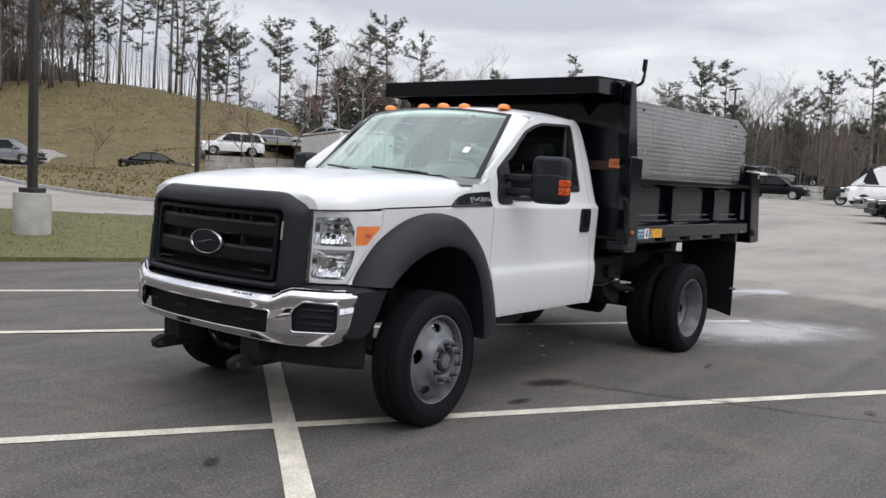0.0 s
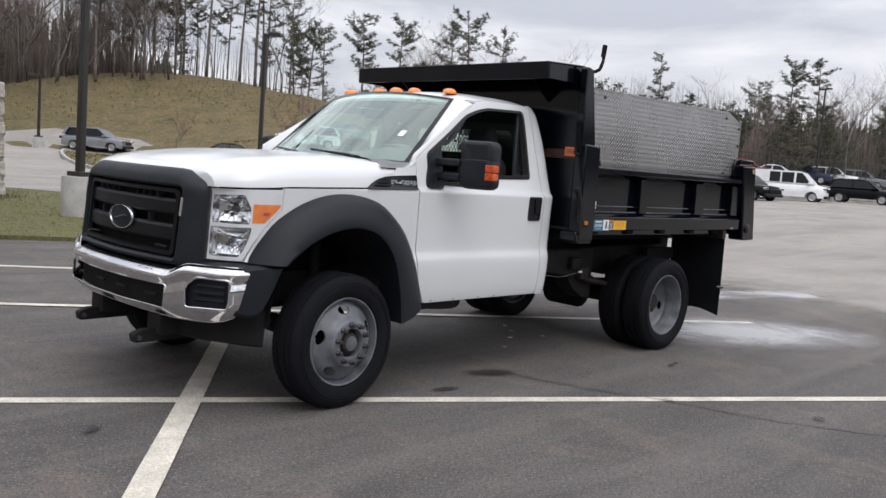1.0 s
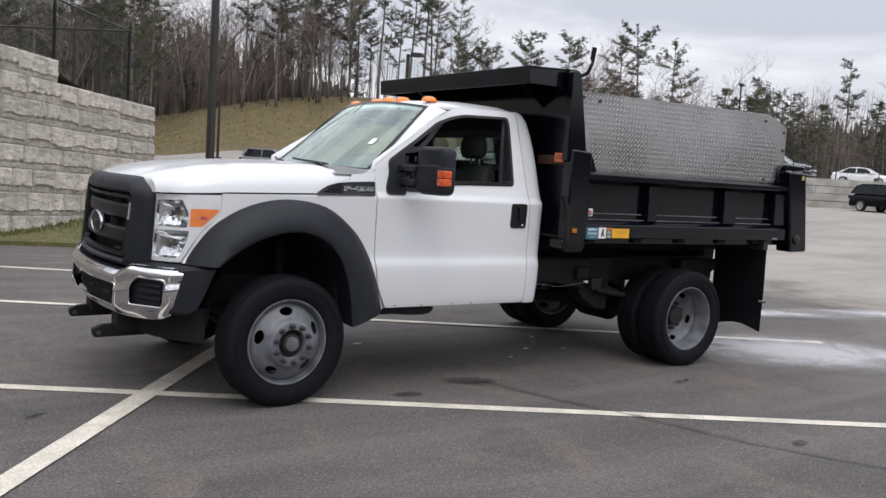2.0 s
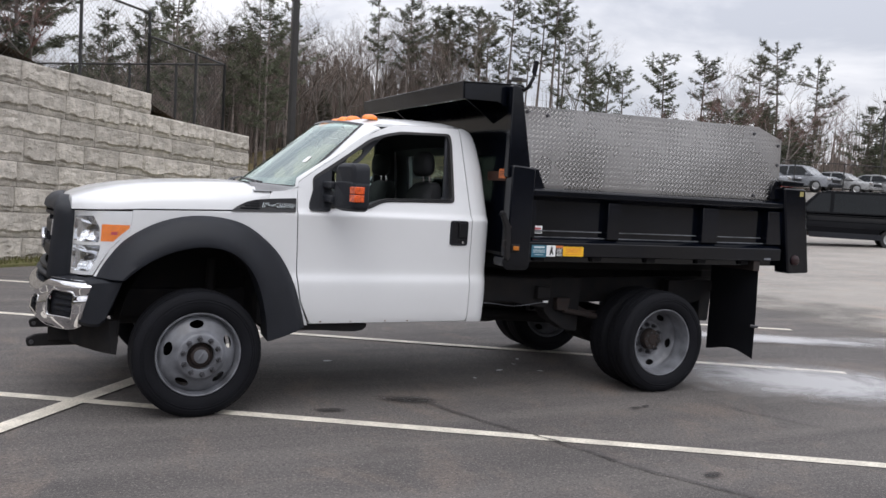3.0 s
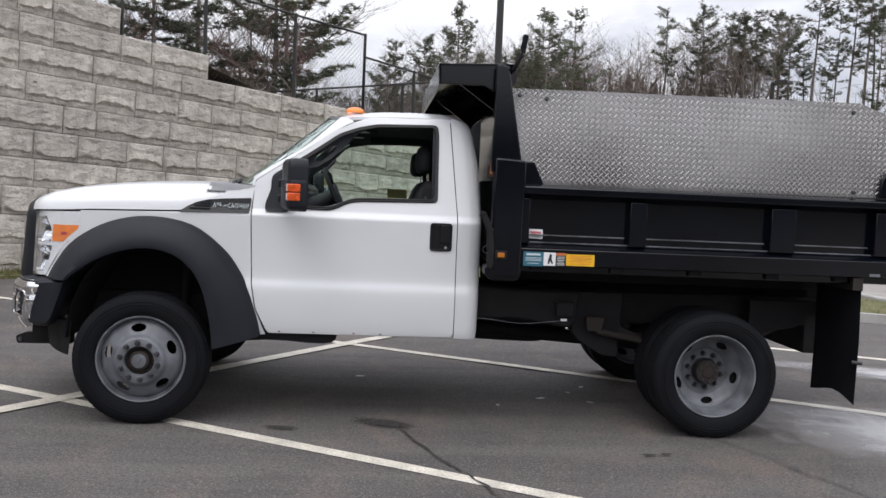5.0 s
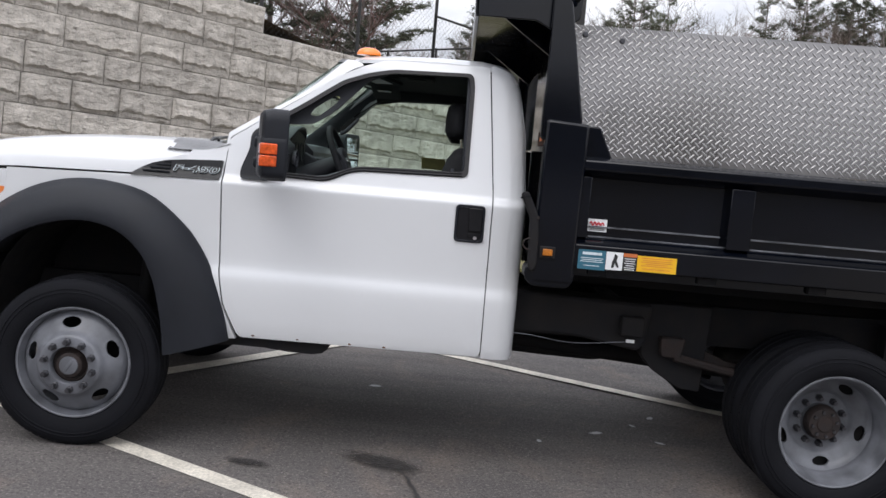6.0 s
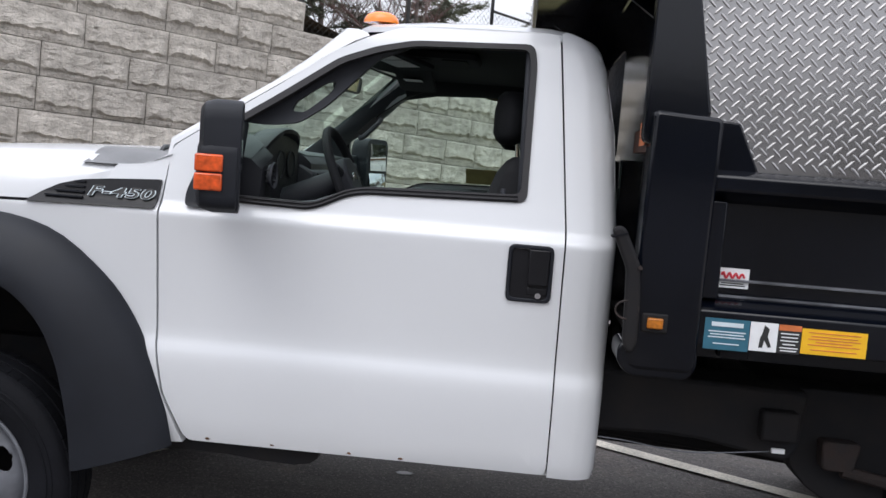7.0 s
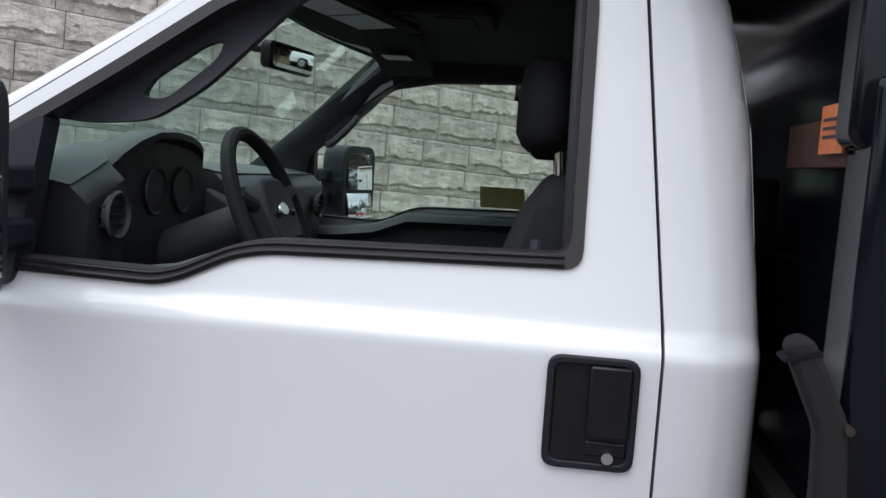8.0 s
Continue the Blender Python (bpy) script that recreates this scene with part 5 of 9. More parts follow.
def bump_sheet(outline, holes):
    """The skin, with its surface normals in step with the vertices."""
    bm = sheet(outline, holes, lambda u, z: (u, 0, z), (0, 0, 0), xcuts=[k * 0.0288 for k in range(-40, 41)], zcuts=span(0.54, 0.84, 26))
    bmesh.ops.remove_doubles(bm, verts=bm.verts, dist=0.0004)
    bm.verts.index_update()
    nrm = []
    for v in bm.verts:
        u, z = v.co.x, v.co.z
        du = bumper_at(u + 0.004, z) - bumper_at(u - 0.004, z)
        dz = bumper_at(u, z + 0.002) - bumper_at(u, z - 0.002)
        n = du.cross(dz).normalized()
        nrm.append(n if n.x < 0 else -n)
    for v in bm.verts:
        v.co = bumper_at(v.co.x, v.co.z)
    for f in bm.faces:
        f.normal_update()
        if f.normal.dot(nrm[f.verts[0].index]) < 0:
            f.normal_flip()
    me = bpy.data.meshes.new("bumper")
    bm.to_mesh(me)
    bm.free()
    me.polygons.foreach_set("use_smooth", [True] * len(me.polygons))
    me.normals_split_custom_set_from_vertices(nrm)
    return me


edge = [(1.060, 0.590), (1.075, 0.66), (1.105, 0.75), (1.132, 0.838)] + [(u, bump_top(u)) for u in span(1.05, 0.0, 30)]
low = [(u, ease([(0.0, 0.548), (0.5, 0.545), (0.75, 0.535), (0.95, 0.545), (1.05, 0.575)], u)) for u in span(0.0, 1.04, 16)]
outline = edge + [(-y, z) for y, z in edge[-2::-1]] + [(-y, z) for y, z in low[::-1]] + low[1:]
mid = rounded([(-0.612, 0.588), (-0.2, 0.588), (0.2, 0.588), (0.612, 0.588), (0.618, 0.720), (0.2, 0.716), (-0.2, 0.716), (-0.618, 0.720)], 0.025)
pocket = {s: rounded([(s * 0.750, 0.612), (s * 1.000, 0.618), (s * 1.012, 0.650), (s * 1.012, 0.778), (s * 0.815, 0.782), (s * 0.750, 0.735)], 0.024) for s in (-1, 1)}
bumper = new("bumper", bump_sheet(outline, [mid, pocket[-1], pocket[1]]))
bumper.parent = truck
bumper.data.materials.append(M["chrome"])
tagged(bumper, "chrome front bumper with black centre opening")
for line, r in ((mid, 0.006), (pocket[-1], 0.008), (pocket[1], 0.008), (outline, 0.004)):
    pts = [bumper_at(u, z, -0.002) for u, z in line]
    part("rim", tube(pts + [pts[0]], r, 8), M["chrome"], bumper, "rolled chrome edge", smooth=60)
rows = [[bumper_at(u, z, -0.05) for z in (0.57, 0.74)] for u in span(-0.64, 0.64, 16)]
part("opening_back", loft(rows, loop=False), M["frame"], bumper)
for u in (-0.46, -0.14, 0.14, 0.46):
    rows = [[bumper_at(u + a, z, o) for z, o in ((0.644, -0.045), (0.644, -0.03), (0.654, -0.03), (0.654, -0.045))] for a in (-0.05, 0.0, 0.05)]
    part("opening_slot", loft(rows), M["trim"], bumper)
rows = [[bumper_at(u, bump_top(u), 0.0) + Vector((0.008, 0, -0.002)), bumper_at(u, bump_top(u), 0.0) + Vector((0.05, 0, 0.012)), Vector((-0.80, bump_plan(u).y * 0.97, 0.835))] for u in span(-0.62, 0.62, 20)]
part("bumper_top_pad", loft(rows, loop=False), M["trim"], bumper, "ribbed black pad on top of the bumper")
for i in range(24):
    u = -0.60 + 1.2 * i / 23
    a, b = bumper_at(u, bump_top(u)) + Vector((0.012, 0, 0.002)), bumper_at(u, bump_top(u)) + Vector((0.046, 0, 0.014))
    part("pad_rib", tube([a, b], 0.003, 4), M["trim"], bumper, smooth=0)
for s in (-1, 1):
    rows = [[bumper_at(s * u, z, -0.032) for z in (0.60, 0.795)] for u in span(0.735, 1.03, 8)]
    part("fog_pocket", loft(rows, loop=False), M["trim"], bumper, "black plastic fog lamp blank")
    for z in (0.662, 0.700, 0.738):
        rows = [[bumper_at(s * u, z + dz, o) for dz, o in ((-0.012, -0.032), (-0.006, -0.018), (0.008, -0.018), (0.014, -0.032))] for u in span(0.80, 0.98, 7)]
        part("blank_rib", loft(rows), M["trim"], bumper)
    rows = []
    for x, y0, z0, z1 in ((-0.690, 0.962, 0.585, 0.838), (-0.635, 0.978, 0.572, 0.852), (-0.58, 0.995, 0.572, 0.860), (-0.545, 1.012, 0.605, 0.863), (-0.50, 1.032, 0.715, 0.865), (-0.455, 1.048, 0.835, 0.867)):
        rows.append([(x, s * (y0 - 0.02), z0), (x, s * y0, z0 + 0.02), (x, s * (y0 + 0.004), (z0 + z1) / 2), (x, s * y0, z1 - 0.02), (x, s * (y0 - 0.03), z1), (x, s * 0.74, z1), (x, s * 0.74, z0)])
    part("bumper_end", loft(rows), M["trim"], bumper, "black plastic bumper end", smooth=40)
    rows = [[(bump_plan(u).x + 0.02, s * bump_plan(u).y * 0.98, bump_top(u) - 0.002), (-0.70 if u < 0.9 else bump_plan(u).x + 0.10, s * min(bump_plan(u).y, 0.9), 0.866)] for u in span(0.66, 1.10, 10)]
    part("filler_panel", loft(rows, loop=False), M["trim"], bumper, "black filler panel below the headlight")
    rows = []
    for u in span(0.45, 1.02, 9):
        p = bump_plan(u)
        x, y = p.x + 0.20, p.y * 0.95
        rows.append([(x, s * y, 0.60), (x + 0.02, s * y, 0.40), (x + 0.05, s * y, 0.385), (x + 0.07, s * y, 0.60)])
    part("air_dam", loft(rows), M["frame"], bumper, "black plastic air dam")
    hook = prism(rounded([(-0.62, 0.36), (-0.98, 0.355), (-0.99, 0.405), (-0.93, 0.43), (-0.62, 0.44)], 0.015), s * 0.345, s * 0.40)
    hk = part("tow_hook", hook, M["frame"], truck, "dark steel tow hook plate", bevel=0.004)
    part("hook_pin", lathe([(0, 0), (0.014, 0), (0.014, 0.08), (0, 0.08)], 12, m=Matrix.Translation((-0.955, s * 0.373 - 0.04, 0.385))), M["nut"], hk)
    part("hook_plate", boxed(-0.86, -0.70, s * 0.30, s * 0.46, 0.40, 0.55), M["frame"], hk, bevel=0.006)

# ---- wheels ----


def disc(bm, rings, n, ovals, cut):
    """A turned disc with oval holes: faces inside a hole are left out and its rim is rounded."""
    grid = [[bm.verts.new((r * math.cos(2 * math.pi * i / n), y, r * math.sin(2 * math.pi * i / n))) for i in range(n)] for r, y in rings]
    hole_edges = []

    def inside(p):
        for a in ovals:
            c = Vector((cut[0] * math.cos(a), 0, cut[0] * math.sin(a)))
            d = Vector((p.x, 0, p.z)) - c
            er, et = Vector((math.cos(a), 0, math.sin(a))), Vector((-math.sin(a), 0, math.cos(a)))
            q = Vector((d.dot(er) / cut[1], d.dot(et) / cut[2]))
            if q.length < 1:
                return c, er, et, q
        return None
    for a, b in zip(grid, grid[1:]):
        for i in range(n):
            j = (i + 1) % n
            vs = (a[i], b[i], b[j], a[j])
            if not inside(sum((v.co for v in vs), Vector()) / 4):
                bm.faces.new(vs)
    bm.verts.ensure_lookup_table()
    for e in [e for e in bm.edges if len(e.link_faces) == 1]:
        hit = inside((e.verts[0].co + e.verts[1].co) / 2 * 1.0)
        rmid = math.hypot(e.verts[0].co.x, e.verts[0].co.z)
        if rings[0][0] * 1.01 < rmid < rings[-1][0] * 0.99 or rings[-1][0] * 1.01 < rmid < rings[0][0] * 0.99:
            hole_edges.append(e)
    for v in {v for e in hole_edges for v in e.verts}:
        best = min(ovals, key=lambda a: (v.co - Vector((cut[0] * math.cos(a), v.co.y, cut[0] * math.sin(a)))).length)
        er, et = Vector((math.cos(best), 0, math.sin(best))), Vector((-math.sin(best), 0, math.cos(best)))
        d = Vector((v.co.x, 0, v.co.z)) - er * cut[0]
        q = Vector((d.dot(er) / cut[1], d.dot(et) / cut[2]))
        if q.length > 1e-4:
            q.normalize()
        p = er * (cut[0] + q.x * cut[1]) + et * (q.y * cut[2])
        v.co.x, v.co.z = p.x, p.z
    ext = bmesh.ops.extrude_edge_only(bm, edges=hole_edges)
    for g in ext["geom"]:
        if isinstance(g, bmesh.types.BMVert):
            g.co.y += 0.012
    for v in [v for v in bm.verts if not v.link_faces]:
        bm.verts.remove(v)


def make_wheel(name, label, dish, at, spin, parent=truck):
    """dish: 'out' with the hub standing proud, 'in' for the deep outer dual. The outer side faces -y."""
    w = new(name)
    w.parent = parent
    w.matrix_basis = at
    tagged(w, label)
    R, half = 0.402, 0.112
    prof = [(0.262, -0.080), (0.272, -0.098), (0.290, -0.108), (0.325, -0.113), (0.358, -0.108), (0.380, -0.100), (0.392, -0.088), (R - 0.003, -0.070), (R, -0.04), (R, -0.034), (R - 0.010, -0.032), (R - 0.010, -0.026), (R, -0.024), (R, 0.0)]
    prof = prof + [(r, -y) for r, y in prof[-2::-1]]
    bm = lathe(prof, 72)
    tyre = part("tyre", bm, M["rubber"], w, "black worn road tyre", smooth=30)
    bm = bmesh.new()
    for i in range(64):
        a = 2 * math.pi * i / 64
        for sy in (-1, 1):
            m = Matrix.Rotation(a, 4, 'Y') @ Matrix.Rotation(sy * 0.35, 4, 'X')
            m = Matrix.Rotation(-a, 4, 'Y') @ Matrix.Translation((R - 0.005, sy * 0.060, 0)) @ Matrix.Rotation(sy * 0.06, 4, 'Z')
            box(bm, -0.008, 0.0046, -0.020, 0.020, -0.017, 0.017, m)
    part("tread_block", bm, M["rubber"], tyre, kind="stuff", smooth=0)
    bm = bmesh.new()
    for rr, yy in ((0.336, -0.1125), (0.352, -0.1095)):
        lathe([(rr - 0.003, yy + 0.001), (rr, yy - 0.003), (rr + 0.003, yy + 0.001)], 64, bm)
    part("sidewall_ring", bm, M["rubber"], tyre, smooth=0)
    rim = lathe([(0.262, -0.080), (0.266, -0.090), (0.261, -0.095), (0.254, -0.092), (0.248, -0.070), (0.241, -0.040), (0.236, -0.03), (0.2355, 0.0), (0.229, 0.01), (0.2285, 0.05), (0.238, 0.075), (0.262, 0.09)], 64)
    part("rim", rim, M["steel"], w, "grey painted steel wheel rim", smooth=40)
    ovals = [math.radians(90 + spin + 72 * k) for k in range(5)]
    bm = bmesh.new()
    if dish == "out":
        rings = [(r, -0.045 + 1.6 * (y + 0.045)) for r, y in [(0.240, -0.045), (0.232, -0.052), (0.222, -0.058), (0.212, -0.063), (0.202, -0.067), (0.193, -0.071), (0.184, -0.075), (0.175, -0.079), (0.167, -0.083), (0.158, -0.088), (0.150, -0.096), (0.144, -0.103), (0.138, -0.108), (0.130, -0.110), (0.090, -0.110), (0.086, -0.106), (0.086, -0.06)]]
        disc(bm, rings, 100, ovals, (0.193, 0.024, 0.044))
        face_y, nut_r = -0.149, 0.112
    else:
        rings = [(r, y + 0.055) for r, y in ((0.240, -0.035), (0.232, -0.015), (0.224, 0.000), (0.215, 0.010), (0.206, 0.017), (0.197, 0.022), (0.188, 0.026), (0.179, 0.030), (0.170, 0.034), (0.160, 0.038), (0.150, 0.046), (0.144, 0.053), (0.138, 0.056), (0.09, 0.056), (0.086, 0.052), (0.086, 0.03))]
        disc(bm, rings, 100, ovals, (0.193, 0.021, 0.040))
        face_y, nut_r = 0.111, 0.112
    part("wheel_disc", bm, M["steel"], w, "grey steel wheel disc with oval hand holes", smooth=40)
    part("wheel_back", lathe([(0.0, 0.130), (0.225, 0.130), (0.225, 0.14)], 40), M["frame"], w)
    for k in range(10):
        a = 2 * math.pi * (k + 0.5) / 10 + math.radians(spin)
        bm = lathe([(0.0, -0.040), (0.010, -0.040), (0.0125, -0.034), (0.0135, -0.014), (0.017, -0.010), (0.018, 0.0)], 6, m=Matrix.Translation((nut_r * math.cos(a), face_y, nut_r * math.sin(a))))
        part("lug_nut", bm, M["nut"], w, smooth=0)
    if dish == "out":
        hub = part("hub", lathe([(r, y - 0.036) for r, y in ((0.086, -0.070), (0.078, -0.075), (0.070, -0.074), (0.062, -0.088), (0.058, -0.104), (0.050, -0.110), (0.030, -0.112), (0.0, -0.113))], 32), M["rust"], w, "rust-flecked hub with locking dial")
        part("hub_dial", boxed(-0.008, 0.008, -0.155, -0.144, -0.032, 0.032, Matrix.Rotation(radians(25), 4, 'Y')), M["steel"], hub, bevel=0.003)
        part("hub_cap", lathe([(0.044, -0.146), (0.042, -0.152), (0.034, -0.153), (0.0, -0.1525)], 28), M["steel"], hub)
    else:
        hub = part("hub", lathe([(0.086, 0.095), (0.082, 0.07), (0.078, 0.045), (0.074, 0.038), (0.040, 0.036), (0.034, 0.03), (0.0, 0.03)], 32), M["rust"], w, "dark greasy axle hub")
        for k in range(8):
            a = 2 * math.pi * k / 8
            part("flange_bolt", lathe([(0, 0.028), (0.008, 0.028), (0.009, 0.038)], 6, m=Matrix.Translation((0.058 * math.cos(a), 0, 0.058 * math.sin(a)))), M["nut"], hub, smooth=0)
    return w


AXLE_R = 3.572
make_wheel("front_wheel", "front wheel with grey steel rim and ten lug nuts", "out", pose(0, -0.958, 0.400, 0, 8, 4), 13)
make_wheel("front_wheel", "front wheel with grey steel rim and ten lug nuts", "out", pose(0, 0.958, 0.400, 0, 20, 184), 10)
make_wheel("rear_wheel", "outer rear dual wheel with deep grey steel rim", "in", pose(AXLE_R, -0.985, 0.400, 0, -12, 0), 30)
make_wheel("rear_wheel", "inner rear dual wheel", "out", pose(AXLE_R, -0.735, 0.400, 0, 0, 180), 12)
make_wheel("rear_wheel", "inner rear dual wheel", "out", pose(AXLE_R, 0.735, 0.400, 0, 0, 0), 4)
make_wheel("rear_wheel", "outer rear dual wheel with deep grey steel rim", "in", pose(AXLE_R, 0.985, 0.400, 0, 0, 180), 20)

# ---- chassis ----
for s in (-1, 1):
    part("frame_rail", prism([(-0.75, 0.56), (0.4, 0.56), (0.9, 0.60), (4.55, 0.66), (4.55, 0.86), (0.9, 0.82), (0.3, 0.74), (-0.75, 0.74)], s * 0.39, s * 0.46), M["frame"], truck, "dark steel chassis rail")
    part("leaf_spring", prism([(2.95, 0.62), (3.2, 0.52), (3.57, 0.48), (3.95, 0.52), (4.2, 0.64), (4.2, 0.68), (3.95, 0.58), (3.57, 0.56), (3.2, 0.58), (2.95, 0.68)], s * 0.50, s * 0.58), M["rust"], truck, "rusty leaf spring")
    part("shock_absorber", tube([(0.12, s * 0.55, 0.40), (0.16, s * 0.50, 0.95)], 0.035, 12), M["frame"], truck)
bm = tube([(0, -0.82, 0.40), (0, 0.82, 0.40)], 0.05, 14)
part("front_axle", bm, M["frame"], truck)
part("steering_link", tube([(-0.16, -0.75, 0.40), (-0.2, 0.0, 0.43), (-0.16, 0.75, 0.40)], 0.022, 8), M["frame"], truck)
part("rear_axle", tube([(AXLE_R, -0.8, 0.40), (AXLE_R, -0.22, 0.40), (AXLE_R, -0.16, 0.40), (AXLE_R, 0.16, 0.40), (AXLE_R, 0.22, 0.40), (AXLE_R, 0.8, 0.40)], 0.07, 16, radii=[0.065, 0.07, 0.17, 0.17, 0.07, 0.065]), M["frame"], truck)
part("drive_shaft", tube([(1.4, 0, 0.55), (AXLE_R - 0.15, 0, 0.42)], 0.05, 12), M["frame"], truck)
part("gearbox", boxed(0.45, 1.45, -0.24, 0.24, 0.45, 0.80), M["frame"], truck, bevel=0.06)
part("engine_sump", boxed(-0.45, 0.45, -0.34, 0.34, 0.48, 1.15), M["frame"], truck, bevel=0.05)
part("radiator", boxed(-0.78, -0.70, -0.62, 0.62, 0.56, 1.28), M["frame"], truck)
part("fuel_tank", prism(rounded([(2.00, 0.665), (2.30, 0.675), (2.42, 0.668), (2.70, 0.620), (2.74, 0.66), (2.76, 0.86), (2.00, 0.88)], 0.02), -0.70, -0.47), M["frame"], truck, "black fuel tank under the bed", bevel=0.02)
part("transmission", prism(rounded([(1.95, 0.42), (2.30, 0.405), (2.62, 0.40), (2.84, 0.46), (2.86, 0.72), (1.95, 0.74)], 0.05), 0.02, 0.32), M["frame"], truck, "dark greasy gearbox under the chassis", bevel=0.02)
part("exhaust_pipe", tube([(1.2, 0.40, 0.64), (2.6, 0.42, 0.68), (3.1, 0.60, 0.66), (3.2, 0.9, 0.55)], 0.045, 12), M["rust"], truck)
part("cross_member", boxed(2.6, 2.72, -0.75, 0.75, 0.70, 0.80), M["frame"], truck, "greasy cross member", bevel=0.01)
part("spring_hanger", prism(rounded([(2.74, 0.590), (2.80, 0.52), (2.95, 0.43), (3.06, 0.42), (3.08, 0.86), (2.72, 0.86)], 0.02), -0.62, -0.46), M["frame"], truck, "greasy spring hanger", bevel=0.006)
part("spring_shackle", prism(rounded([(2.83, 0.60), (2.93, 0.60), (2.95, 0.70), (2.82, 0.70)], 0.02), -0.68, -0.62), M["rust"], truck, "rusty spring shackle", bevel=0.006)
part("brake_rod", tube([(2.90, -0.66, 0.60), (3.20, -0.68, 0.55)], 0.022, 8), M["rust"], truck, "rusty brake rod")
part("hose_clip", boxed(2.62, 2.66, -0.812, -0.80, 0.683, 0.697), M["paper"], truck)
part("brake_line", tube(smooth_line([(2.02, -0.84, 0.69), (2.15, -0.84, 0.685), (2.35, -0.82, 0.66), (2.55, -0.80, 0.675), (2.66, -0.80, 0.69)], 3), 0.0022, 6), M["steel"], truck)
part("hitch_plate", prism([(4.45, 0.46), (4.56, 0.46), (4.60, 0.95), (4.45, 0.95)], -0.45, 0.45), M["frame"], truck, bevel=0.01)
part("hitch_bracket", prism([(3.98, 0.60), (4.30, 0.66), (4.45, 0.76), (4.45, 0.84), (3.98, 0.84)], -0.60, -0.52), M["frame"], truck)

# ---- dump bed ----
bed = M["black_paint"]
W = 1.135
for s in (-1, 1):
    side = part("bed_side", boxed(2.12, 4.80, s * 1.030, s * 1.050, 1.02, 1.54), bed, truck, "black steel dump bed side with recessed panels", bevel=0.003)
    rail = [(s * 1.0, 1.555), (s * 1.10, 1.562), (s * W, 1.545), (s * W, 1.505), (s * 1.075, 1.470), (s * 1.03, 1.470)]
    part("top_rail", prism(rail, 2.20, 4.68, "x"), bed, side, "thick black top rail", bevel=0.006)
    low_rail = [(s * 1.03, 1.215), (s * 1.075, 1.205), (s * W, 1.168), (s * W, 1.070), (s * 1.10, 1.062), (s * 1.03, 1.062)]
    part("bottom_rail", prism(low_rail, 2.20, 4.68, "x"), bed, side, "black bottom rail", bevel=0.004)
    for x0, x1 in ((2.28, 2.33), (2.955, 3.062), (3.855, 4.015), (4.535, 4.70)):
        part("side_rib", prism([(x0, 1.20), (x1, 1.20), (x1, 1.475), (x0, 1.475)], s * 1.04, s * 1.112), bed, side, bevel=0.004)
    for x0, x1 in ((2.34, 2.94), (3.08, 3.84), (4.03, 4.52)):
        part("panel_ledge", prism([(s * 1.045, 1.256), (s * 1.060, 1.251), (s * 1.060, 1.247), (s * 1.045, 1.247)], x0, x1, "x"), M["pale_edge"], side, "thin pale ledge")
    part("rail_edge", prism([(s * 1.070, 1.2095), (s * 1.0775, 1.2075), (s * 1.0775, 1.203), (s * 1.070, 1.203)], 2.34, 4.64, "x"), M["pale_edge"], side, "thin pale strip along the bottom rail's edge")
    # front post, upright and gusset
    post = prism(rounded([(2.092, 1.0), (2.11, 0.985), (2.28, 0.985), (2.29, 1.70), (2.100, 1.712)], 0.02), s * 1.045, s * 1.150)
    fp = part("front_post", post, bed, truck, "black boxed front post of the bed", bevel=0.012)
    part("upright", prism(rounded([(2.080, 1.625), (2.12, 1.61), (2.262, 1.70), (2.160, 2.262), (2.086, 2.275)], 0.02), s * 1.050, s * 1.115), bed, fp, "sloping black upright below the cab guard", bevel=0.008)
    part("gusset", prism([(2.285, 1.555), (2.415, 1.555), (2.350, 1.695), (2.285, 1.70)], s * 1.02, s * 1.08), bed, fp, bevel=0.006)
    part("marker_bezel", boxed(2.120, 2.192, s * 1.148, s * 1.158, 1.095, 1.150), M["frame"], fp, bevel=0.006)
    part("marker_lamp", boxed(2.134, 2.178, s * 1.155, s * 1.168, 1.108, 1.138), M["dull_amber"], fp, "small amber marker lamp", bevel=0.004)
    # rear post
    rp = part("rear_post", prism(rounded([(4.650, 1.675), (4.885, 1.675), (4.990, 0.972), (4.755, 0.965)], 0.02), s * 1.0, s * 1.150), bed, truck, "black boxed rear corner post", bevel=0.012)
    part("post_cap", prism([(4.64, 1.69), (4.90, 1.69), (4.895, 1.735), (4.645, 1.74)], s * 0.985, s * 1.12), bed, rp, bevel=0.01)
    part("hinge_ear", prism(rounded([(4.56, 1.57), (4.67, 1.57), (4.67, 1.735), (4.60, 1.735), (4.565, 1.68)], 0.02), s * 1.02, s * 1.09), bed, rp, bevel=0.008)
    part("side_lamp", lathe([(0.044, 0.0), (0.042, -0.012), (0.03, -0.018), (0.0, -0.02)], 24, m=Matrix.Translation((4.822, -1.150 if s < 0 else 1.15, 1.078)) @ Matrix.Diagonal((1, -s, 1, 1))), M["red_lens"], rp, "round red side lamp")
    part("mud_flap", loft([[(4.47 + dx, s * y, 0.265 + 0.03 * math.sin(9 * y)) , (4.475 + dx, s * y, 0.64), (4.465 + dx, s * y, 1.03)] for dx in (0.0,) for y in span(0.56, 1.118, 6)], loop=False), M["rubber"], truck, "black rubber mud flap")
    part("flap_hanger", boxed(4.425, 4.475, s * 0.55, s * 1.12, 0.98, 1.062), M["rust"], truck, bevel=0.004)
    part("flap_bolt", tube([(4.455, s * 1.09, 0.52), (4.50, s * 1.13, 0.52)], 0.012, 8), M["nut"], truck)
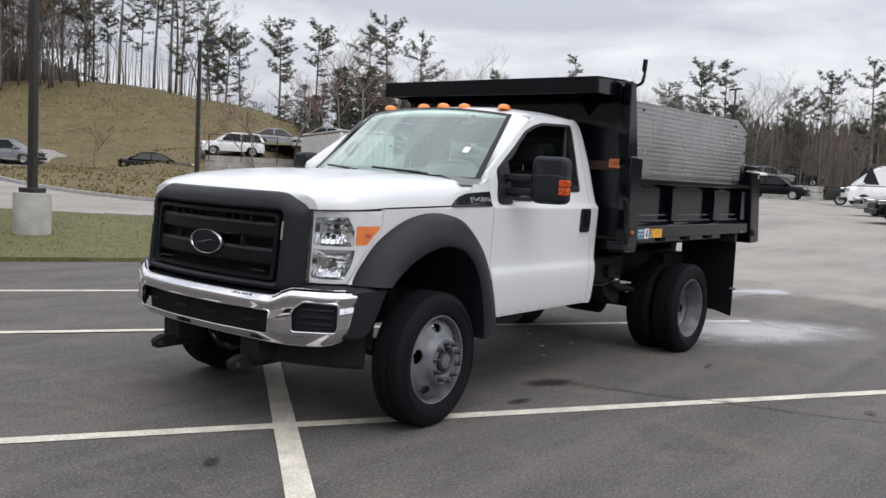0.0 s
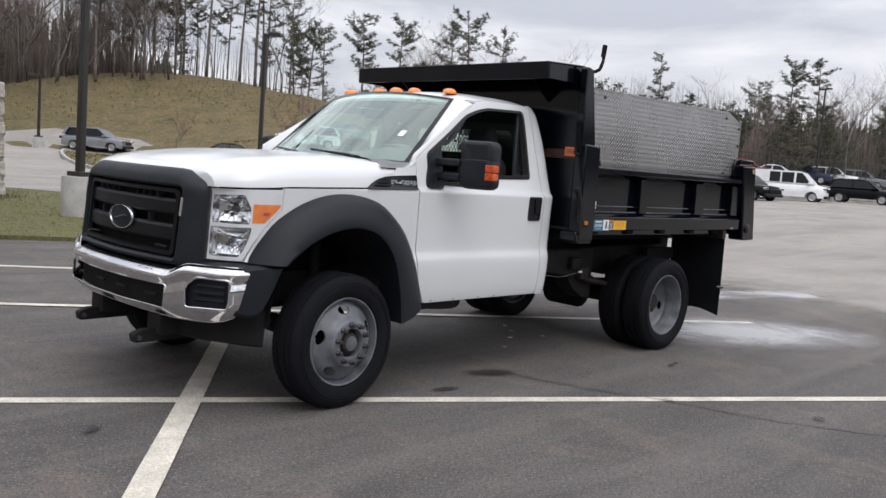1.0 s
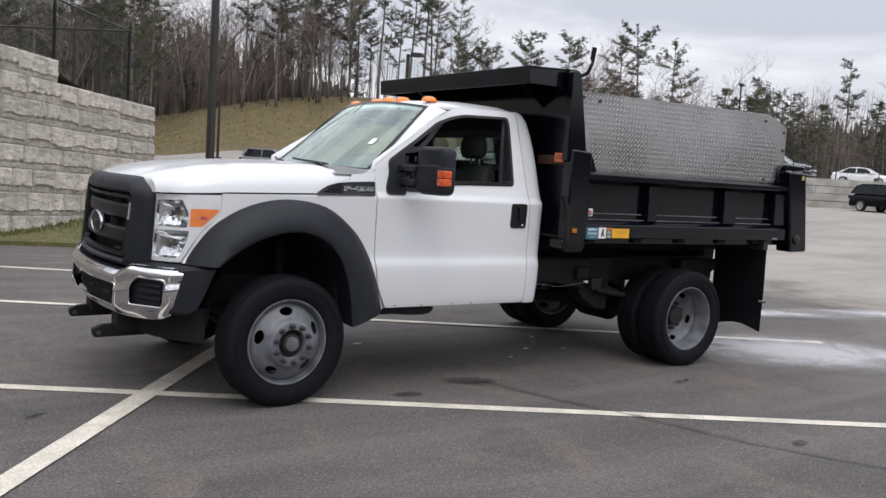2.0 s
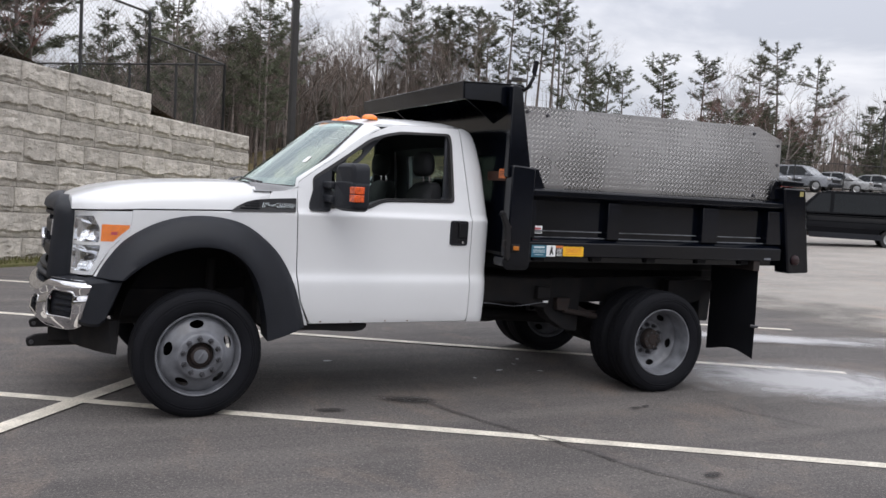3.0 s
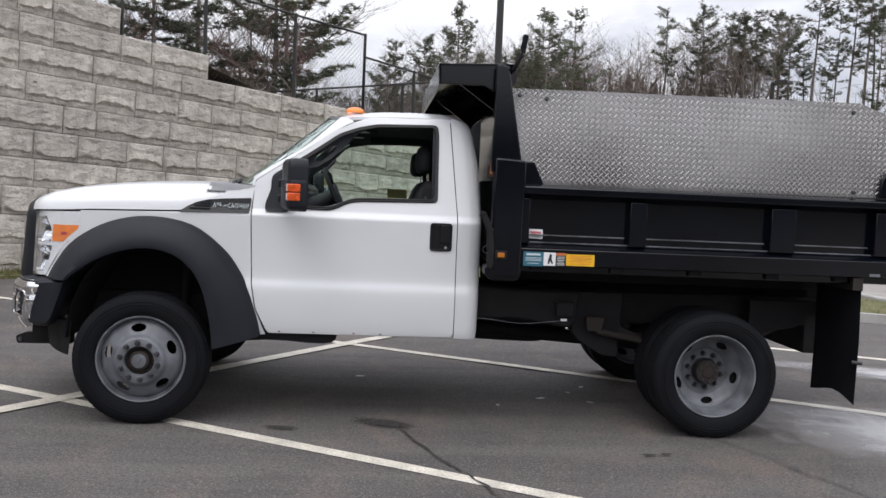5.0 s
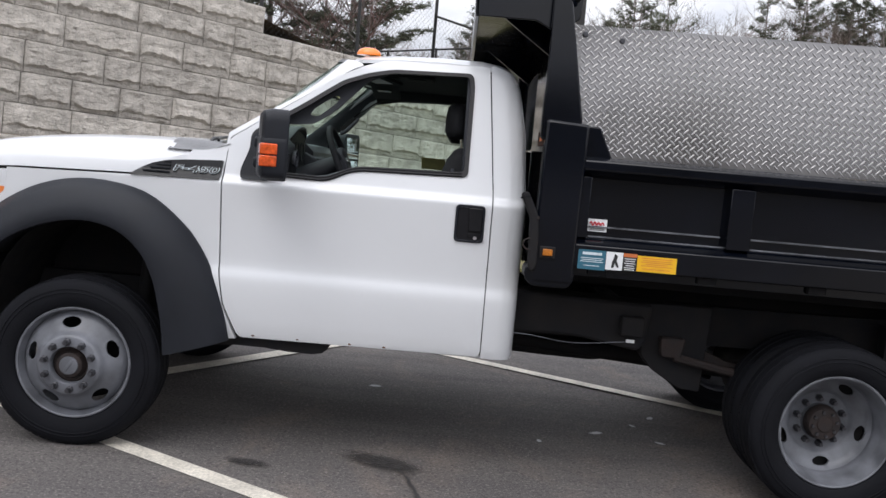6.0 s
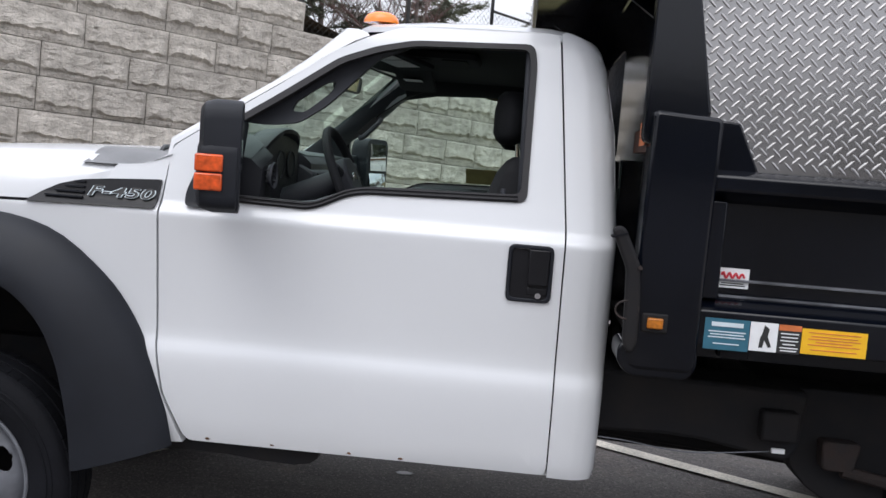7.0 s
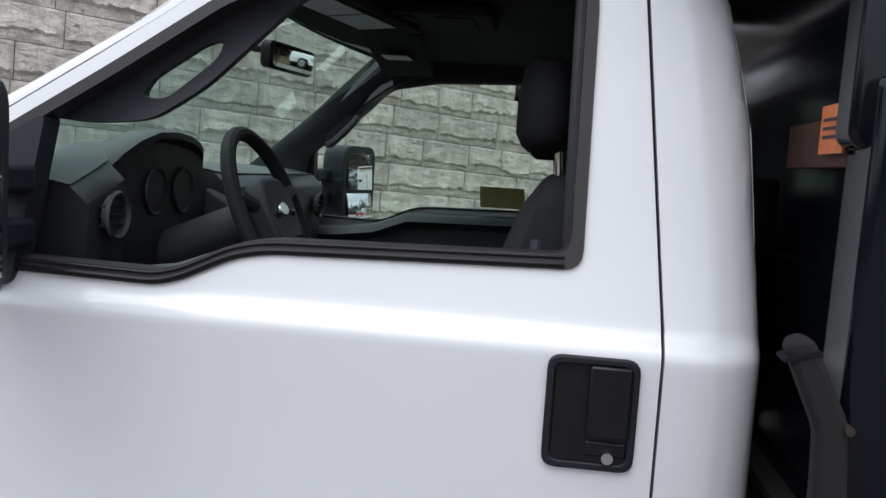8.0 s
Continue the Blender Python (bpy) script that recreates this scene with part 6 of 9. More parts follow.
    part("bed_sill", prism([(2.12, 0.92), (4.75, 0.92), (4.75, 1.06), (2.12, 1.06)], s * 0.42, s * 0.52), M["frame"], truck, "black bed sill", bevel=0.006)
    for x in (2.4, 2.9, 3.4, 3.9, 4.35):
        part("cross_sill", prism([(s * 0.45, 0.98), (s * 1.08, 1.03), (s * 1.08, 1.065), (s * 0.45, 1.065)], x - 0.04, x + 0.04, "x"), M["frame"], truck)
part("bed_floor", boxed(2.10, 4.85, -1.04, 1.04, 1.062, 1.078), M["frame"], truck)
opening = rounded([(0.10, 1.60), (0.90, 1.60), (0.88, 2.04), (0.10, 2.04)], 0.05)
bulk = part("bulkhead", sheet([(-1.04, 0.98), (1.04, 0.98), (1.04, 2.24), (-1.04, 2.24)], [opening], lambda y, z: (2.14, y, z), (0.03, 0, 0)), bed, truck, "black steel front bulkhead of the bed with a mesh window", bevel=0.003)
for y in (-0.42, 0.0, 0.42):
    part("bulkhead_rib", boxed(2.10, 2.145, y - 0.03, y + 0.03, 1.0, 1.58), bed, bulk, bevel=0.006)
bm = bmesh.new()
for k in range(-8, 24):
    for sg in (1, -1):
        y0 = 0.10 + k * 0.036 if sg > 0 else 0.90 - k * 0.036
        y1 = y0 + sg * 0.25
        pts = [(y0 + (y1 - y0) * f, 1.60 + 0.44 * f) for f in span(0, 1, 8)]
        pts = [p for p in pts if 0.10 < p[0] < 0.90]
        if len(pts) > 1:
            tube([(2.150 + 0.003 * sg, y, z) for y, z in (pts[0], pts[-1])], 0.0035, 4, bm)
part("window_mesh", bm, M["nut"], bulk, "grey expanded steel mesh", kind="stuff", smooth=0)
# cab guard
top = [(1.740, 2.255), (1.740, 2.272), (2.16, 2.292), (2.225, 2.288), (2.225, 2.27), (2.16, 2.275)]
guard = part("cab_guard", prism(top, -1.020, 1.110), bed, truck, "black steel cab guard above the roof", bevel=0.004)
part("front_lip", prism([(1.738, 2.273), (1.756, 2.273), (1.762, 2.148), (1.744, 2.148)], -1.020, 1.110), bed, guard, bevel=0.004)
for s in (-1, 1):
    part("side_lip", prism([(1.740, 2.271), (2.16, 2.291), (2.225, 2.287), (2.215, 2.17), (2.12, 2.10), (2.02, 2.150), (1.748, 2.150)], -1.020 if s < 0 else 1.110, -1.005 if s < 0 else 1.095), bed, guard, bevel=0.004)
    part("underside_brace", prism([(1.80, 2.255), (2.14, 2.27), (2.14, 2.02)], s * 0.72, s * 0.74), bed, guard, bevel=0.003)
crank = part("tarp_crank", tube(smooth_line([(2.19, -1.07, 2.245), (2.195, -1.13, 2.262), (2.21, -1.14, 2.30), (2.235, -1.135, 2.345), (2.235, -1.13, 2.37)], 3), 0.013, 8), M["frame"], truck, "black tarp crank handle on the guard")
part("crank_grip", tube([(2.235, -1.13, 2.365), (2.25, -1.128, 2.45)], 0.018, 10), M["rubber"], crank)
part("tailgate", boxed(4.78, 4.86, -1.0, 1.0, 1.02, 1.62), bed, truck, "black steel tailgate", bevel=0.01)

# tread-plate side board
plate_line = [(2.14, 1.555), (4.555, 1.570), (4.664, 1.615), (4.664, 2.065), (4.400, 2.160), (2.15, 2.140)]
PY = -1.062
plate = part("side_board", sheet(plate_line, [], lambda x, z: (x, PY, z), (0, 0.006, 0)), M["alu"], truck, "bright aluminium tread-plate side board", smooth=0)


def in_plate(x, z):
    if not (2.16 < x < 4.650 and z > 1.575):
        return False
    return z < lerp([(2.15, 2.130), (4.400, 2.150), (4.664, 2.055)], x)


bm = bmesh.new()
pitch = 0.0182
for i in range(int(2.6 / pitch) + 1):
    for j in range(int(0.62 / pitch) + 1):
        if (i + j) % 2:
            continue
        x, z = 2.15 + i * pitch, 1.565 + j * pitch
        if not in_plate(x, z):
            continue
        a = radians(45 if j % 2 else -45)
        m = Matrix.Translation((x, PY, z)) @ Matrix.Rotation(a, 4, 'Y')
        l, w = 0.0185, 0.0041
        vs = [bm.verts.new(m @ Vector(p)) for p in ((-l, 0, 0), (-l * 0.5, 0, -w), (l * 0.5, 0, -w), (l, 0, 0), (l * 0.5, 0, w), (-l * 0.5, 0, w), (-l * 0.55, -0.0019, 0), (l * 0.55, -0.0019, 0))]
        for f in ((0, 1, 6), (1, 2, 7, 6), (2, 3, 7), (3, 4, 7), (4, 5, 6, 7), (5, 0, 6)):
            bm.faces.new([vs[k] for k in f])
part("tread_lug", bm, M["alu_lug"], plate, kind="stuff", smooth=0)
part("board_fold", boxed(2.222, 2.226, PY - 0.003, PY, 1.575, 2.13), M["alu"], plate)
for x, z in ((2.405, 2.085), (4.36, 2.10), (4.625, 2.02), (4.63, 1.86), (4.40, 1.60), (2.24, 2.10)):
    part("board_bolt", lathe([(0.0, -0.012), (0.010, -0.012), (0.013, -0.006), (0.014, 0.0)], 10, m=Matrix.Translation((x, PY, z))), M["nut"], plate)

# labels on the bed
y = -W - 0.0025
def label(name, x0, x1, z0, z1, m, parent=truck, lab="", yy=None):
    yy = y if yy is None else yy
    return part(name, boxed(x0, x1, yy, yy + 0.002, z0, z1), m, parent, lab, smooth=0)


def bars(parent, x0, x1, zs, h, m, yy, frac=(1.0, 0.9, 1.0, 0.7)):
    for i, z in enumerate(zs):
        w = (x1 - x0) * frac[i % len(frac)]
        label("text_bar", (x0 + x1) / 2 - w / 2, (x0 + x1) / 2 + w / 2, z, z + h, m, parent, yy=yy)


teal = label("teal_label", 2.297, 2.420, 1.062, 1.150, M["teal"], lab="teal label with pale lettering on the bed rail")
bars(teal, 2.315, 2.402, (1.128,), 0.012, M["pale_ink"], y - 0.0015)
bars(teal, 2.308, 2.410, (1.112, 1.104, 1.096, 1.078), 0.003, M["pale_ink"], y - 0.0015)
wl = label("warning_label", 2.422, 2.497, 1.068, 1.149, M["paper"], lab="white warning label with a black pictogram")
part("pictogram", prism([(2.448, 1.078), (2.458, 1.078), (2.462, 1.10), (2.474, 1.08), (2.482, 1.082), (2.470, 1.112), (2.474, 1.132), (2.460, 1.142), (2.455, 1.118), (2.45, 1.105)], y - 0.0012, y), M["ink"], wl, smooth=0)
ol = label("text_label", 2.499, 2.560, 1.068, 1.148, M["ink"], lab="black label with orange heading")
label("heading", 2.499, 2.560, 1.132, 1.148, M["orange"], ol, yy=y - 0.0012)
bars(ol, 2.505, 2.554, (1.122, 1.112, 1.102, 1.092, 1.082, 1.074), 0.003, M["paper"], y - 0.0012)
yl = label("yellow_label", 2.562, 2.738, 1.072, 1.143, M["yellow"], lab="yellow label with fine print on the bed rail")
bars(yl, 2.58, 2.72, (1.132, 1.122, 1.114, 1.106, 1.098, 1.084), 0.0025, M["orange"], y - 0.0012)
st = label("maker_sticker", 2.335, 2.425, 1.228, 1.285, M["paper"], lab="small white sticker with a red mark on the bed side", yy=-1.0525)
part("red_mark", tube([(2.347 + 0.065 * f, -1.0540, 1.264 + 0.009 * math.sin(f * 23) * (1 - 0.4 * f)) for f in span(0, 1, 26)], 0.0035, 5), M["red_ink"], st, "red brush-like mark")
bars(st, 2.345, 2.415, (1.247, 1.240, 1.234), 0.003, M["ink"], -1.0537)
label("post_sticker", 4.822, 4.862, 1.612, 1.652, M["dull_yellow"], yy=-1.1525, lab="faded yellow sticker on the rear post")
label("rail_reflector", 4.50, 4.57, 1.075, 1.092, M["steel"], lab="small grey reflector")
label("flap_reflector", 4.405, 4.45, 0.985, 1.06, M["rust"], yy=-1.125, lab="dull red reflector above the mud flap")
od = part("warning_decal", boxed(2.090, 2.0925, -1.060, -0.960, 1.615, 1.682), M["orange"], truck, "orange warning decal on the bed front", smooth=0)
for z in (1.650, 1.662, 1.674):
    part("text_bar", boxed(2.0885, 2.090, -1.045, -0.975, z - 0.014, z - 0.010), M["ink"], od, smooth=0)

# dump latch lever beside the front post
bar = [(2.072, 1.060), (2.068, 1.178), (2.064, 1.268), (2.018, 1.368), (2.021, 1.380), (2.036, 1.387), (2.052, 1.381), (2.101, 1.282), (2.110, 1.178), (2.112, 1.060), (2.100, 1.035), (2.084, 1.035)]
lever = part("latch_lever", prism(rounded(bar, 0.012, 3), -1.168, -1.132), M["frame"], truck, "black rounded latch lever beside the bed post", bevel=0.009, segs=3)
part("lever_strap", prism(rounded([(2.016, 1.352), (2.060, 1.366), (2.058, 1.371), (2.015, 1.358)], 0.002, 2), -1.170, -1.130), M["rubber"], lever)
ringpts = [(2.075 + 0.032 * math.cos(a), -1.165, 1.155 + 0.026 * math.sin(a)) for a in span(0, 2 * math.pi, 16)]
part("lever_ring", tube(ringpts, 0.003, 6), M["rust"], lever)
part("lever_pin", tube([(2.100, -1.12, 1.275), (2.100, -1.174, 1.275)], 0.006, 8), M["rust"], lever)
part("post_foot", prism(rounded([(2.062, 1.06), (2.062, 1.0), (2.10, 0.965), (2.26, 0.965), (2.285, 1.0), (2.285, 1.06)], 0.03), -1.145, -1.0), bed, truck, bevel=0.006)
part("rust_streak_plate", boxed(2.100, 2.139, -1.05, -0.76, 1.598, 1.665), M["rust_strip"], bulk, "rusty weld seam on the bulkhead")


# ---- inside the cab ----
cabin = M["cabin"]
# one plastic in two colours: the lighter holds the windscreen's light on top
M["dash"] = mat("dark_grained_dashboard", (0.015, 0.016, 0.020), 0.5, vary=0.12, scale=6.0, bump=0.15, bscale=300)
M["top_pad"] = mat("lit_grey_dashboard_top", (0.075, 0.088, 0.088), 0.6, vary=0.12, scale=6.0, bump=0.15, bscale=300)
# dashboard: a top coloured as lit through the windscreen, over an instrument panel


def screen_z(x, y):
    """Height of the windscreen above a place in the cab."""
    v = 0.0
    while v < 1.0:
        if screen(max(-1, min(1, y / (0.815 - 0.125 * v))), v).x >= x:
            break
        v += 0.01
    return screen(max(-1, min(1, y / (0.815 - 0.125 * v))), v).z


rows = []
for y in span(-0.80, 0.80, 24):
    hump = 0.030 * math.exp(-((y + 0.40) / 0.22) ** 4)
    pad = lerp([(-0.8, 1.500), (-0.70, 1.532), (-0.62, 1.556), (-0.1, 1.520), (0.8, 1.515)], y)
    zt = lambda x, z: min(z, screen_z(x, y) - 0.03)
    x0 = screen(y / 0.815, 0).x + 0.03
    deep = 0.075 if -0.66 < y < -0.19 else 0.0
    rows.append([(x0, y, 1.42), (x0 + 0.01, y, zt(x0 + 0.01, 1.5)), (max(0.64, x0 + 0.04), y, zt(max(0.64, x0 + 0.04), 1.525)), (0.78, y, zt(0.78, pad) + hump * 0.6), (0.87 - 0.6 * deep, y, pad - 0.015 + hump), (0.905 - deep, y, pad - 0.045 + hump * 0.8), (0.908 - deep, y, 1.46), (0.90 - deep * 0.8, y, 1.30), (0.87, y, 1.12), (0.80, y, 0.98), (0.60, y, 0.98)])
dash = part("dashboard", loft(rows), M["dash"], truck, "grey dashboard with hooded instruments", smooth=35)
part("top_pad", loft([[(p[0], p[1], p[2] + 0.004) for p in row[1:5]] for row in rows], loop=False), M["top_pad"], dash, "dashboard top coloured lighter for the light through the windscreen", smooth=40)
# the hood rises from the door side to a crest and drops steeply by the centre stack
hood_rows = []
for y, z, x in ((-0.665, 1.500, 0.865), (-0.655, 1.528, 0.870), (-0.62, 1.556, 0.880), (-0.57, 1.582, 0.890), (-0.50, 1.602, 0.897), (-0.42, 1.606, 0.900), (-0.34, 1.600, 0.898), (-0.27, 1.588, 0.890), (-0.225, 1.572, 0.880), (-0.205, 1.545, 0.870), (-0.200, 1.480, 0.860)):
    hood_rows.append([(0.74, y, min(z, 1.545) - 0.02), (0.82, y, z - 0.008), (x - 0.010, y, z), (x, y, z - 0.006), (x, y * 0.99 - 0.004, z - 0.020), (x - 0.025, y * 0.98 - 0.008, z - 0.030)])
hood_part = loft([r[:4] for r in hood_rows], loop=False)
part("hood_pad", hood_part, M["top_pad"], dash, "instrument hood top coloured lighter for the light through the windscreen", smooth=50)
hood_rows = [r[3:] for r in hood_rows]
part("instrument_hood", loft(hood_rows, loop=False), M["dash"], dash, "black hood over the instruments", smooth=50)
# the face takes the dark colour, for the shade below the hood
part("instrument_face", prism([(-0.650, 1.30), (-0.21, 1.30), (-0.208, 1.53), (-0.235, 1.565), (-0.34, 1.585), (-0.42, 1.590), (-0.50, 1.586), (-0.57, 1.566), (-0.62, 1.540), (-0.650, 1.51)], 0.80, 0.872, "x"), M["dash"], dash, "instrument panel coloured dark for the shade below its hood")
for y in (-0.47, -0.33):
    part("dial", lathe([(0.052, -0.004), (0.05, -0.008), (0.045, -0.004), (0.0, -0.004)], 28, m=Matrix.Translation((0.872, y, 1.47)) @ Matrix.Rotation(radians(90), 4, 'Z')), M["dash"], dash)
for y, zv in ((-0.735, 1.435), (-0.12, 1.40), (0.14, 1.40), (0.70, 1.40)):
    vent = part("air_vent", lathe([(0.046, -0.012), (0.042, -0.018), (0.037, -0.012), (0.037, 0.0), (0, 0.0)], 24, m=Matrix.Translation((0.915, y, zv)) @ Matrix.Rotation(radians(90), 4, 'Z')), cabin, dash, "round black air vent")
    for k in range(3):
        part("vent_slat", boxed(0.91, 0.925, y - 0.034, y + 0.034, zv - 0.021 + 0.018 * k, zv - 0.017 + 0.018 * k), M["dash"], vent)
stack = part("centre_stack", prism([(0.86, 1.48), (0.93, 1.44), (0.94, 1.10), (0.98, 0.95), (0.80, 0.95), (0.80, 1.40)], -0.17, 0.17), cabin, dash, "dark centre stack with radio", bevel=0.01)
part("radio", boxed(0.935, 0.945, -0.12, 0.12, 1.27, 1.38), M["trim_gloss"], stack, bevel=0.003)
for k in range(3):
    part("knob", lathe([(0, -0.02), (0.018, -0.02), (0.02, 0.0)], 16, m=Matrix.Translation((0.955, -0.08 + 0.08 * k, 1.20)) @ Matrix.Rotation(radians(90), 4, 'Z')), M["cabin_grey"], stack)
# steering wheel
sw = Matrix.Translation((1.11, -0.395, 1.435)) @ Matrix.Rotation(radians(-24), 4, 'Y')
bm = bmesh.new()
n, k = 40, 10
ring = [[bm.verts.new(sw @ Vector((0.0165 * math.sin(2 * math.pi * j / k), (0.188 + 0.0165 * math.cos(2 * math.pi * j / k)) * math.cos(2 * math.pi * i / n), (0.188 + 0.0165 * math.cos(2 * math.pi * j / k)) * math.sin(2 * math.pi * i / n)))) for j in range(k)] for i in range(n)]
for i in range(n):
    for j in range(k):
        bm.faces.new((ring[i][j], ring[(i + 1) % n][j], ring[(i + 1) % n][(j + 1) % k], ring[i][(j + 1) % k]))
wheel = part("steering_wheel", bm, M["seat"], truck, "black four-spoke steering wheel")
bm = prism(rounded([(-0.085, -0.075), (0.085, -0.075), (0.10, 0.02), (0.06, 0.075), (-0.06, 0.075), (-0.10, 0.02)], 0.03), -0.02, 0.03, "x")
bmesh.ops.transform(bm, matrix=sw, verts=bm.verts)
part("wheel_pad", bm, cabin, wheel, bevel=0.01)
bm = lathe([(0.0, -0.033), (0.028, -0.033), (0.030, -0.028)], 24, m=sw @ Matrix.Rotation(radians(90), 4, 'Z') @ Matrix.Diagonal((1, 1, 0.5, 1)))
part("wheel_emblem", bm, M["chrome"], wheel)
for a in (15, 165, 245, 295):
    c, s_ = math.cos(radians(a)), math.sin(radians(a))
    bm = tube([sw @ Vector((0.0, 0.07 * c, 0.06 * s_)), sw @ Vector((0.005, 0.185 * c, 0.185 * s_))], 0.016, 8)
    part("spoke", bm, cabin, wheel)
for y in (-0.445, -0.345):
    part("wheel_button", boxed(1.125, 1.145, y - 0.02, y + 0.02, 1.395, 1.445), M["trim_gloss"], wheel, bevel=0.004)
part("steering_column", tube([(0.80, -0.395, 1.30), (1.09, -0.395, 1.425)], 0.05, 14), cabin, wheel)
part("shift_lever", tube([(1.0, -0.37, 1.40), (1.02, -0.26, 1.44), (1.05, -0.20, 1.46)], 0.012, 8), M["trim_gloss"], wheel)

# seats


def seat(y0, y1, label):
    rows = []
    for x, z0, z1 in ((1.18, 0.84, 0.955), (1.22, 0.80, 0.985), (1.45, 0.80, 0.975), (1.68, 0.80, 0.955), (1.74, 0.82, 0.94)):
        rows.append([(x, y0, z0), (x, y0, z1 - 0.03), (x, y0 + 0.05, z1), (x, (y0 + y1) / 2, z1 - 0.012), (x, y1 - 0.05, z1), (x, y1, z1 - 0.03), (x, y1, z0)])
    ob = part("seat", loft(rows), M["seat"], truck, label, smooth=50)
    rows = []
    for z, x, w, d in ((0.92, 1.68, 0.0, 0.13), (1.05, 1.715, 0.0, 0.14), (1.25, 1.765, 0.012, 0.14), (1.40, 1.805, 0.02, 0.13), (1.50, 1.832, 0.04, 0.11), (1.545, 1.848, 0.075, 0.08), (1.56, 1.855, 0.11, 0.05)):
        a, b, m = y0 + w, y1 - w, (y0 + y1) / 2
        rows.append([(x - d / 2, a + 0.03, z), (x - d / 2 + 0.02, m, z), (x - d / 2, b - 0.03, z), (x - d / 4, b, z), (x + d / 2, b - 0.02, z), (x + d / 2, a + 0.02, z), (x - d / 4, a, z)])
    part("backrest", loft(rows), M["seat"], ob, smooth=50)
    m = (y0 + y1) / 2
    rows = []
    for z, f in ((1.603, 0.55), (1.615, 0.8), (1.64, 1.0), (1.72, 1.0), (1.765, 0.85), (1.785, 0.55)):
        rows.append([(1.842 + 0.062 * f * math.cos(a) - 0.03, m + 0.135 * f * math.copysign(abs(math.sin(a)) ** 0.6, math.sin(a)), z) for a in span(0, 2 * math.pi * 15 / 16, 15)])
    part("headrest", loft(rows), M["seat"], ob, smooth=60)
    for y in (m - 0.06, m + 0.06):
        part("headrest_post", tube([(1.845, y, 1.53), (1.838, y, 1.62)], 0.007, 8), M["chrome"], ob)
    for o in (ob,):
        o.location.x = -0.11
    return ob


seat(-0.72, -0.22, "dark driver's seat with headrest")
seat(0.22, 0.72, "dark passenger seat with headrest")
part("centre_seat", prism(rounded([(1.18, 0.80), (1.72, 0.80), (1.80, 1.40), (1.66, 1.42), (1.60, 0.97), (1.18, 0.98)], 0.05), -0.20, 0.20), M["seat"], truck, "dark folding centre seat", bevel=0.02)
part("seat_belt", loft([[(1.80, -0.78, 1.62), (1.84, -0.775, 1.62)], [(1.77, -0.79, 1.40), (1.81, -0.79, 1.40)], [(1.66, -0.77, 1.10), (1.70, -0.77, 1.10)]], loop=False), M["belt"], truck, "grey seat belt", smooth=0)

# headliner, rear trim, inner pillars, sun visors
rows = []
for x, ze, zc in ((1.02, 1.90, 1.915), (1.15, 1.915, 1.945), (1.4, 1.915, 1.965), (1.7, 1.915, 1.965), (1.86, 1.90, 1.94), (1.915, 1.82, 1.84), (1.94, 1.50, 1.50), (1.97, 0.60, 0.60)):
    rows.append([(x + lerp([(1.02, 0.12), (1.2, 0.0)], x) * abs(a) ** 2, a * (0.735 if z_ else 0.735), ze + (zc - ze) * (1 - a * a)) for a in span(-1, 1, 10) for z_ in (1,)])
for i in (6, 7):
    rows[i] = [(p[0], p[1] / 0.735 * 0.84, p[2]) for p in rows[i]]
back_open = loft(rows[:6], loop=False)
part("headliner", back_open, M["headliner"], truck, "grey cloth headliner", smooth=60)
part("rear_trim", sheet([(-0.84, 0.60), (0.84, 0.60), (0.84, 1.35), (0.76, 1.80), (0.70, 1.90), (-0.70, 1.90), (-0.76, 1.80), (-0.84, 1.35)], [rounded([(-0.58, 1.43), (0.58, 1.43), (0.53, 1.78), (-0.53, 1.78)], 0.05)], lambda y, z: (lerp(BACK, z) - 0.045, y, z), (-0.02, 0, 0), zcuts=(1.35, 1.5, 1.65, 1.8)), M["cabin_grey"], truck, "dark trim of the cab's rear wall")
front_edge = [(0.600, 1.470), (0.648, 1.517), (0.777, 1.624), (0.894, 1.729), (1.037, 1.853), (1.090, 1.895)]
rear_edge = [(0.830, 1.400), (0.846, 1.560), (0.952, 1.649), (1.060, 1.746), (1.145, 1.822), (1.300, 1.852)]
rows = []
for (xa, za), (xb, zb) in zip(smooth_line(front_edge, 3), smooth_line(rear_edge, 3)):
    a, b = Vector((xa, 0.722, za)), Vector((xb, 0.825, zb))
    rows.append([a, a.lerp(b, 0.15) + Vector((0, -0.016, 0)), a.lerp(b, 0.5) + Vector((0, -0.026, 0)), a.lerp(b, 0.85) + Vector((0, -0.012, 0)), b, b + Vector((0, 0.03, 0)), a + Vector((0.02, 0.05, 0))])
pil = part("pillar_trim", loft(rows), M["cabin_grey"], truck, "grey inner windscreen pillar with grab handle", smooth=60)
slot = rounded([(0.918, 1.640), (1.000, 1.724), (1.026, 1.708), (0.944, 1.622)], 0.012, 3)
# flat dark sheet on the trim, painted as the shade behind the handle
part("handle_recess", sheet(slot, [], lambda x, z: (x, 0.742, z), (0, 0.012, 0)), M["frame"], pil, "dark sheet standing in for the shaded gap behind the grab handle", smooth=0)
part("grab_handle", tube(smooth_line([(0.935, 0.742, 1.612), (0.960, 0.722, 1.622), (1.022, 0.722, 1.686), (1.036, 0.742, 1.712)], 4), 0.013, 8), cabin, pil)
header = [(1.15, 1.822), (1.30, 1.850), (1.56, 1.860), (1.80, 1.858)]
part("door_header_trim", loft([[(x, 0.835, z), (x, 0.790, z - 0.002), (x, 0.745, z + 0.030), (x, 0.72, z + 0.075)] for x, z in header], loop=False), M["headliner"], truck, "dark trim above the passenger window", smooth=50)
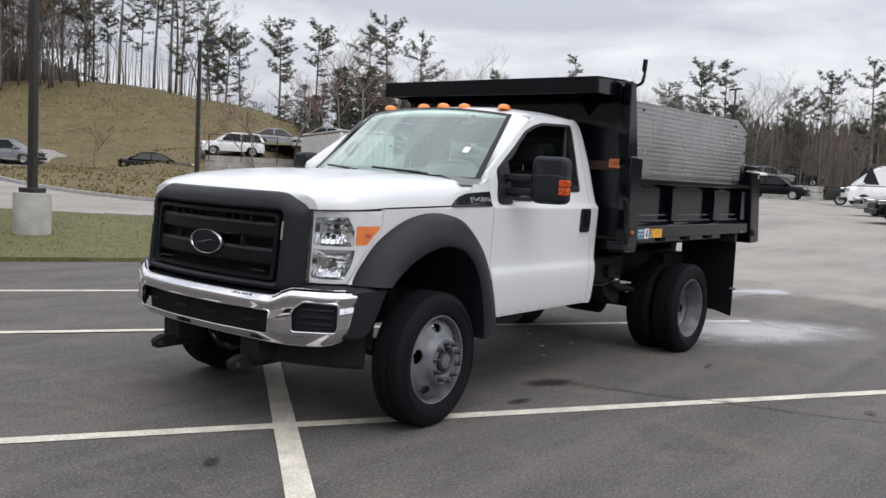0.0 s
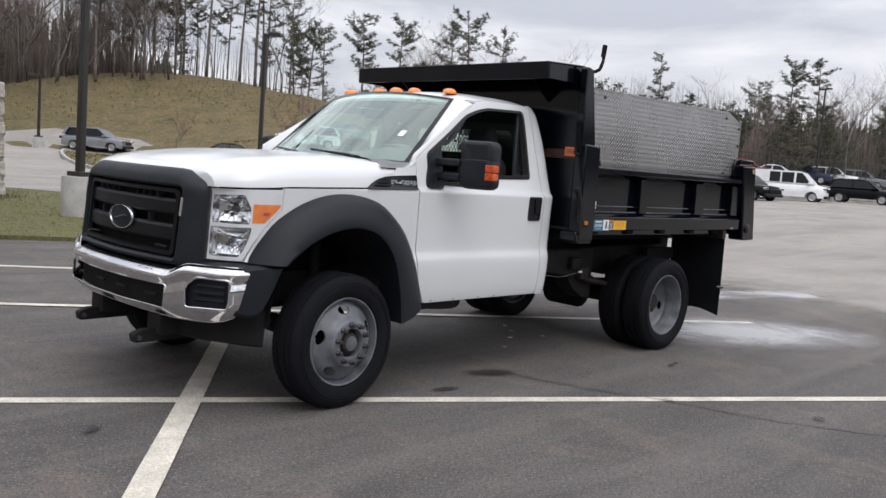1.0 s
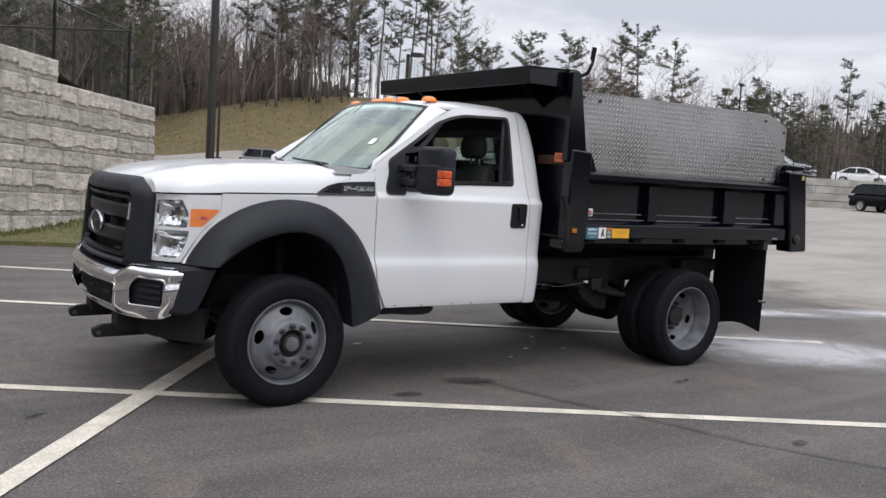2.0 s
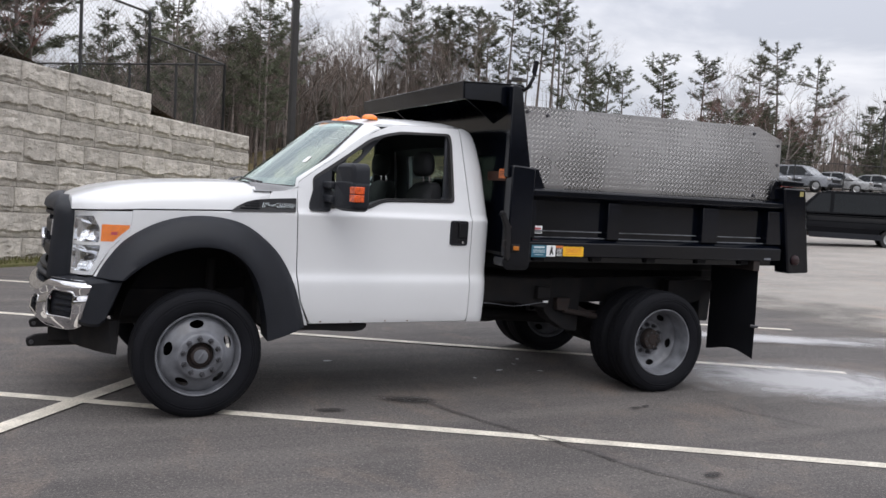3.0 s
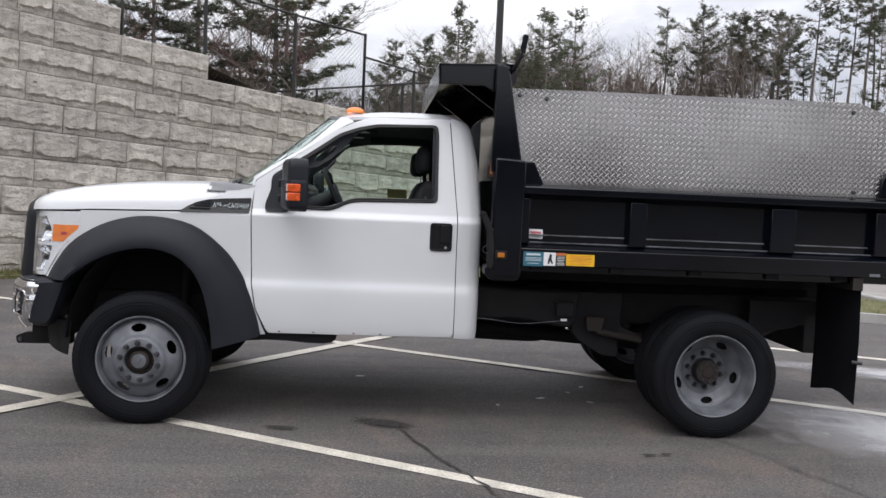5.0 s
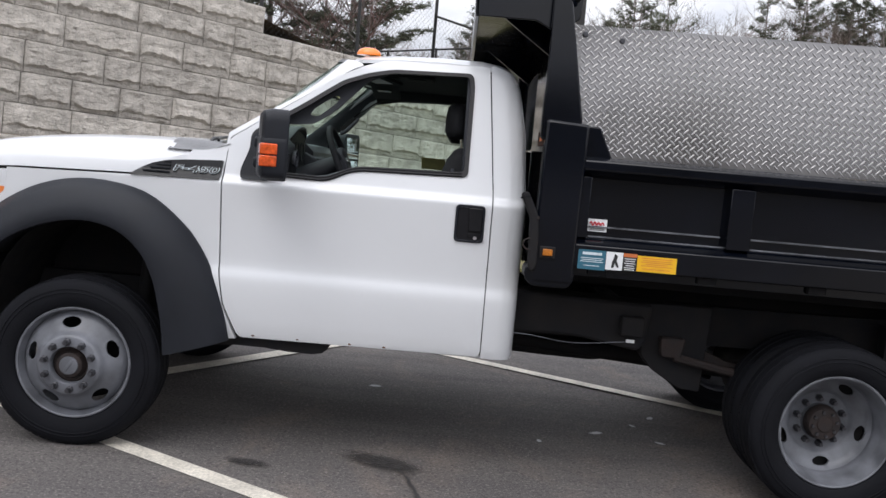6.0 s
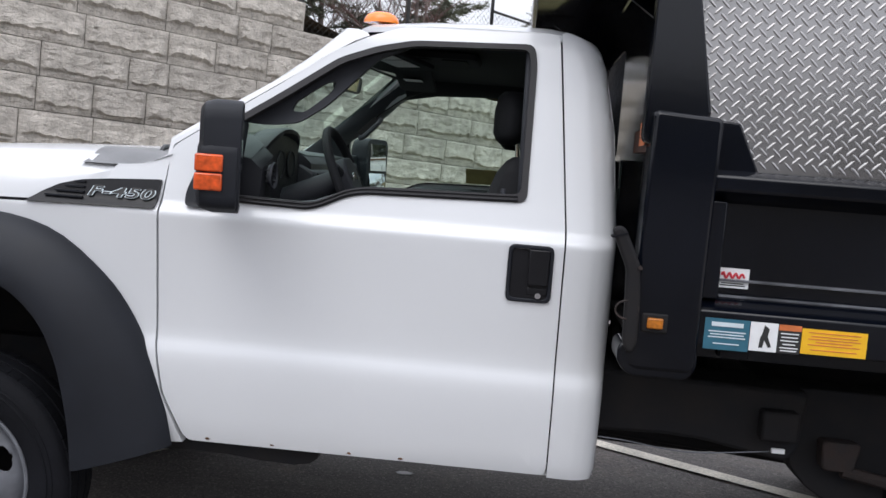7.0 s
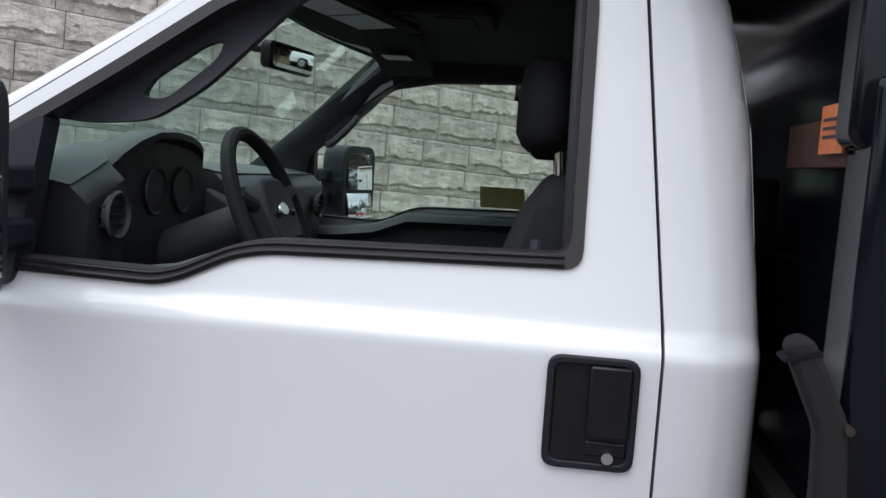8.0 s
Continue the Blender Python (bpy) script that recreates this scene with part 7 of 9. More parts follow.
for s in (-1, 1):
    # inner door trim with a raised shoulder at the front
    drop = 0.0 if s < 0 else 0.03
    trim_top = [(x, z - drop) for x, z in ((0.64, 1.32), (0.98, 1.345), (1.10, 1.362), (1.22, 1.408), (1.90, 1.425))]
    line = [(0.62, 0.62), (1.90, 0.62)] + trim_top[::-1]
    dt = part("door_trim", sheet(line, [], lambda x, z: (x, s * (min(flank(x, min(z, 1.3)), 0.95) - 0.09 - 0.02 * math.sin(max(0, min(1, (z - 0.7) / 0.6)) * math.pi)), z), (0, s * 0.03, 0), zcuts=(0.8, 0.95, 1.1, 1.2, 1.3, 1.36), xcuts=(0.8, 1.0, 1.2, 1.5, 1.7)), cabin, truck, "charcoal inner door trim", bevel=0.012)
    part("door_shoulder", loft([[(x, s * 0.80, z - 0.02), (x, s * 0.815, z + 0.004), (x, s * 0.86, z + 0.010), (x, s * 0.885, z + 0.002), (x, s * 0.885, z - 0.06)] for x, z in trim_top]), M["cabin_grey"], dt, smooth=50)
    part("armrest", boxed(1.15, 1.75, s * 0.72, s * 0.83, 1.14, 1.20), cabin, dt, bevel=0.02)
    part("lock_button", tube([(1.70, s * 0.85, 1.42), (1.70, s * 0.85, 1.455)], 0.009, 8), cabin, dt)
    # window frame lining and rear pillar
    part("pillar_lining", prism([(1.745, 1.40), (1.95, 1.40), (1.92, 1.92), (1.735, 1.92)], s * 0.745, s * 0.775), cabin, truck, bevel=0.01)
    # sun visor: folded up, with a clear window in it on the driver's side
    vis = rounded([(-0.19, -0.085), (0.19, -0.085), (0.19, 0.085), (-0.19, 0.085)], 0.03)
    if s > 0:
        vm = pose(1.235, s * 0.40, 1.905, 0, 12, 90)
        ob = part("sun_visor", sheet(vis, [], lambda a, b: vm @ Vector((a, b, 0)), (0, 0, -0.018)), M["headliner"], truck, "grey sun visor folded up", bevel=0.006)
        part("visor_label", prism([(1.19, 0.33), (1.27, 0.33), (1.27, 0.47), (1.19, 0.47)], 1.880, 1.882, "z"), M["paper"], ob, smooth=0)
    else:
        vm = pose(1.225, -0.27, 1.898, 0, 6, 62)
        ob = part("sun_visor", sheet(vis, [], lambda a, b: vm @ Vector((a, b, 0)), (0, 0, 0.016)), M["headliner"], truck, "grey sun visor folded up", bevel=0.006)
        for a0, a1 in ((-0.115, -0.005), (0.005, 0.115)):
            part("visor_label", sheet([(a0, -0.055), (a1, -0.055), (a1, 0.055), (a0, 0.055)], [], lambda a, b: vm @ Vector((a, b, -0.004)), (0, 0, -0.001)), M["paper"], ob, smooth=0)
        # the near pillar's trim, with the gap behind its grab handle
        panel = rounded([(0.78, 1.610), (0.90, 1.600), (1.01, 1.612), (1.10, 1.675), (1.19, 1.770), (1.26, 1.845), (1.36, 1.885), (1.36, 1.93), (1.20, 1.915), (0.98, 1.765)], 0.03, 3)
        gap = rounded([(0.985, 1.652), (1.03, 1.650), (1.115, 1.725), (1.128, 1.762), (1.09, 1.752), (1.0, 1.685)], 0.018)
        part("pillar_trim", sheet(panel, [gap], lambda x, z: (x, -(flank(1.3, z) - 0.075), z), (0, 0.022, 0), zcuts=(1.65, 1.7, 1.8, 1.9)), M["cabin"], truck, "charcoal inner pillar trim with a grab handle gap", bevel=0.004)
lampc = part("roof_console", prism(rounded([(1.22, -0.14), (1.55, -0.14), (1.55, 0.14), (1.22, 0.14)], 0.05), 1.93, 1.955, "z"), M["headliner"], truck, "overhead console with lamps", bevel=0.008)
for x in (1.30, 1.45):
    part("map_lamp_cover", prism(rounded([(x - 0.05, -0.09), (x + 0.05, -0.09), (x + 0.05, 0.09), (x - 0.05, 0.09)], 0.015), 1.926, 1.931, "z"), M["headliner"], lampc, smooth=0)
# inside mirror
mm = Matrix.Translation((1.005, 0.0, 1.818)) @ Matrix.Rotation(radians(-10), 4, 'Z') @ Matrix.Rotation(radians(6), 4, 'Y')
bm = prism(rounded([(-0.12, -0.035), (0.12, -0.035), (0.125, 0.035), (-0.125, 0.035)], 0.02), -0.012, 0.02, "x")
bmesh.ops.transform(bm, matrix=mm, verts=bm.verts)
im = part("inside_mirror", bm, M["trim_gloss"], truck, "black inside mirror", bevel=0.006)
bm = prism(rounded([(-0.11, -0.028), (0.11, -0.028), (0.113, 0.028), (-0.113, 0.028)], 0.016), 0.020, 0.0225, "x")
bmesh.ops.transform(bm, matrix=mm, verts=bm.verts)
part("mirror_glass", bm, M["mirror"], im, smooth=0)
part("mirror_stalk", tube([(0.995, 0.0, 1.825), (0.95, 0.0, 1.84), (0.905, 0.0, 1.845)], 0.012, 8), M["trim_gloss"], im)
# raised passenger glass with a faded yellow sticker
glass = part("passenger_glass", sheet(SEALFAR, [], on_flank(1, -0.015), (0, -0.004, 0), zcuts=ZC), M["side_glass"], truck, "green-tinted closed passenger window", smooth=60)
glass.visible_shadow = False
part("window_sticker", sheet([(1.475, 1.425), (1.635, 1.425), (1.630, 1.50), (1.470, 1.50)], [], on_flank(1, -0.022), (0, -0.001, 0)), M["dull_yellow"], glass, "faded yellow sticker on the window", smooth=0)


# ---- kerbs ----


def kerb(name, line, label, w=0.16, h=0.13):
    pts = smooth_line([(x, y, 0) for x, y in line], 5)
    rows = []
    for i, p in enumerate(pts):
        d = (pts[min(i + 1, len(pts) - 1)] - pts[max(i - 1, 0)]).normalized()
        n = Vector((-d.y, d.x, 0)) * w / 2
        z = gz(p.x, p.y)
        rows.append([(p.x - n.x, p.y - n.y, z - 0.1), (p.x - n.x, p.y - n.y, z + h - 0.02), (p.x - n.x * 0.8, p.y - n.y * 0.8, z + h), (p.x + n.x * 0.9, p.y + n.y * 0.9, z + h), (p.x + n.x, p.y + n.y, z - 0.1)])
    return part(name, loft(rows), M["concrete"], None, label, kind="structure", category="kerb", smooth=30)


kerb("kerb", [(7.2, 15.4), (8.6, 12.8), (9.6, 9.0), (10.05, 6.4), (10.1, 5.2), (9.85, 4.58), (9.3, 4.45), (8.4, 5.35), (6.6, 6.4)], "pale concrete kerb round the end of the grass verge")
kerb("kerb", SOUTH_KERB + HILL_KERB[:-2], "pale concrete kerb along the lawn below the hill")
xs = [p[0] for p in VERGE]
M["verge"] = grass_mat("patchy_verge_grass", (0.125, 0.120, 0.050), (0.095, 0.100, 0.038), (0.19, 0.155, 0.095), 1.3)


def verge_z(x, y):
    return gz(x, y) + 0.07


bm = sheet(VERGE, [], lambda x, y: (x, y, verge_z(x, y)), (0, 0, -0.15), xcuts=span(-1, 10, 22), zcuts=span(4, 19, 30))
part("grass_verge", bm, M["verge"], None, "patchy grass verge between lot and drive", kind="structure", category="lawn", smooth=50)
strip = [off_wall(-16, 0.72), off_wall(-16, -0.1), off_wall(7.6, -0.1), off_wall(7.6, 0.5), off_wall(0.5, 0.75)]
part("grass_strip", sheet(strip, [], lambda x, y: (x, y, gz(x, y) + 0.045), (0, 0, -0.15), xcuts=span(-12, 4, 32)), M["verge"], None, "thin grass strip at the foot of the wall", kind="structure", category="lawn", smooth=50)
# grass blades on the verge
rnd = random.Random(5)
bm = bmesh.new()
poly = [Vector(p) for p in VERGE]


def inside(x, y, pts):
    hit, j = False, len(pts) - 1
    for i in range(len(pts)):
        if (pts[i].y > y) != (pts[j].y > y) and x < (pts[j].x - pts[i].x) * (y - pts[i].y) / (pts[j].y - pts[i].y) + pts[i].x:
            hit = not hit
        j = i
    return hit


for _ in range(15000):
    x, y = rnd.uniform(-0.5, 10), rnd.uniform(4.5, 18.5)
    if not inside(x, y, poly):
        continue
    z, a, h = verge_z(x, y), rnd.uniform(0, 6.28), rnd.uniform(0.015, 0.05)
    bm.faces.new([bm.verts.new((x - 0.007 * math.cos(a), y - 0.007 * math.sin(a), z - 0.01)), bm.verts.new((x + 0.007 * math.cos(a), y + 0.007 * math.sin(a), z - 0.01)), bm.verts.new((x + rnd.uniform(-0.06, 0.06), y + rnd.uniform(-0.06, 0.06), z + h))])
for _ in range(5000):
    s, d = rnd.uniform(-12, 7.5), rnd.uniform(0.05, 0.7)
    x, y = off_wall(s, d)
    z, a, h = gz(x, y) + 0.045, rnd.uniform(0, 6.28), rnd.uniform(0.03, 0.11)
    bm.faces.new([bm.verts.new((x - 0.012 * math.cos(a), y - 0.012 * math.sin(a), z - 0.01)), bm.verts.new((x + 0.012 * math.cos(a), y + 0.012 * math.sin(a), z - 0.01)), bm.verts.new((x + rnd.uniform(-0.04, 0.04), y + rnd.uniform(-0.04, 0.04), z + h))])
part("grass_blades", bm, M["verge"], None, "short uneven blades of grass", kind="stuff", category="grass", smooth=0)

# rough tussocks over the lawn below the hill
rnd = random.Random(23)
bm = bmesh.new()
paved = [Vector(q) for q in lot_line]
for _ in range(30000):
    r, a = 20 + 72 * rnd.random() ** 0.8, radians(rnd.uniform(44, 76))
    x, y = r * math.cos(a) - 2.0, r * math.sin(a) - 4.0
    if inside(x, y, paved) or noise.noise((x * 0.5, y * 0.5, 2)) < rnd.uniform(-0.7, 0.3):
        continue
    z, h, w, a = gz(x, y) - 0.07, rnd.uniform(0.06, 0.15), rnd.uniform(0.03, 0.10), rnd.uniform(0, 3.14)
    bm.faces.new([bm.verts.new((x - w * math.cos(a), y - w * math.sin(a), z)), bm.verts.new((x + w * math.cos(a), y + w * math.sin(a), z)), bm.verts.new((x + rnd.uniform(-0.08, 0.08), y + rnd.uniform(-0.08, 0.08), z + h))])
part("lawn_tussocks", bm, M["tussock"], None, "rough dry tussocks scattered over the lawn", kind="stuff", category="grass", smooth=0)

# ---- marks on the asphalt ----


def soak_mat(name, colour, rough, most):
    """A stain that thins out towards a ragged edge, over a unit disc."""
    m = bpy.data.materials.new(name)
    m.use_nodes = True
    nt = m.node_tree
    b = nt.nodes["Principled BSDF"]
    b.inputs["Base Color"].default_value = (*colour, 1)
    b.inputs["Roughness"].default_value = rough
    tc = nt.nodes.new("ShaderNodeTexCoord")
    info = nt.nodes.new("ShaderNodeObjectInfo")
    n = nt.nodes.new("ShaderNodeTexNoise")
    n.noise_dimensions = '4D'
    n.inputs["Scale"].default_value = 2.4
    n.inputs["Detail"].default_value = 9.0
    n.inputs["Roughness"].default_value = 0.66
    seed = nt.nodes.new("ShaderNodeMath")
    seed.operation = 'MULTIPLY'
    seed.inputs[1].default_value = 40.0
    far = nt.nodes.new("ShaderNodeVectorMath")
    far.operation = 'LENGTH'
    sub = nt.nodes.new("ShaderNodeMath")
    sub.operation = 'SUBTRACT'
    r = nt.nodes.new("ShaderNodeMapRange")
    r.inputs["From Min"].default_value = -0.38
    r.inputs["From Max"].default_value = 0.05
    r.inputs["To Max"].default_value = most
    nt.links.new(info.outputs["Random"], seed.inputs[0])
    nt.links.new(seed.outputs["Value"], n.inputs["W"])
    nt.links.new(tc.outputs["Object"], n.inputs["Vector"])
    nt.links.new(tc.outputs["Object"], far.inputs[0])
    nt.links.new(n.outputs["Fac"], sub.inputs[0])
    nt.links.new(far.outputs["Value"], sub.inputs[1])
    nt.links.new(sub.outputs["Value"], r.inputs["Value"])
    nt.links.new(r.outputs["Result"], b.inputs["Alpha"])
    return m


M["oil_soak"] = soak_mat("soaked_in_oil", (0.030, 0.029, 0.030), 0.5, 0.66)
M["scrap"] = soak_mat("pale_crumbs", (0.50, 0.50, 0.51), 0.8, 1.0)


def stain(name, label, x, y, rx, ry, turn_deg, material, lift=0.004):
    bm = bmesh.new()
    bm.faces.new([bm.verts.new((math.cos(a), math.sin(a), 0)) for a in span(0, 2 * math.pi * 31 / 32, 31)])
    ob = part(name, bm, material, None, label, kind="structure", category="stain", smooth=0)
    ob.matrix_basis = pose(x, y, gz(x, y) + lift, 0, 0, turn_deg) @ Matrix.Diagonal((rx * 1.5, ry * 1.5, 1, 1))
    return ob


for x, y, rx, ry, r in ((0.86, -1.08, 0.10, 0.035, -10), (1.48, -0.92, 0.19, 0.085, -25), (3.04, -1.49, 0.045, 0.02, 0), (3.14, -1.47, 0.035, 0.02, 20), (-1.35, -0.73, 0.07, 0.03, 40), (2.54, -2.87, 0.06, 0.035, 10), (-1.9, -1.6, 0.09, 0.03, -40)):
    stain("oil_stain", "dark oil stain on the asphalt", x, y, rx, ry, r, M["oil_soak"], 0.012)
for i, (x, y, r) in enumerate(((1.31, 0.49, 0.05), (2.65, -0.11, 0.05), (3.05, 0.30, 0.04), (2.3, -0.35, 0.03), (2.9, 0.1, 0.03), (3.0, -0.2, 0.035))):
    stain("litter_scrap", "pale scrap lying on the asphalt", x, y, r * 0.9, r * 0.45, 30 * i, M["scrap"], 0.006)


def crack(pts, seed, w=0.008):
    rs = random.Random(seed)
    line = smooth_line([(x, y, 0) for x, y in pts], 8)
    rows = []
    for i, p in enumerate(line):
        q = p + Vector((rs.uniform(-0.012, 0.012), rs.uniform(-0.012, 0.012), 0))
        d = (line[min(i + 1, len(line) - 1)] - line[max(i - 1, 0)]).normalized()
        n = Vector((-d.y, d.x, 0)) * w * rs.uniform(0.4, 1.2)
        z = gz(q.x, q.y) + 0.012
        rows.append([(q.x - n.x, q.y - n.y, z), (q.x + n.x, q.y + n.y, z)])
    return part("asphalt_crack", loft(rows, loop=False), M["oil"], None, "thin dark crack across the asphalt", kind="structure", category="crack", smooth=0)


crack([(1.56, -0.95), (1.69, -1.33), (1.81, -1.68), (1.95, -1.95), (2.09, -2.33), (2.2, -2.66), (2.45, -3.1), (2.75, -3.6), (3.3, -4.3)], 3)
crack([(3.42, -0.85), (3.50, -1.02), (3.72, -1.39), (3.86, -1.81), (4.1, -2.3)], 4, 0.006)
crack([(-3.0, -2.2), (-2.2, -2.5), (-1.2, -2.6), (-0.4, -2.9)], 5, 0.003)

# dried wash residue behind the truck, a thin film with ragged, see-through edges
film = bpy.data.materials.new("dried_residue_film")
film.use_nodes = True
nt = film.node_tree
b = nt.nodes["Principled BSDF"]
b.inputs["Base Color"].default_value = (0.62, 0.62, 0.64, 1)
b.inputs["Roughness"].default_value = 0.6
tc = nt.nodes.new("ShaderNodeTexCoord")
n1 = nt.nodes.new("ShaderNodeTexNoise")
n1.inputs["Scale"].default_value = 1.9
n1.inputs["Detail"].default_value = 12.0
n1.inputs["Roughness"].default_value = 0.74
n1.inputs["Distortion"].default_value = 1.2
fall = nt.nodes.new("ShaderNodeVectorMath")
fall.operation = 'LENGTH'
nt.links.new(tc.outputs["Object"], n1.inputs["Vector"])
mp = nt.nodes.new("ShaderNodeMapping")
mp.inputs["Scale"].default_value = (0.50, 0.86, 1.0)
nt.links.new(tc.outputs["Object"], mp.inputs["Vector"])
nt.links.new(mp.outputs["Vector"], fall.inputs[0])
sub = nt.nodes.new("ShaderNodeMath")
sub.operation = 'SUBTRACT'
nt.links.new(n1.outputs["Fac"], sub.inputs[0])
nt.links.new(fall.outputs["Value"], sub.inputs[1])
rg = nt.nodes.new("ShaderNodeMapRange")
rg.inputs["From Min"].default_value = -0.26
rg.inputs["From Max"].default_value = 0.28
rg.inputs["To Max"].default_value = 0.62
nt.links.new(sub.outputs["Value"], rg.inputs["Value"])
nt.links.new(rg.outputs["Result"], b.inputs["Alpha"])
for x, y, rx, ry, deg in ((5.25, -1.05, 2.0, 1.15, -26), (6.6, 0.9, 2.3, 0.5, -25), (8.9, 0.1, 2.4, 0.5, -24)):
    bm = bmesh.new()
    vs = [bm.verts.new((2.1 * math.cos(a), 1.2 * math.sin(a), 0)) for a in span(0, 2 * math.pi * 31 / 32, 31)]
    bm.faces.new(vs)
    ob = part("wash_residue", bm, film, None, "pale dried wash residue on the asphalt", kind="structure", category="stain", smooth=0)
    ob.matrix_basis = pose(x, y, 0.0115, 0, 0, deg) @ Matrix.Diagonal((rx / 2.0, ry / 1.15, 1, 1))

# ---- lamp posts ----
M["bronze"] = mat("dark_bronze_pole", (0.022, 0.020, 0.019), 0.45, vary=0.15, scale=5.0)


def street_lamp(x, y, h, base=True, head=1, turn_deg=0.0, lift=0.0):
    z = gz(x, y) + lift
    lamp = thing("street_lamp", "dark bronze lamp post on a pale concrete base" if base else "dark bronze lamp post with a flat head", "street lamp", at=pose(x, y, z, 0, 0, turn_deg))
    if base:
        part("concrete_base", lathe([(0.0, -0.3), (0.335, -0.3), (0.335, 0.80), (0.32, 0.83), (0.0, 0.83)], 28, m=Matrix.Rotation(radians(90), 4, 'X') @ Matrix.Diagonal((1, 1, 1, 1))), M["concrete"], lamp, "weathered concrete base")
        z0 = 0.83
        part("base_cover", prism(rounded([(-0.17, -0.17), (0.17, -0.17), (0.17, 0.17), (-0.17, 0.17)], 0.02), z0, z0 + 0.09, "z"), M["bronze"], lamp, bevel=0.01)
    else:
        z0 = 0.0
    part("pole", loft([[(a, b, zz) for a, b in rounded([(-w, -w), (w, -w), (w, w), (-w, w)], 0.02, 2)] for zz, w in ((z0, 0.070), (h, 0.055))]), M["bronze"], lamp)
    for k in range(head):
        sgn = 1 if k == 0 else -1
        part("lamp_arm", tube([(0, 0, h - 0.1), (sgn * 0.14, 0, h - 0.04), (sgn * 0.22, 0, h - 0.03)], 0.035, 8), M["bronze"], lamp)
        part("lamp_head", prism(rounded([(sgn * 0.18, -0.02), (sgn * 0.66, -0.02), (sgn * 0.63, 0.10), (sgn * 0.18, 0.13)], 0.03), -0.17, 0.17), M["bronze"], lamp, bevel=0.01).location = (0, 0, h - 0.08)
    return lamp


street_lamp(3.78, 11.95, 7.6, True, 2, 20)
street_lamp(14.3, 21.9, 5.6, False, 1, -60)
street_lamp(16.6, 49.2, 4.5, True, 1, 200)
street_lamp(56.0, 40.0, 7.0, False, 2, 30, 2.0)
street_lamp(69.0, 24.0, 7.0, False, 2, 60, 2.0)

# ---- chain-link fences ----
M["fence"] = mat("black_fence_coating", (0.018, 0.018, 0.018), 0.5, vary=0.1, scale=8.0)


def fence(points, h, label, net=0.11, wire=0.0035):
    """Posts at points (x, y, z), rails along their tops and woven wire between."""
    f = thing("fence", label, "fence")
    for x, y, z in points:
        part("post", tube([(x, y, z - 0.3), (x, y, z + h)], 0.035, 8), M["fence"], f)
    for p, q in zip(points, points[1:]):
        p, q = Vector(p), Vector(q)
        part("rail", tube([p + Vector((0, 0, h - 0.03)), q + Vector((0, 0, h - 0.03))], 0.024, 6), M["fence"], f)
        d = q - p
        L = Vector((d.x, d.y)).length
        bm = bmesh.new()
        n = Vector((-d.y, d.x, 0)).normalized() * 0.002
        k = -int(h / net)
        while k * net < L:
            for sg in (1, -1):
                a0, a1 = k * net, k * net + h
                z0, z1 = 0.0, h
                if a0 < 0:
                    z0, a0 = -a0, 0
                if a1 > L:
                    z1, a1 = z1 - (a1 - L), L
                if z1 > z0:
                    if sg < 0:
                        z0, z1 = h - z0, h - z1
                    u, v = p + d * (a0 / L) + Vector((0, 0, z0)), p + d * (a1 / L) + Vector((0, 0, z1))
                    side = Vector((0, 0, wire))
                    bm.faces.new([bm.verts.new(c) for c in (u - side, u + side, v + side, v - side)])
            k += 1
        part("wire_net", bm, M["fence"], f, kind="stuff", smooth=0)
    return f


def fence_line(tops, d, h):
    """Post feet that bring a fence's top to the given heights along the wall."""
    return [tuple((WALL_AT + WALL_DIR * s + WALL_IN * d).xy) + (z - h,) for s, z in tops]


fence(fence_line(((3.83, 4.96), (1.77, 5.02), (-0.42, 5.10), (-2.12, 5.55), (-4.2, 6.0), (-6.4, 6.4), (-8.6, 6.6)), 0.20, 1.95), 1.95, "black chain-link fence on top of the retaining wall")
fence(fence_line(((6.75, 4.31), (5.55, 4.38), (3.83, 4.48)), 0.20, 1.62), 1.62, "lower black chain-link fence on the wall's end")
corner = WALL_AT + WALL_DIR * 6.75 + WALL_IN * 0.20
fence([tuple((corner + WALL_IN * d).xy) + (2.69,) for d in (0.0, 1.4, 2.8, 4.6, 6.4)], 1.62, "black chain-link fence running back from the wall's end")

# ---- far retaining wall with the upper lot ----
M["far_block"] = mat("far_concrete_block", (0.40, 0.388, 0.365), 0.9, vary=0.30, scale=1.3, dark=(0.24, 0.228, 0.212), bump=0.5, bscale=8)
bm = bmesh.new()
rs = random.Random(9)
for row in range(6):
    a = 11.0 + 1.6 * rs.random()
    while a < 62:
        l = rs.choice((1.5, 1.8, 2.4))
        p0 = lot(a, 50.0)
        out_d = rs.uniform(-0.05, 0.05) + 0.05 * row
        m = Matrix.Translation((p0.x, p0.y, 0.10 + 0.50 * row)) @ Matrix.Rotation(radians(-29.8), 4, 'Z')
        if 0.10 + 0.50 * row < lerp([(13, 2.50), (24, 2.35), (40, 2.00), (62, 1.65)], a):
            box(bm, 0, l - 0.012, out_d, 0.8, 0.0, 0.465 + rs.uniform(-0.012, 0.012), m)
        a += l
part("far_retaining_wall", bm, M["far_block"], None, "long pale block retaining wall below the upper lot", kind="structure", category="retaining wall", smooth=0)


def upper(a, b):
    return lerp([(13, 2.80), (24, 2.55), (40, 2.20), (62, 1.85)], a) + 0.02 * (b - 50)


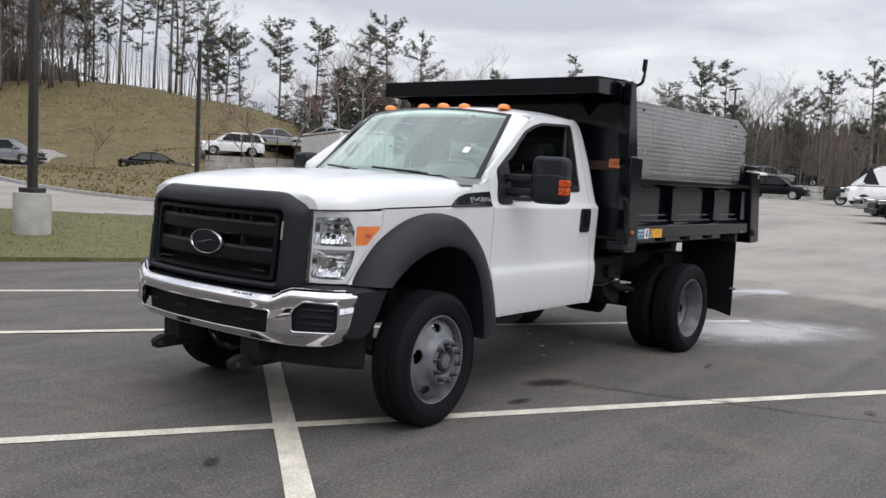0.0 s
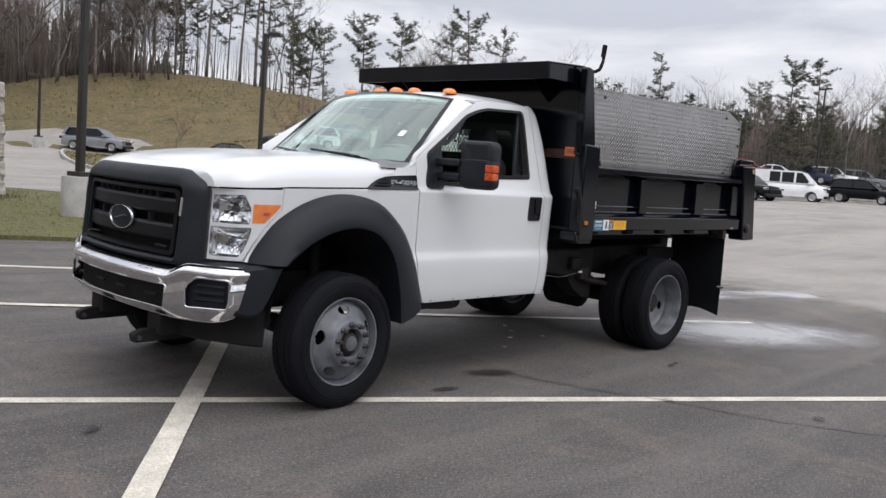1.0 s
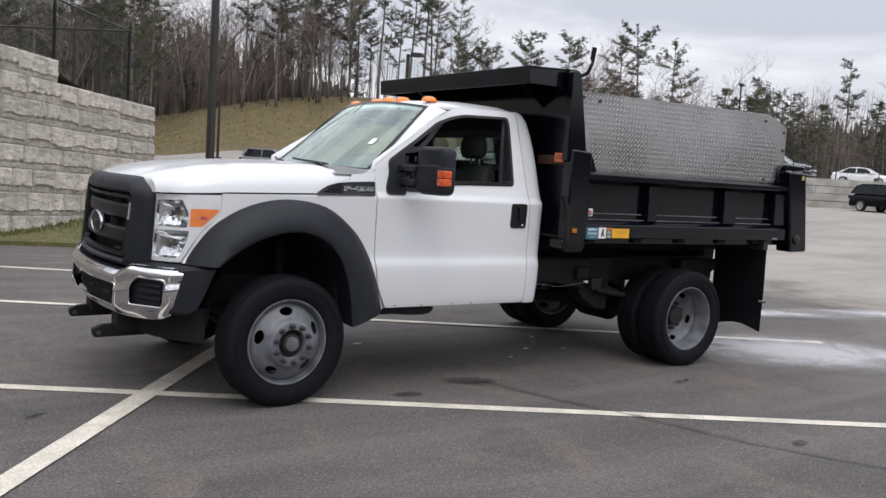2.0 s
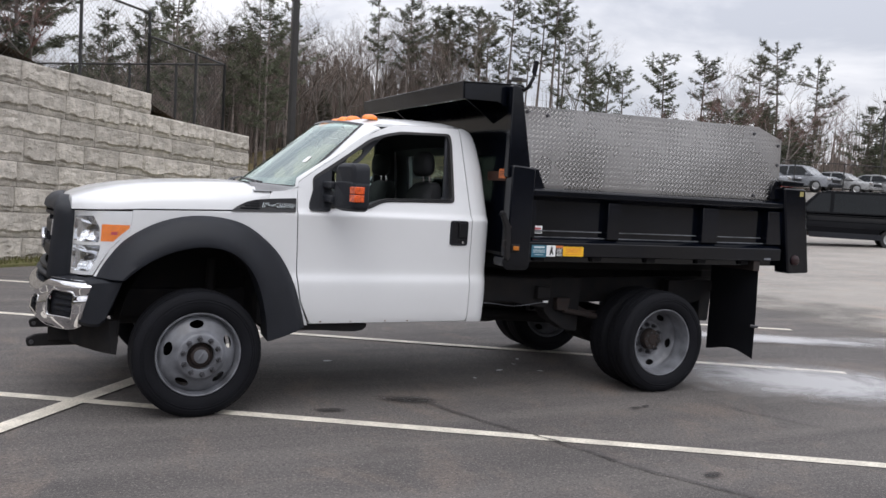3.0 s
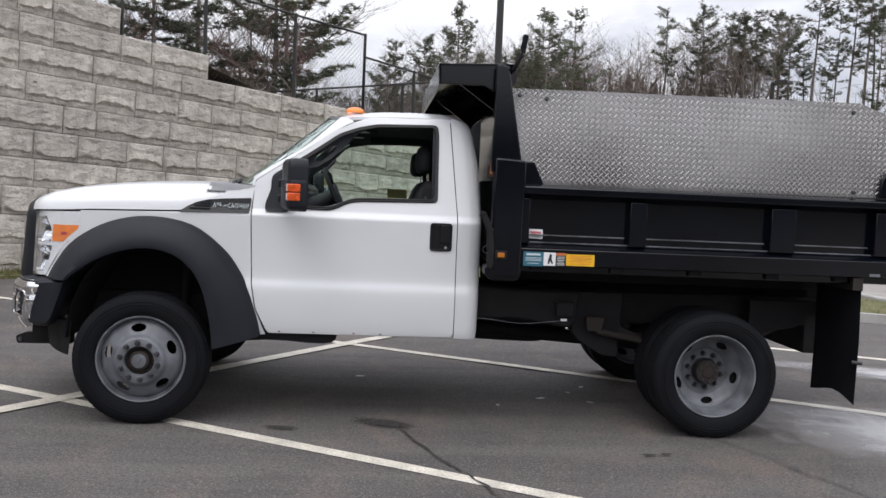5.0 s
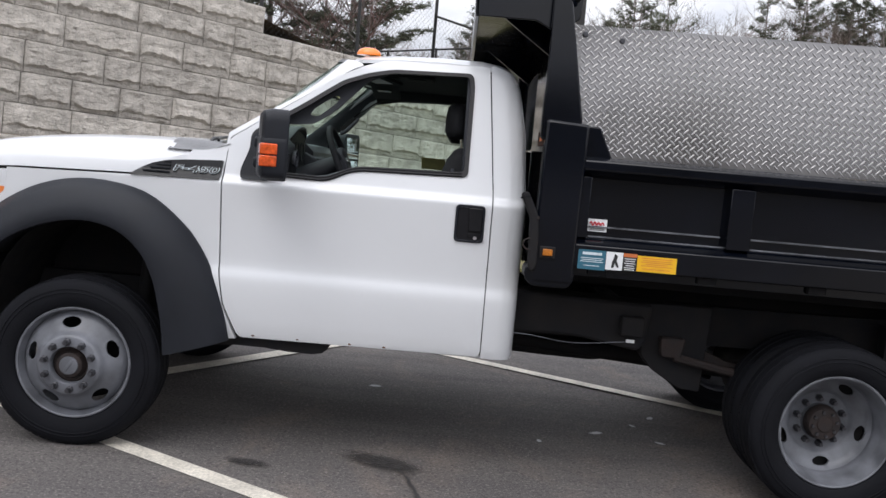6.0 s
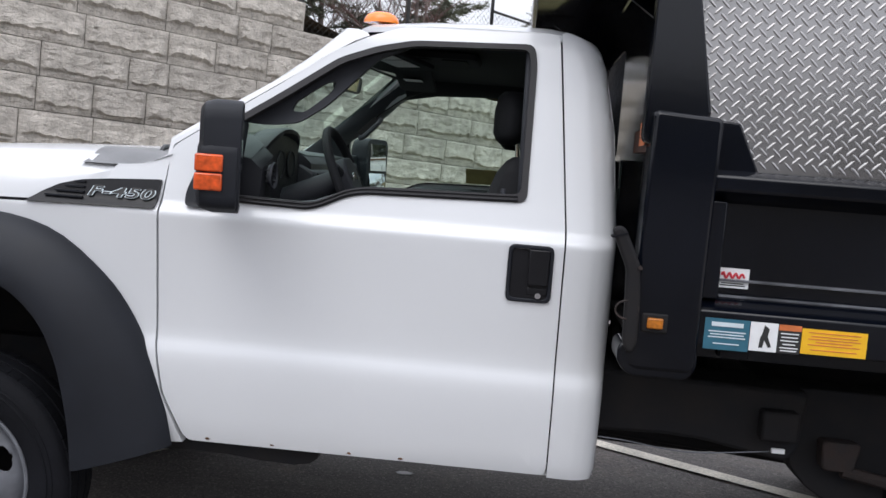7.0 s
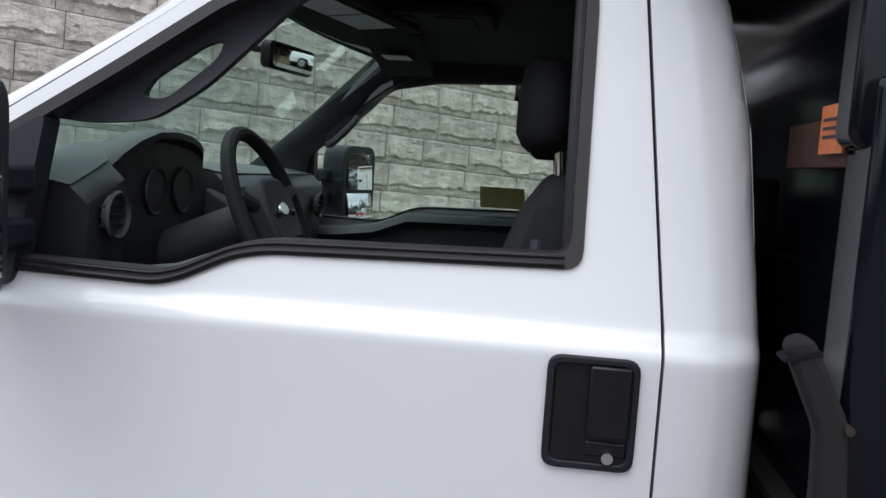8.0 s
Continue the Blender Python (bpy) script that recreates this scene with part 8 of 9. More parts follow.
bm = loft([[tuple(lot(a, b).xy) + (upper(a, b),) for a in span(10, 80, 20)] for b in (50.4, 56, 64, 80, 110)], loop=False)
part("upper_lot", bm, M["pale_asphalt"], None, "upper parking level behind the far wall", kind="structure", category="ground", smooth=40)
fence([tuple(lot(a, 50.7).xy) + (upper(a, 50.7),) for a in span(13, 61, 16)], 1.85, "dark chain-link fence on the far wall", net=0.25, wire=0.005)

# ---- parked vehicles ----
M["car_glass"] = mat("dark_car_glass", (0.006, 0.008, 0.010), 0.05, vary=0.05, scale=3.0, spec=0.28)
M["tyre_far"] = mat("car_tyre", (0.015, 0.015, 0.016), 0.7, vary=0.1, scale=6.0)
M["alloy"] = mat("alloy_rim", (0.45, 0.46, 0.47), 0.3, metal=0.8, vary=0.1, scale=8.0)
M["dark_alloy"] = mat("black_alloy_rim", (0.03, 0.03, 0.032), 0.3, metal=0.5, vary=0.1, scale=8.0)
PAINT = {"black": (0.004, 0.0045, 0.006), "white": (0.78, 0.79, 0.80), "red": (0.55, 0.008, 0.025), "grey": (0.20, 0.21, 0.23), "silver": (0.25, 0.255, 0.26), "maroon": (0.13, 0.02, 0.02), "green": (0.030, 0.031, 0.027), "navy": (0.03, 0.04, 0.07)}
for k, c in PAINT.items():
    M["car_" + k] = mat("car_paint_" + k, c, 0.25, vary=0.04, scale=2.0, coat=0.15 if max(c) > 0.1 else 0.0, spec=0.35 if max(c) > 0.1 else 0.12)
KINDS = {
    "suv": dict(L=4.75, W=1.9, H=1.72, belt=1.05, body=[(0.0, 0.42), (0.02, 0.75), (0.16, 0.98), (1.25, 1.08), (4.45, 1.10), (4.70, 0.95), (4.75, 0.45)], roof=[(1.20, 1.06), (1.95, 1.62), (2.4, 1.71), (3.9, 1.70), (4.35, 1.58), (4.62, 1.08)], axles=(0.92, 3.75), r=0.36),
    "sedan": dict(L=4.75, W=1.85, H=1.45, belt=0.92, body=[(0.0, 0.38), (0.03, 0.66), (0.2, 0.80), (1.35, 0.92), (3.9, 0.98), (4.65, 0.96), (4.75, 0.55), (4.72, 0.38)], roof=[(1.25, 0.90), (2.05, 1.36), (2.6, 1.44), (3.3, 1.40), (4.15, 0.98)], axles=(0.95, 3.75), r=0.33),
    "coupe": dict(L=4.78, W=1.92, H=1.38, belt=0.92, body=[(0.0, 0.34), (0.0, 0.62), (0.18, 0.78), (1.5, 0.92), (3.8, 0.98), (4.70, 0.98), (4.78, 0.6), (4.72, 0.36)], roof=[(1.75, 0.90), (2.45, 1.32), (2.9, 1.38), (3.5, 1.33), (4.35, 0.98)], axles=(0.93, 3.65), r=0.35),
    "van": dict(L=5.6, W=2.0, H=2.1, belt=1.25, body=[(0.0, 0.45), (0.0, 0.85), (0.12, 1.10), (0.95, 1.25), (5.55, 1.28), (5.6, 0.45)], roof=[(0.80, 1.22), (1.55, 1.98), (1.9, 2.08), (5.3, 2.08), (5.55, 1.9), (5.58, 1.25)], axles=(0.85, 4.15), r=0.37),
    "tall_van": dict(L=5.6, W=2.05, H=2.5, belt=1.30, body=[(0.0, 0.45), (0.0, 0.80), (0.15, 1.08), (0.75, 1.28), (5.55, 1.30), (5.6, 0.45)], roof=[(0.60, 1.25), (1.45, 2.05), (2.1, 2.46), (5.3, 2.48), (5.52, 2.3), (5.56, 1.28)], axles=(0.95, 4.55), r=0.35),
    "pickup": dict(L=5.6, W=2.0, H=1.88, belt=1.15, body=[(0.0, 0.50), (0.0, 0.92), (0.15, 1.10), (1.6, 1.18), (5.55, 1.18), (5.6, 0.52)], roof=[(1.55, 1.15), (2.2, 1.78), (2.6, 1.87), (3.4, 1.86), (3.75, 1.17)], axles=(1.0, 4.5), r=0.39),
}


def car(kind, paint, x, y, heading, label, z=None, dress=()):
    """A parked vehicle, nose towards its own -x, headed by an angle."""
    k = KINDS[kind]
    L, W = k["L"], k["W"] / 2
    z = gz(x, y) if z is None else z
    ob = thing({"coupe": "car", "sedan": "car", "suv": "car", "tall_van": "van"}.get(kind, kind), label, {"van": "van", "tall_van": "van", "pickup": "pickup truck"}.get(kind, "car"), at=pose(x, y, z, 0, 0, heading), group="parked vehicles")
    pm = M["car_" + paint]
    arch = []
    for ax in reversed(k["axles"]):
        arch += [(ax + (k["r"] + 0.06) * math.cos(a), max(0.30, 0.34 + (k["r"] + 0.05) * math.sin(a))) for a in span(0.0, math.pi, 8)]
    side = k["body"] + [(L - 0.05, 0.30)] + arch + [(0.06, 0.30)]
    side = [(px - L / 2, pz) for px, pz in side]
    rows = []
    for t in (-1.0, -0.985, -0.93, -0.80, -0.55, -0.25, 0.25, 0.55, 0.80, 0.93, 0.985, 1.0):
        k3, low = abs(t) ** 3, k["belt"] * 0.62
        rows.append([(px * (1 - 0.055 * k3), t * W * (1 - 0.03 * max(0, pz - low)), pz - (0.10 * abs(t) ** 8 + 0.03 * t * t) * max(0, min(1, (pz - low) / 0.2))) for px, pz in side])
    part("body", loft(rows), pm, ob, smooth=50)
    rf = [(px - L / 2, pz) for px, pz in k["roof"]]
    def shell(y_low, y_top, off):
        zlo, zhi = min(p[1] for p in rf), max(p[1] for p in rf)
        rings = []
        for sgn in (-1, 1):
            rings.append([(px, sgn * (y_low + (y_top - y_low) * (pz - zlo) / (zhi - zlo)), pz + off) for px, pz in rf])
        return rings
    slope = 0.86 if kind == "van" else 0.74
    a, b = shell(W * 0.95, W * slope, 0.0)
    cab = part("cabin", loft([a, [(p[0], p[1] * 0.7, p[2] + 0.012) for p in a], [(p[0], p[1] * 0.7, p[2] + 0.012) for p in b], b]), pm, ob, smooth=40)
    zlo, zhi = min(p[1] for p in rf), max(p[1] for p in rf)
    def ywin(pz):
        return W * 0.95 + (W * slope - W * 0.95) * (pz - zlo) / (zhi - zlo)
    top = zhi - 0.10
    front_x = lambda zz: lerp([(p[1], p[0]) for p in rf[:3]], zz)
    back_pts = sorted([(p[1], p[0]) for p in rf[-3:]])
    back_x = lambda zz: lerp(back_pts, zz)
    zl = k["belt"] + 0.03
    if kind in ("van", "tall_van"):
        spans = [(front_x(zl) + 0.18, front_x(zl) + 1.15)] + ([(front_x(zl) + 1.30, front_x(zl) + 2.1), (front_x(zl) + 2.2, front_x(zl) + 2.9)] if "windows" in dress else [])
    else:
        mid_x = (front_x(zl) + back_x(zl)) / 2
        spans = [(front_x(zl) + 0.16, mid_x - 0.03), (mid_x + 0.05, back_x(zl) - 0.2)]
    if "band" in dress:
        spans.append((front_x(zl) + 1.28, back_x(zl) - 0.35))
        for sgn in (-1, 1):
            for zz in (1.14, 0.93, 0.70):
                part("side_moulding", boxed(-L / 2 + 0.75, L / 2 - 0.30, sgn * W * 0.985, sgn * (W + 0.012), zz, zz + 0.035), pm, ob, bevel=0.012)
            part("skirt", boxed(-L / 2 + 1.35, L / 2 - 1.75, sgn * W * 0.97, sgn * (W + 0.006), 0.31, 0.52), M["trim"], ob, bevel=0.01)
    for sgn in (-1, 1):
        for i, (u0, u1) in enumerate(spans):
            t0 = max(u0, front_x(top) + 0.10)
            t1 = min(u1, back_x(top) - 0.10)
            if t1 - t0 < 0.05:
                t0, t1 = (u0 + u1) / 2 - 0.05, (u0 + u1) / 2 + 0.05
            poly4 = [(u0, zl), (u1, zl), (t1, top), (t0, top)]
            part("window", loft([[(px, sgn * (ywin(pz) + 0.006), pz) for px, pz in poly4], [(px, sgn * (ywin(pz) - 0.02), pz) for px, pz in poly4]]), M["car_glass"], cab, smooth=0)
    for pts in ([(front_x(zl) - 0.01, zl), (front_x(top + 0.03) - 0.01, top + 0.03)], [(back_x(zl + 0.02) + 0.01, zl + 0.02), (back_x(top) + 0.01, top)]):
        if kind in ("van", "tall_van") and pts[0][0] > 0:
            continue
        (xa, za), (xb, zb) = pts
        part("screen", loft([[(xa, -ywin(za) * 0.90, za), (xa, ywin(za) * 0.90, za)], [(xb, -ywin(zb) * 0.88, zb + 0.012), (xb, ywin(zb) * 0.88, zb + 0.012)]], loop=False), M["car_glass"], cab, smooth=0)
    for ax in k["axles"]:
        for sgn in (-1, 1):
            w = new("wheel")
            w.parent = ob
            w.matrix_basis = pose(ax - L / 2, sgn * (W - 0.12), k["r"], 0, 0, 0 if sgn < 0 else 180)
            r = k["r"]
            part("tyre", lathe([(r * 0.64, -0.10), (r * 0.93, -0.11), (r, -0.07), (r, 0.07), (r * 0.93, 0.11), (r * 0.64, 0.10)], 24), M["tyre_far"], w)
            part("rim", lathe([(r * 0.66, -0.10), (r * 0.62, -0.085), (r * 0.55, -0.07), (r * 0.2, -0.085), (0, -0.085)], 20), M["dark_alloy"] if kind == "coupe" else M["alloy"], w)
    hz = k["belt"] * 0.78
    for sgn in (-1, 1):
        slim = 0.035 if kind == "coupe" else 0.07
        part("headlight", boxed(-L / 2 - 0.012, -L / 2 + 0.22, sgn * W * 0.62, sgn * W * 0.955, hz - slim, hz + slim), M["trim_gloss"] if kind == "coupe" else M["reflector"], ob, bevel=0.02)
        part("tail_light", boxed(L / 2 - 0.12, L / 2 + 0.012, sgn * W * 0.74, sgn * W * 0.965, hz - 0.05, hz + 0.13), M["red_lens"], ob, bevel=0.02)
        part("door_mirror", boxed(rf[0][0] + 0.22, rf[0][0] + 0.40, sgn * (W + 0.0), sgn * (W + 0.20), k["belt"] - 0.02, k["belt"] + 0.13), pm, ob, bevel=0.03)
    part("grille", boxed(-L / 2 - 0.02, -L / 2 + 0.05, -W * 0.55, W * 0.55, hz - 0.24, hz - 0.02), M["trim_gloss"], ob, bevel=0.02)
    part("bumper", boxed(-L / 2 - 0.05, -L / 2 + 0.18, -W * 0.92, W * 0.92, 0.30, 0.50), M["trim"] if kind in ("van", "tall_van", "pickup", "suv") else pm, ob, bevel=0.05)
    if kind == "pickup":
        # black box drawn in place of the open load bed's shaded hollow
        part("bed_cavity", boxed(0.98, L / 2 - 0.08, -W * 0.85, W * 0.85, k["belt"] - 0.1, k["belt"] + 0.04), M["trim_gloss"], ob)
    return ob


car("suv", "black", 62.5, 17.9, 98, "black sport utility vehicle parked below the far wall")
car("van", "white", 57.0, 21.2, 104, "white panel van with side windows parked below the far wall", dress=("windows",))
car("pickup", "green", 58.6, 10.4, 104, "dark olive pickup truck parked below the far wall")
car("suv", "black", 49.5, 23.2, 78, "black sport utility vehicle parked in the open lot")
car("suv", "black", 52.0, 21.8, 78, "black sport utility vehicle beside a white van")
car("tall_van", "white", 54.2, 8.1, 295, "tall white cargo van parked in the lot")
car("sedan", "silver", 37.5, 3.5, 297, "silver car parked beside a white van")
car("sedan", "black", 29.5, 1.1, 297, "black car parked at the lot's edge")
car("coupe", "red", 20.6, 17.2, 135, "bright red sports car parked in the lot")
car("van", "black", 27.2, 17.6, 315, "black passenger van parked beside a red car", dress=("band",))
car("suv", "grey", 24.2, 58.6, 134, "grey sport utility vehicle parked below the hill")
car("sedan", "black", 28.3, 46.4, 150, "black car half hidden by the lawn", z=gz(28.3, 46.4) - 0.45)
car("suv", "white", 35.8, 48.5, 332, "white sport utility vehicle parked above a low wall")
car("sedan", "silver", 40.3, 48.7, 145, "silver car parked above a low wall")
for i, (a, kind, paint) in enumerate(((13.5, "sedan", "silver"), (15.8, "sedan", "silver"), (18.1, "sedan", "grey"), (20.6, "suv", "grey"), (23.2, "sedan", "silver"), (25.8, "sedan", "silver"), (28.4, "suv", "grey"), (33.0, "sedan", "silver"), (39.8, "sedan", "white"), (46.6, "suv", "maroon"), (50.0, "sedan", "white"), (53.0, "suv", "navy"), (56.0, "suv", "white"), (59.2, "suv", "grey"), (62.2, "pickup", "black"))):
    back = 54.6 if a < 30 else 63.0
    p = lot(a, back)
    car(kind, paint, p.x, p.y, 108, paint + " vehicle parked on the upper lot behind a fence", z=upper(a, back))

# white storage container and low wall by the far lot
M["shed"] = mat("white_panel", (0.66, 0.66, 0.65), 0.6, vary=0.08, scale=3.0)
shed = thing("storage_container", "long white storage container with a rust-stained roof edge", "container", at=pose(26.07, 26.77, gz(26.07, 26.77) - 0.05, 0, 0, -30.8))
part("container_body", boxed(-1.2, 1.2, -4.5, 4.5, 0.0, 2.82), M["shed"], shed, bevel=0.01)
for k in range(30):
    part("panel_rib", boxed(-1.228, -1.2, -4.35 + 0.298 * k, -4.20 + 0.298 * k, 0.12, 2.70), M["shed"], shed, bevel=0.008)
for x0, x1 in ((-1.10, -0.02), (0.02, 1.10)):
    d = part("container_door", boxed(x0, x1, -4.545, -4.5, 0.14, 2.64), M["shed"], shed, bevel=0.012)
    side_x = x0 if x0 < -0.5 else x1
    for z in (0.45, 1.40, 2.35):
        part("hinge", boxed(side_x - 0.06, side_x + 0.06, -4.575, -4.545, z - 0.05, z + 0.05), M["trim"], d, bevel=0.006)
    for x in (x0 + 0.28, x1 - 0.28):
        part("lock_bar", tube([(x, -4.57, 0.2), (x, -4.57, 2.6)], 0.018, 6), M["concrete"], d)
    part("latch", boxed(x0 + 0.30, x0 + 0.56, -4.60, -4.565, 0.98, 1.03), M["trim"], d)
for x in (-1.16, 1.16):
    part("corner_post", boxed(x - 0.06, x + 0.06, -4.56, -4.44, 0.0, 2.82), M["shed"], shed, bevel=0.01)
part("roof_edge", boxed(-1.24, 1.24, -4.56, 4.54, 2.82, 2.87), M["rust_spot"], shed, "rust-stained roof edge", bevel=0.01)
part("roof_sheet", boxed(-1.2, 1.2, -4.5, 4.5, 2.87, 2.92), M["shed"], shed, bevel=0.008)
post = thing("meter_post", "grey service cabinet on two legs", "cabinet", at=pose(17.9, 17.6, gz(17.9, 17.6), 0, 0, -40))
part("cabinet_box", boxed(-0.22, 0.22, -0.12, 0.12, 0.75, 1.25), M["trim"], post, bevel=0.01)
for x in (-0.18, 0.18):
    part("leg", boxed(x - 0.03, x + 0.03, -0.03, 0.03, -0.2, 0.80), M["concrete"], post)
bm = bmesh.new()
rs = random.Random(31)
start, away = Vector((32.0, 46.3, 0)), Vector((0.77, -0.638, 0))
for row in range(8):
    a = 0.0
    while a < 14:
        l = rs.choice((0.6, 0.8, 1.0))
        p = start + away * a
        if 0.4 * row < (1.1 if a < 5.6 else 2.1):
            box(bm, 0, l - 0.02, rs.uniform(-0.04, 0.04), 0.5, 0.4 * row, 0.4 * row + 0.38, pose(p.x, p.y, 0.75, 0, 0, -39.6))
        a += l
part("low_wall", bm, M["far_block"], None, "low grey block wall below the raised parking", kind="structure", category="wall", smooth=0)
fence([tuple((start + away * a).xy) + (1.9,) for a in (0.2, 2.4, 4.8)], 1.5, "dark chain-link fence above the low wall", net=0.25, wire=0.004)


# ---- trees ----
M["bark"] = mat("pine_bark", (0.18, 0.15, 0.135), 0.9, vary=0.3, scale=3.0, bump=0.6, bscale=20)
M["grey_bark"] = mat("bare_grey_bark", (0.20, 0.175, 0.16), 0.9, vary=0.25, scale=3.0)
M["needles"] = mat("pine_needles", (0.138, 0.152, 0.102), 0.8, vary=0.35, scale=0.9, spec=0.2, island=0.25)
M["dark_needles"] = mat("hemlock_needles", (0.108, 0.119, 0.080), 0.85, vary=0.3, scale=0.8, spec=0.2, island=0.2)
M["twig"] = mat("budding_twigs", (0.185, 0.145, 0.128), 0.9, vary=0.25, scale=0.6, island=0.2)
M["red_twig"] = mat("reddish_twigs", (0.17, 0.095, 0.085), 0.9, vary=0.25, scale=0.6)


def tuft(bm, c, rs, size, n=9, up=0.25):
    """A spray of needles about a point."""
    for _ in range(n):
        d = Vector((rs.gauss(0, 1), rs.gauss(0, 1), rs.gauss(up, 0.55))).normalized()
        w = d.cross(Vector((rs.gauss(0, 1), rs.gauss(0, 1), rs.gauss(0, 1)))).normalized() * size * rs.uniform(0.05, 0.11)
        tip = c + d * size * rs.uniform(0.6, 1.2)
        o = c + d * size * rs.uniform(-0.15, 0.2)
        bm.faces.new([bm.verts.new(o - w), bm.verts.new(tip), bm.verts.new(o + w)])


def pine_meshes(seed, low, spread, sparse, h=16.0, size=0.36, dense=7.5, needles=15, crowned=False):
    """Trunk and crown of a tall pine: bare below, tiered limbs with tufted sprays above."""
    rs = random.Random(seed)
    trunk, crown = bmesh.new(), bmesh.new()
    lean = Vector((rs.uniform(-0.4, 0.4), rs.uniform(-0.4, 0.4), 0))
    axis = lambda f: Vector((lean.x * f * f + 0.12 * math.sin(5 * f + seed), lean.y * f * f + 0.1 * math.cos(4 * f + seed), h * f))
    tube([axis(f) for f in span(0, 1, 10)], 0.2, 8, trunk, radii=[0.17 * (1 - f) ** 0.8 + 0.016 for f in span(0, 1, 10)])
    f = low
    while f < 0.985:
        k = (f - low) / (1 - low)
        prof = 0.40 + 1.25 * k if k < 0.35 else 0.10 + 0.74 * max(0.0, 1 - ((k - 0.35) / 0.65) ** 1.6) ** 0.8
        if crowned:
            prof = 0.42 + 0.9 * k if k < 0.5 else 0.16 + 0.71 * max(0.0, 1 - ((k - 0.5) / 0.5) ** 2.2) ** 0.6
        for _ in range(rs.choice((1, 2, 2, 3))):
            if rs.random() < sparse:
                continue
            a = rs.uniform(0, 2 * math.pi)
            length = spread * prof * rs.uniform(0.45, 1.25)
            rise = rs.uniform(-0.10, 0.22) + (0.65 if crowned else 0.25) * k
            base = axis(f)
            d = Vector((math.cos(a), math.sin(a), rise)).normalized()
            mid = base + d * length * 0.55 + Vector((0, 0, -0.06 * length))
            tip = base + d * length + Vector((0, 0, 0.12 * length))
            tube([base, mid, tip], 0.03, 4, trunk, radii=[0.045, 0.03, 0.012])
            n = max(4, int(length * dense))
            for i in range(n):
                t = 0.30 + 0.70 * (i + rs.random()) / n
                p = base.lerp(mid, t / 0.55) if t < 0.55 else mid.lerp(tip, (t - 0.55) / 0.45)
                p = p + Vector((rs.gauss(0, 0.20), rs.gauss(0, 0.20), rs.gauss(0.04, 0.07)))
                tuft(crown, p, rs, size * rs.uniform(0.7, 1.3), needles)
        f += rs.uniform(0.014, 0.036)
    for _ in range(8):
        tuft(crown, axis(rs.uniform(0.93, 1.0)), rs, 0.5, 8, 0.8)
    for _ in range(int(8 * (1 - low) + 5)):
        f = rs.uniform(0.2, low)
        a = rs.uniform(0, 6.28)
        base = axis(f)
        tube([base, base + Vector((math.cos(a), math.sin(a), rs.uniform(-0.2, 0.2))) * rs.uniform(0.5, 1.6)], 0.02, 3, trunk, radii=[0.025, 0.008])
    return trunk, crown


def bare_meshes(seed, h=14.0, girth=0.105):
    """Trunk and fine leafless crown of a broadleaf tree."""
    rs = random.Random(seed)
    trunk, crown = bmesh.new(), bmesh.new()

    def grow(p, d, length, r, level, bm):
        n = 3
        pts = [p]
        for i in range(n):
            d = (d + Vector((rs.gauss(0, 0.13), rs.gauss(0, 0.13), rs.gauss(0.05, 0.08)))).normalized()
            pts.append(pts[-1] + d * length / n)
        if level >= 4:
            side = d.cross(Vector((rs.gauss(0, 1), rs.gauss(0, 1), rs.gauss(0, 1)))).normalized() * max(r, 0.005)
            bm.faces.new([bm.verts.new(pts[0] - side), bm.verts.new(pts[0] + side), bm.verts.new(pts[3])])
            return
        tube(pts, r, 5 if level < 2 else 3, bm, radii=[r, r * 0.85, r * 0.7, r * 0.5])
        for i in range((5, 5, 5, 10)[level]):
            q = pts[rs.choice((1, 2, 2, 3, 3))] if level else pts[0].lerp(pts[-1], rs.uniform(0.45, 1.0))
            a = rs.uniform(0, 6.28)
            nd = (d * rs.uniform(0.6, 1.0) + Vector((math.cos(a), math.sin(a), rs.uniform(-0.1, 0.5))) * rs.uniform(0.45, 0.9)).normalized()
            grow(q, nd, length * rs.uniform(0.42, 0.66), r * 0.46, level + 1, trunk if level < 1 else crown)
    grow(Vector((0, 0, 0)), Vector((0, 0, 1)), h * 0.55, girth, 0, trunk)
    return trunk, crown


def tree_kind(name, label, meshes, bark, leaf):
    """A tree to be copied, kept as its two meshes."""
    t = bpy.data.objects.new(name, None)
    trunk, crown = meshes
    data = []
    for bm, m, n, nm in ((trunk, bark, "trunk", 40), (crown, leaf, "crown", 0)):
        me = bpy.data.meshes.new(n)
        bm.to_mesh(me)
        bm.free()
        me.materials.append(m)
        if nm:
            me.polygons.foreach_set("use_smooth", [True] * len(me.polygons))
        data.append(me)
    bpy.data.objects.remove(t)
    return name, label, data


PINES = [tree_kind("pine_tree", "tall pine with a bare lower trunk and tufted dark crown", pine_meshes(100 + i, low, sp, spar, crowned=i != 2), M["bark"], M["needles"]) for i, (low, sp, spar) in enumerate(((0.52, 3.0, 0.2), (0.60, 2.7, 0.25), (0.45, 3.6, 0.35), (0.66, 2.9, 0.15), (0.40, 3.8, 0.4), (0.55, 2.5, 0.3)))]
FULL = [tree_kind("pine_tree", "broad white pine with long tiered limbs", pine_meshes(200 + i, low, sp, spar, 16.0, 0.27, 11.0, 16), M["bark"], M["needles"]) for i, (low, sp, spar) in enumerate(((0.22, 4.2, 0.30), (0.30, 4.6, 0.38), (0.18, 3.9, 0.32)))]
HEMLOCK = [tree_kind("evergreen_tree", "dark young evergreen with a dense crown", pine_meshes(300 + i, 0.06, 2.6, 0.10, 9.0, 0.36, 4.2, 12), M["bark"], M["dark_needles"]) for i in range(2)]
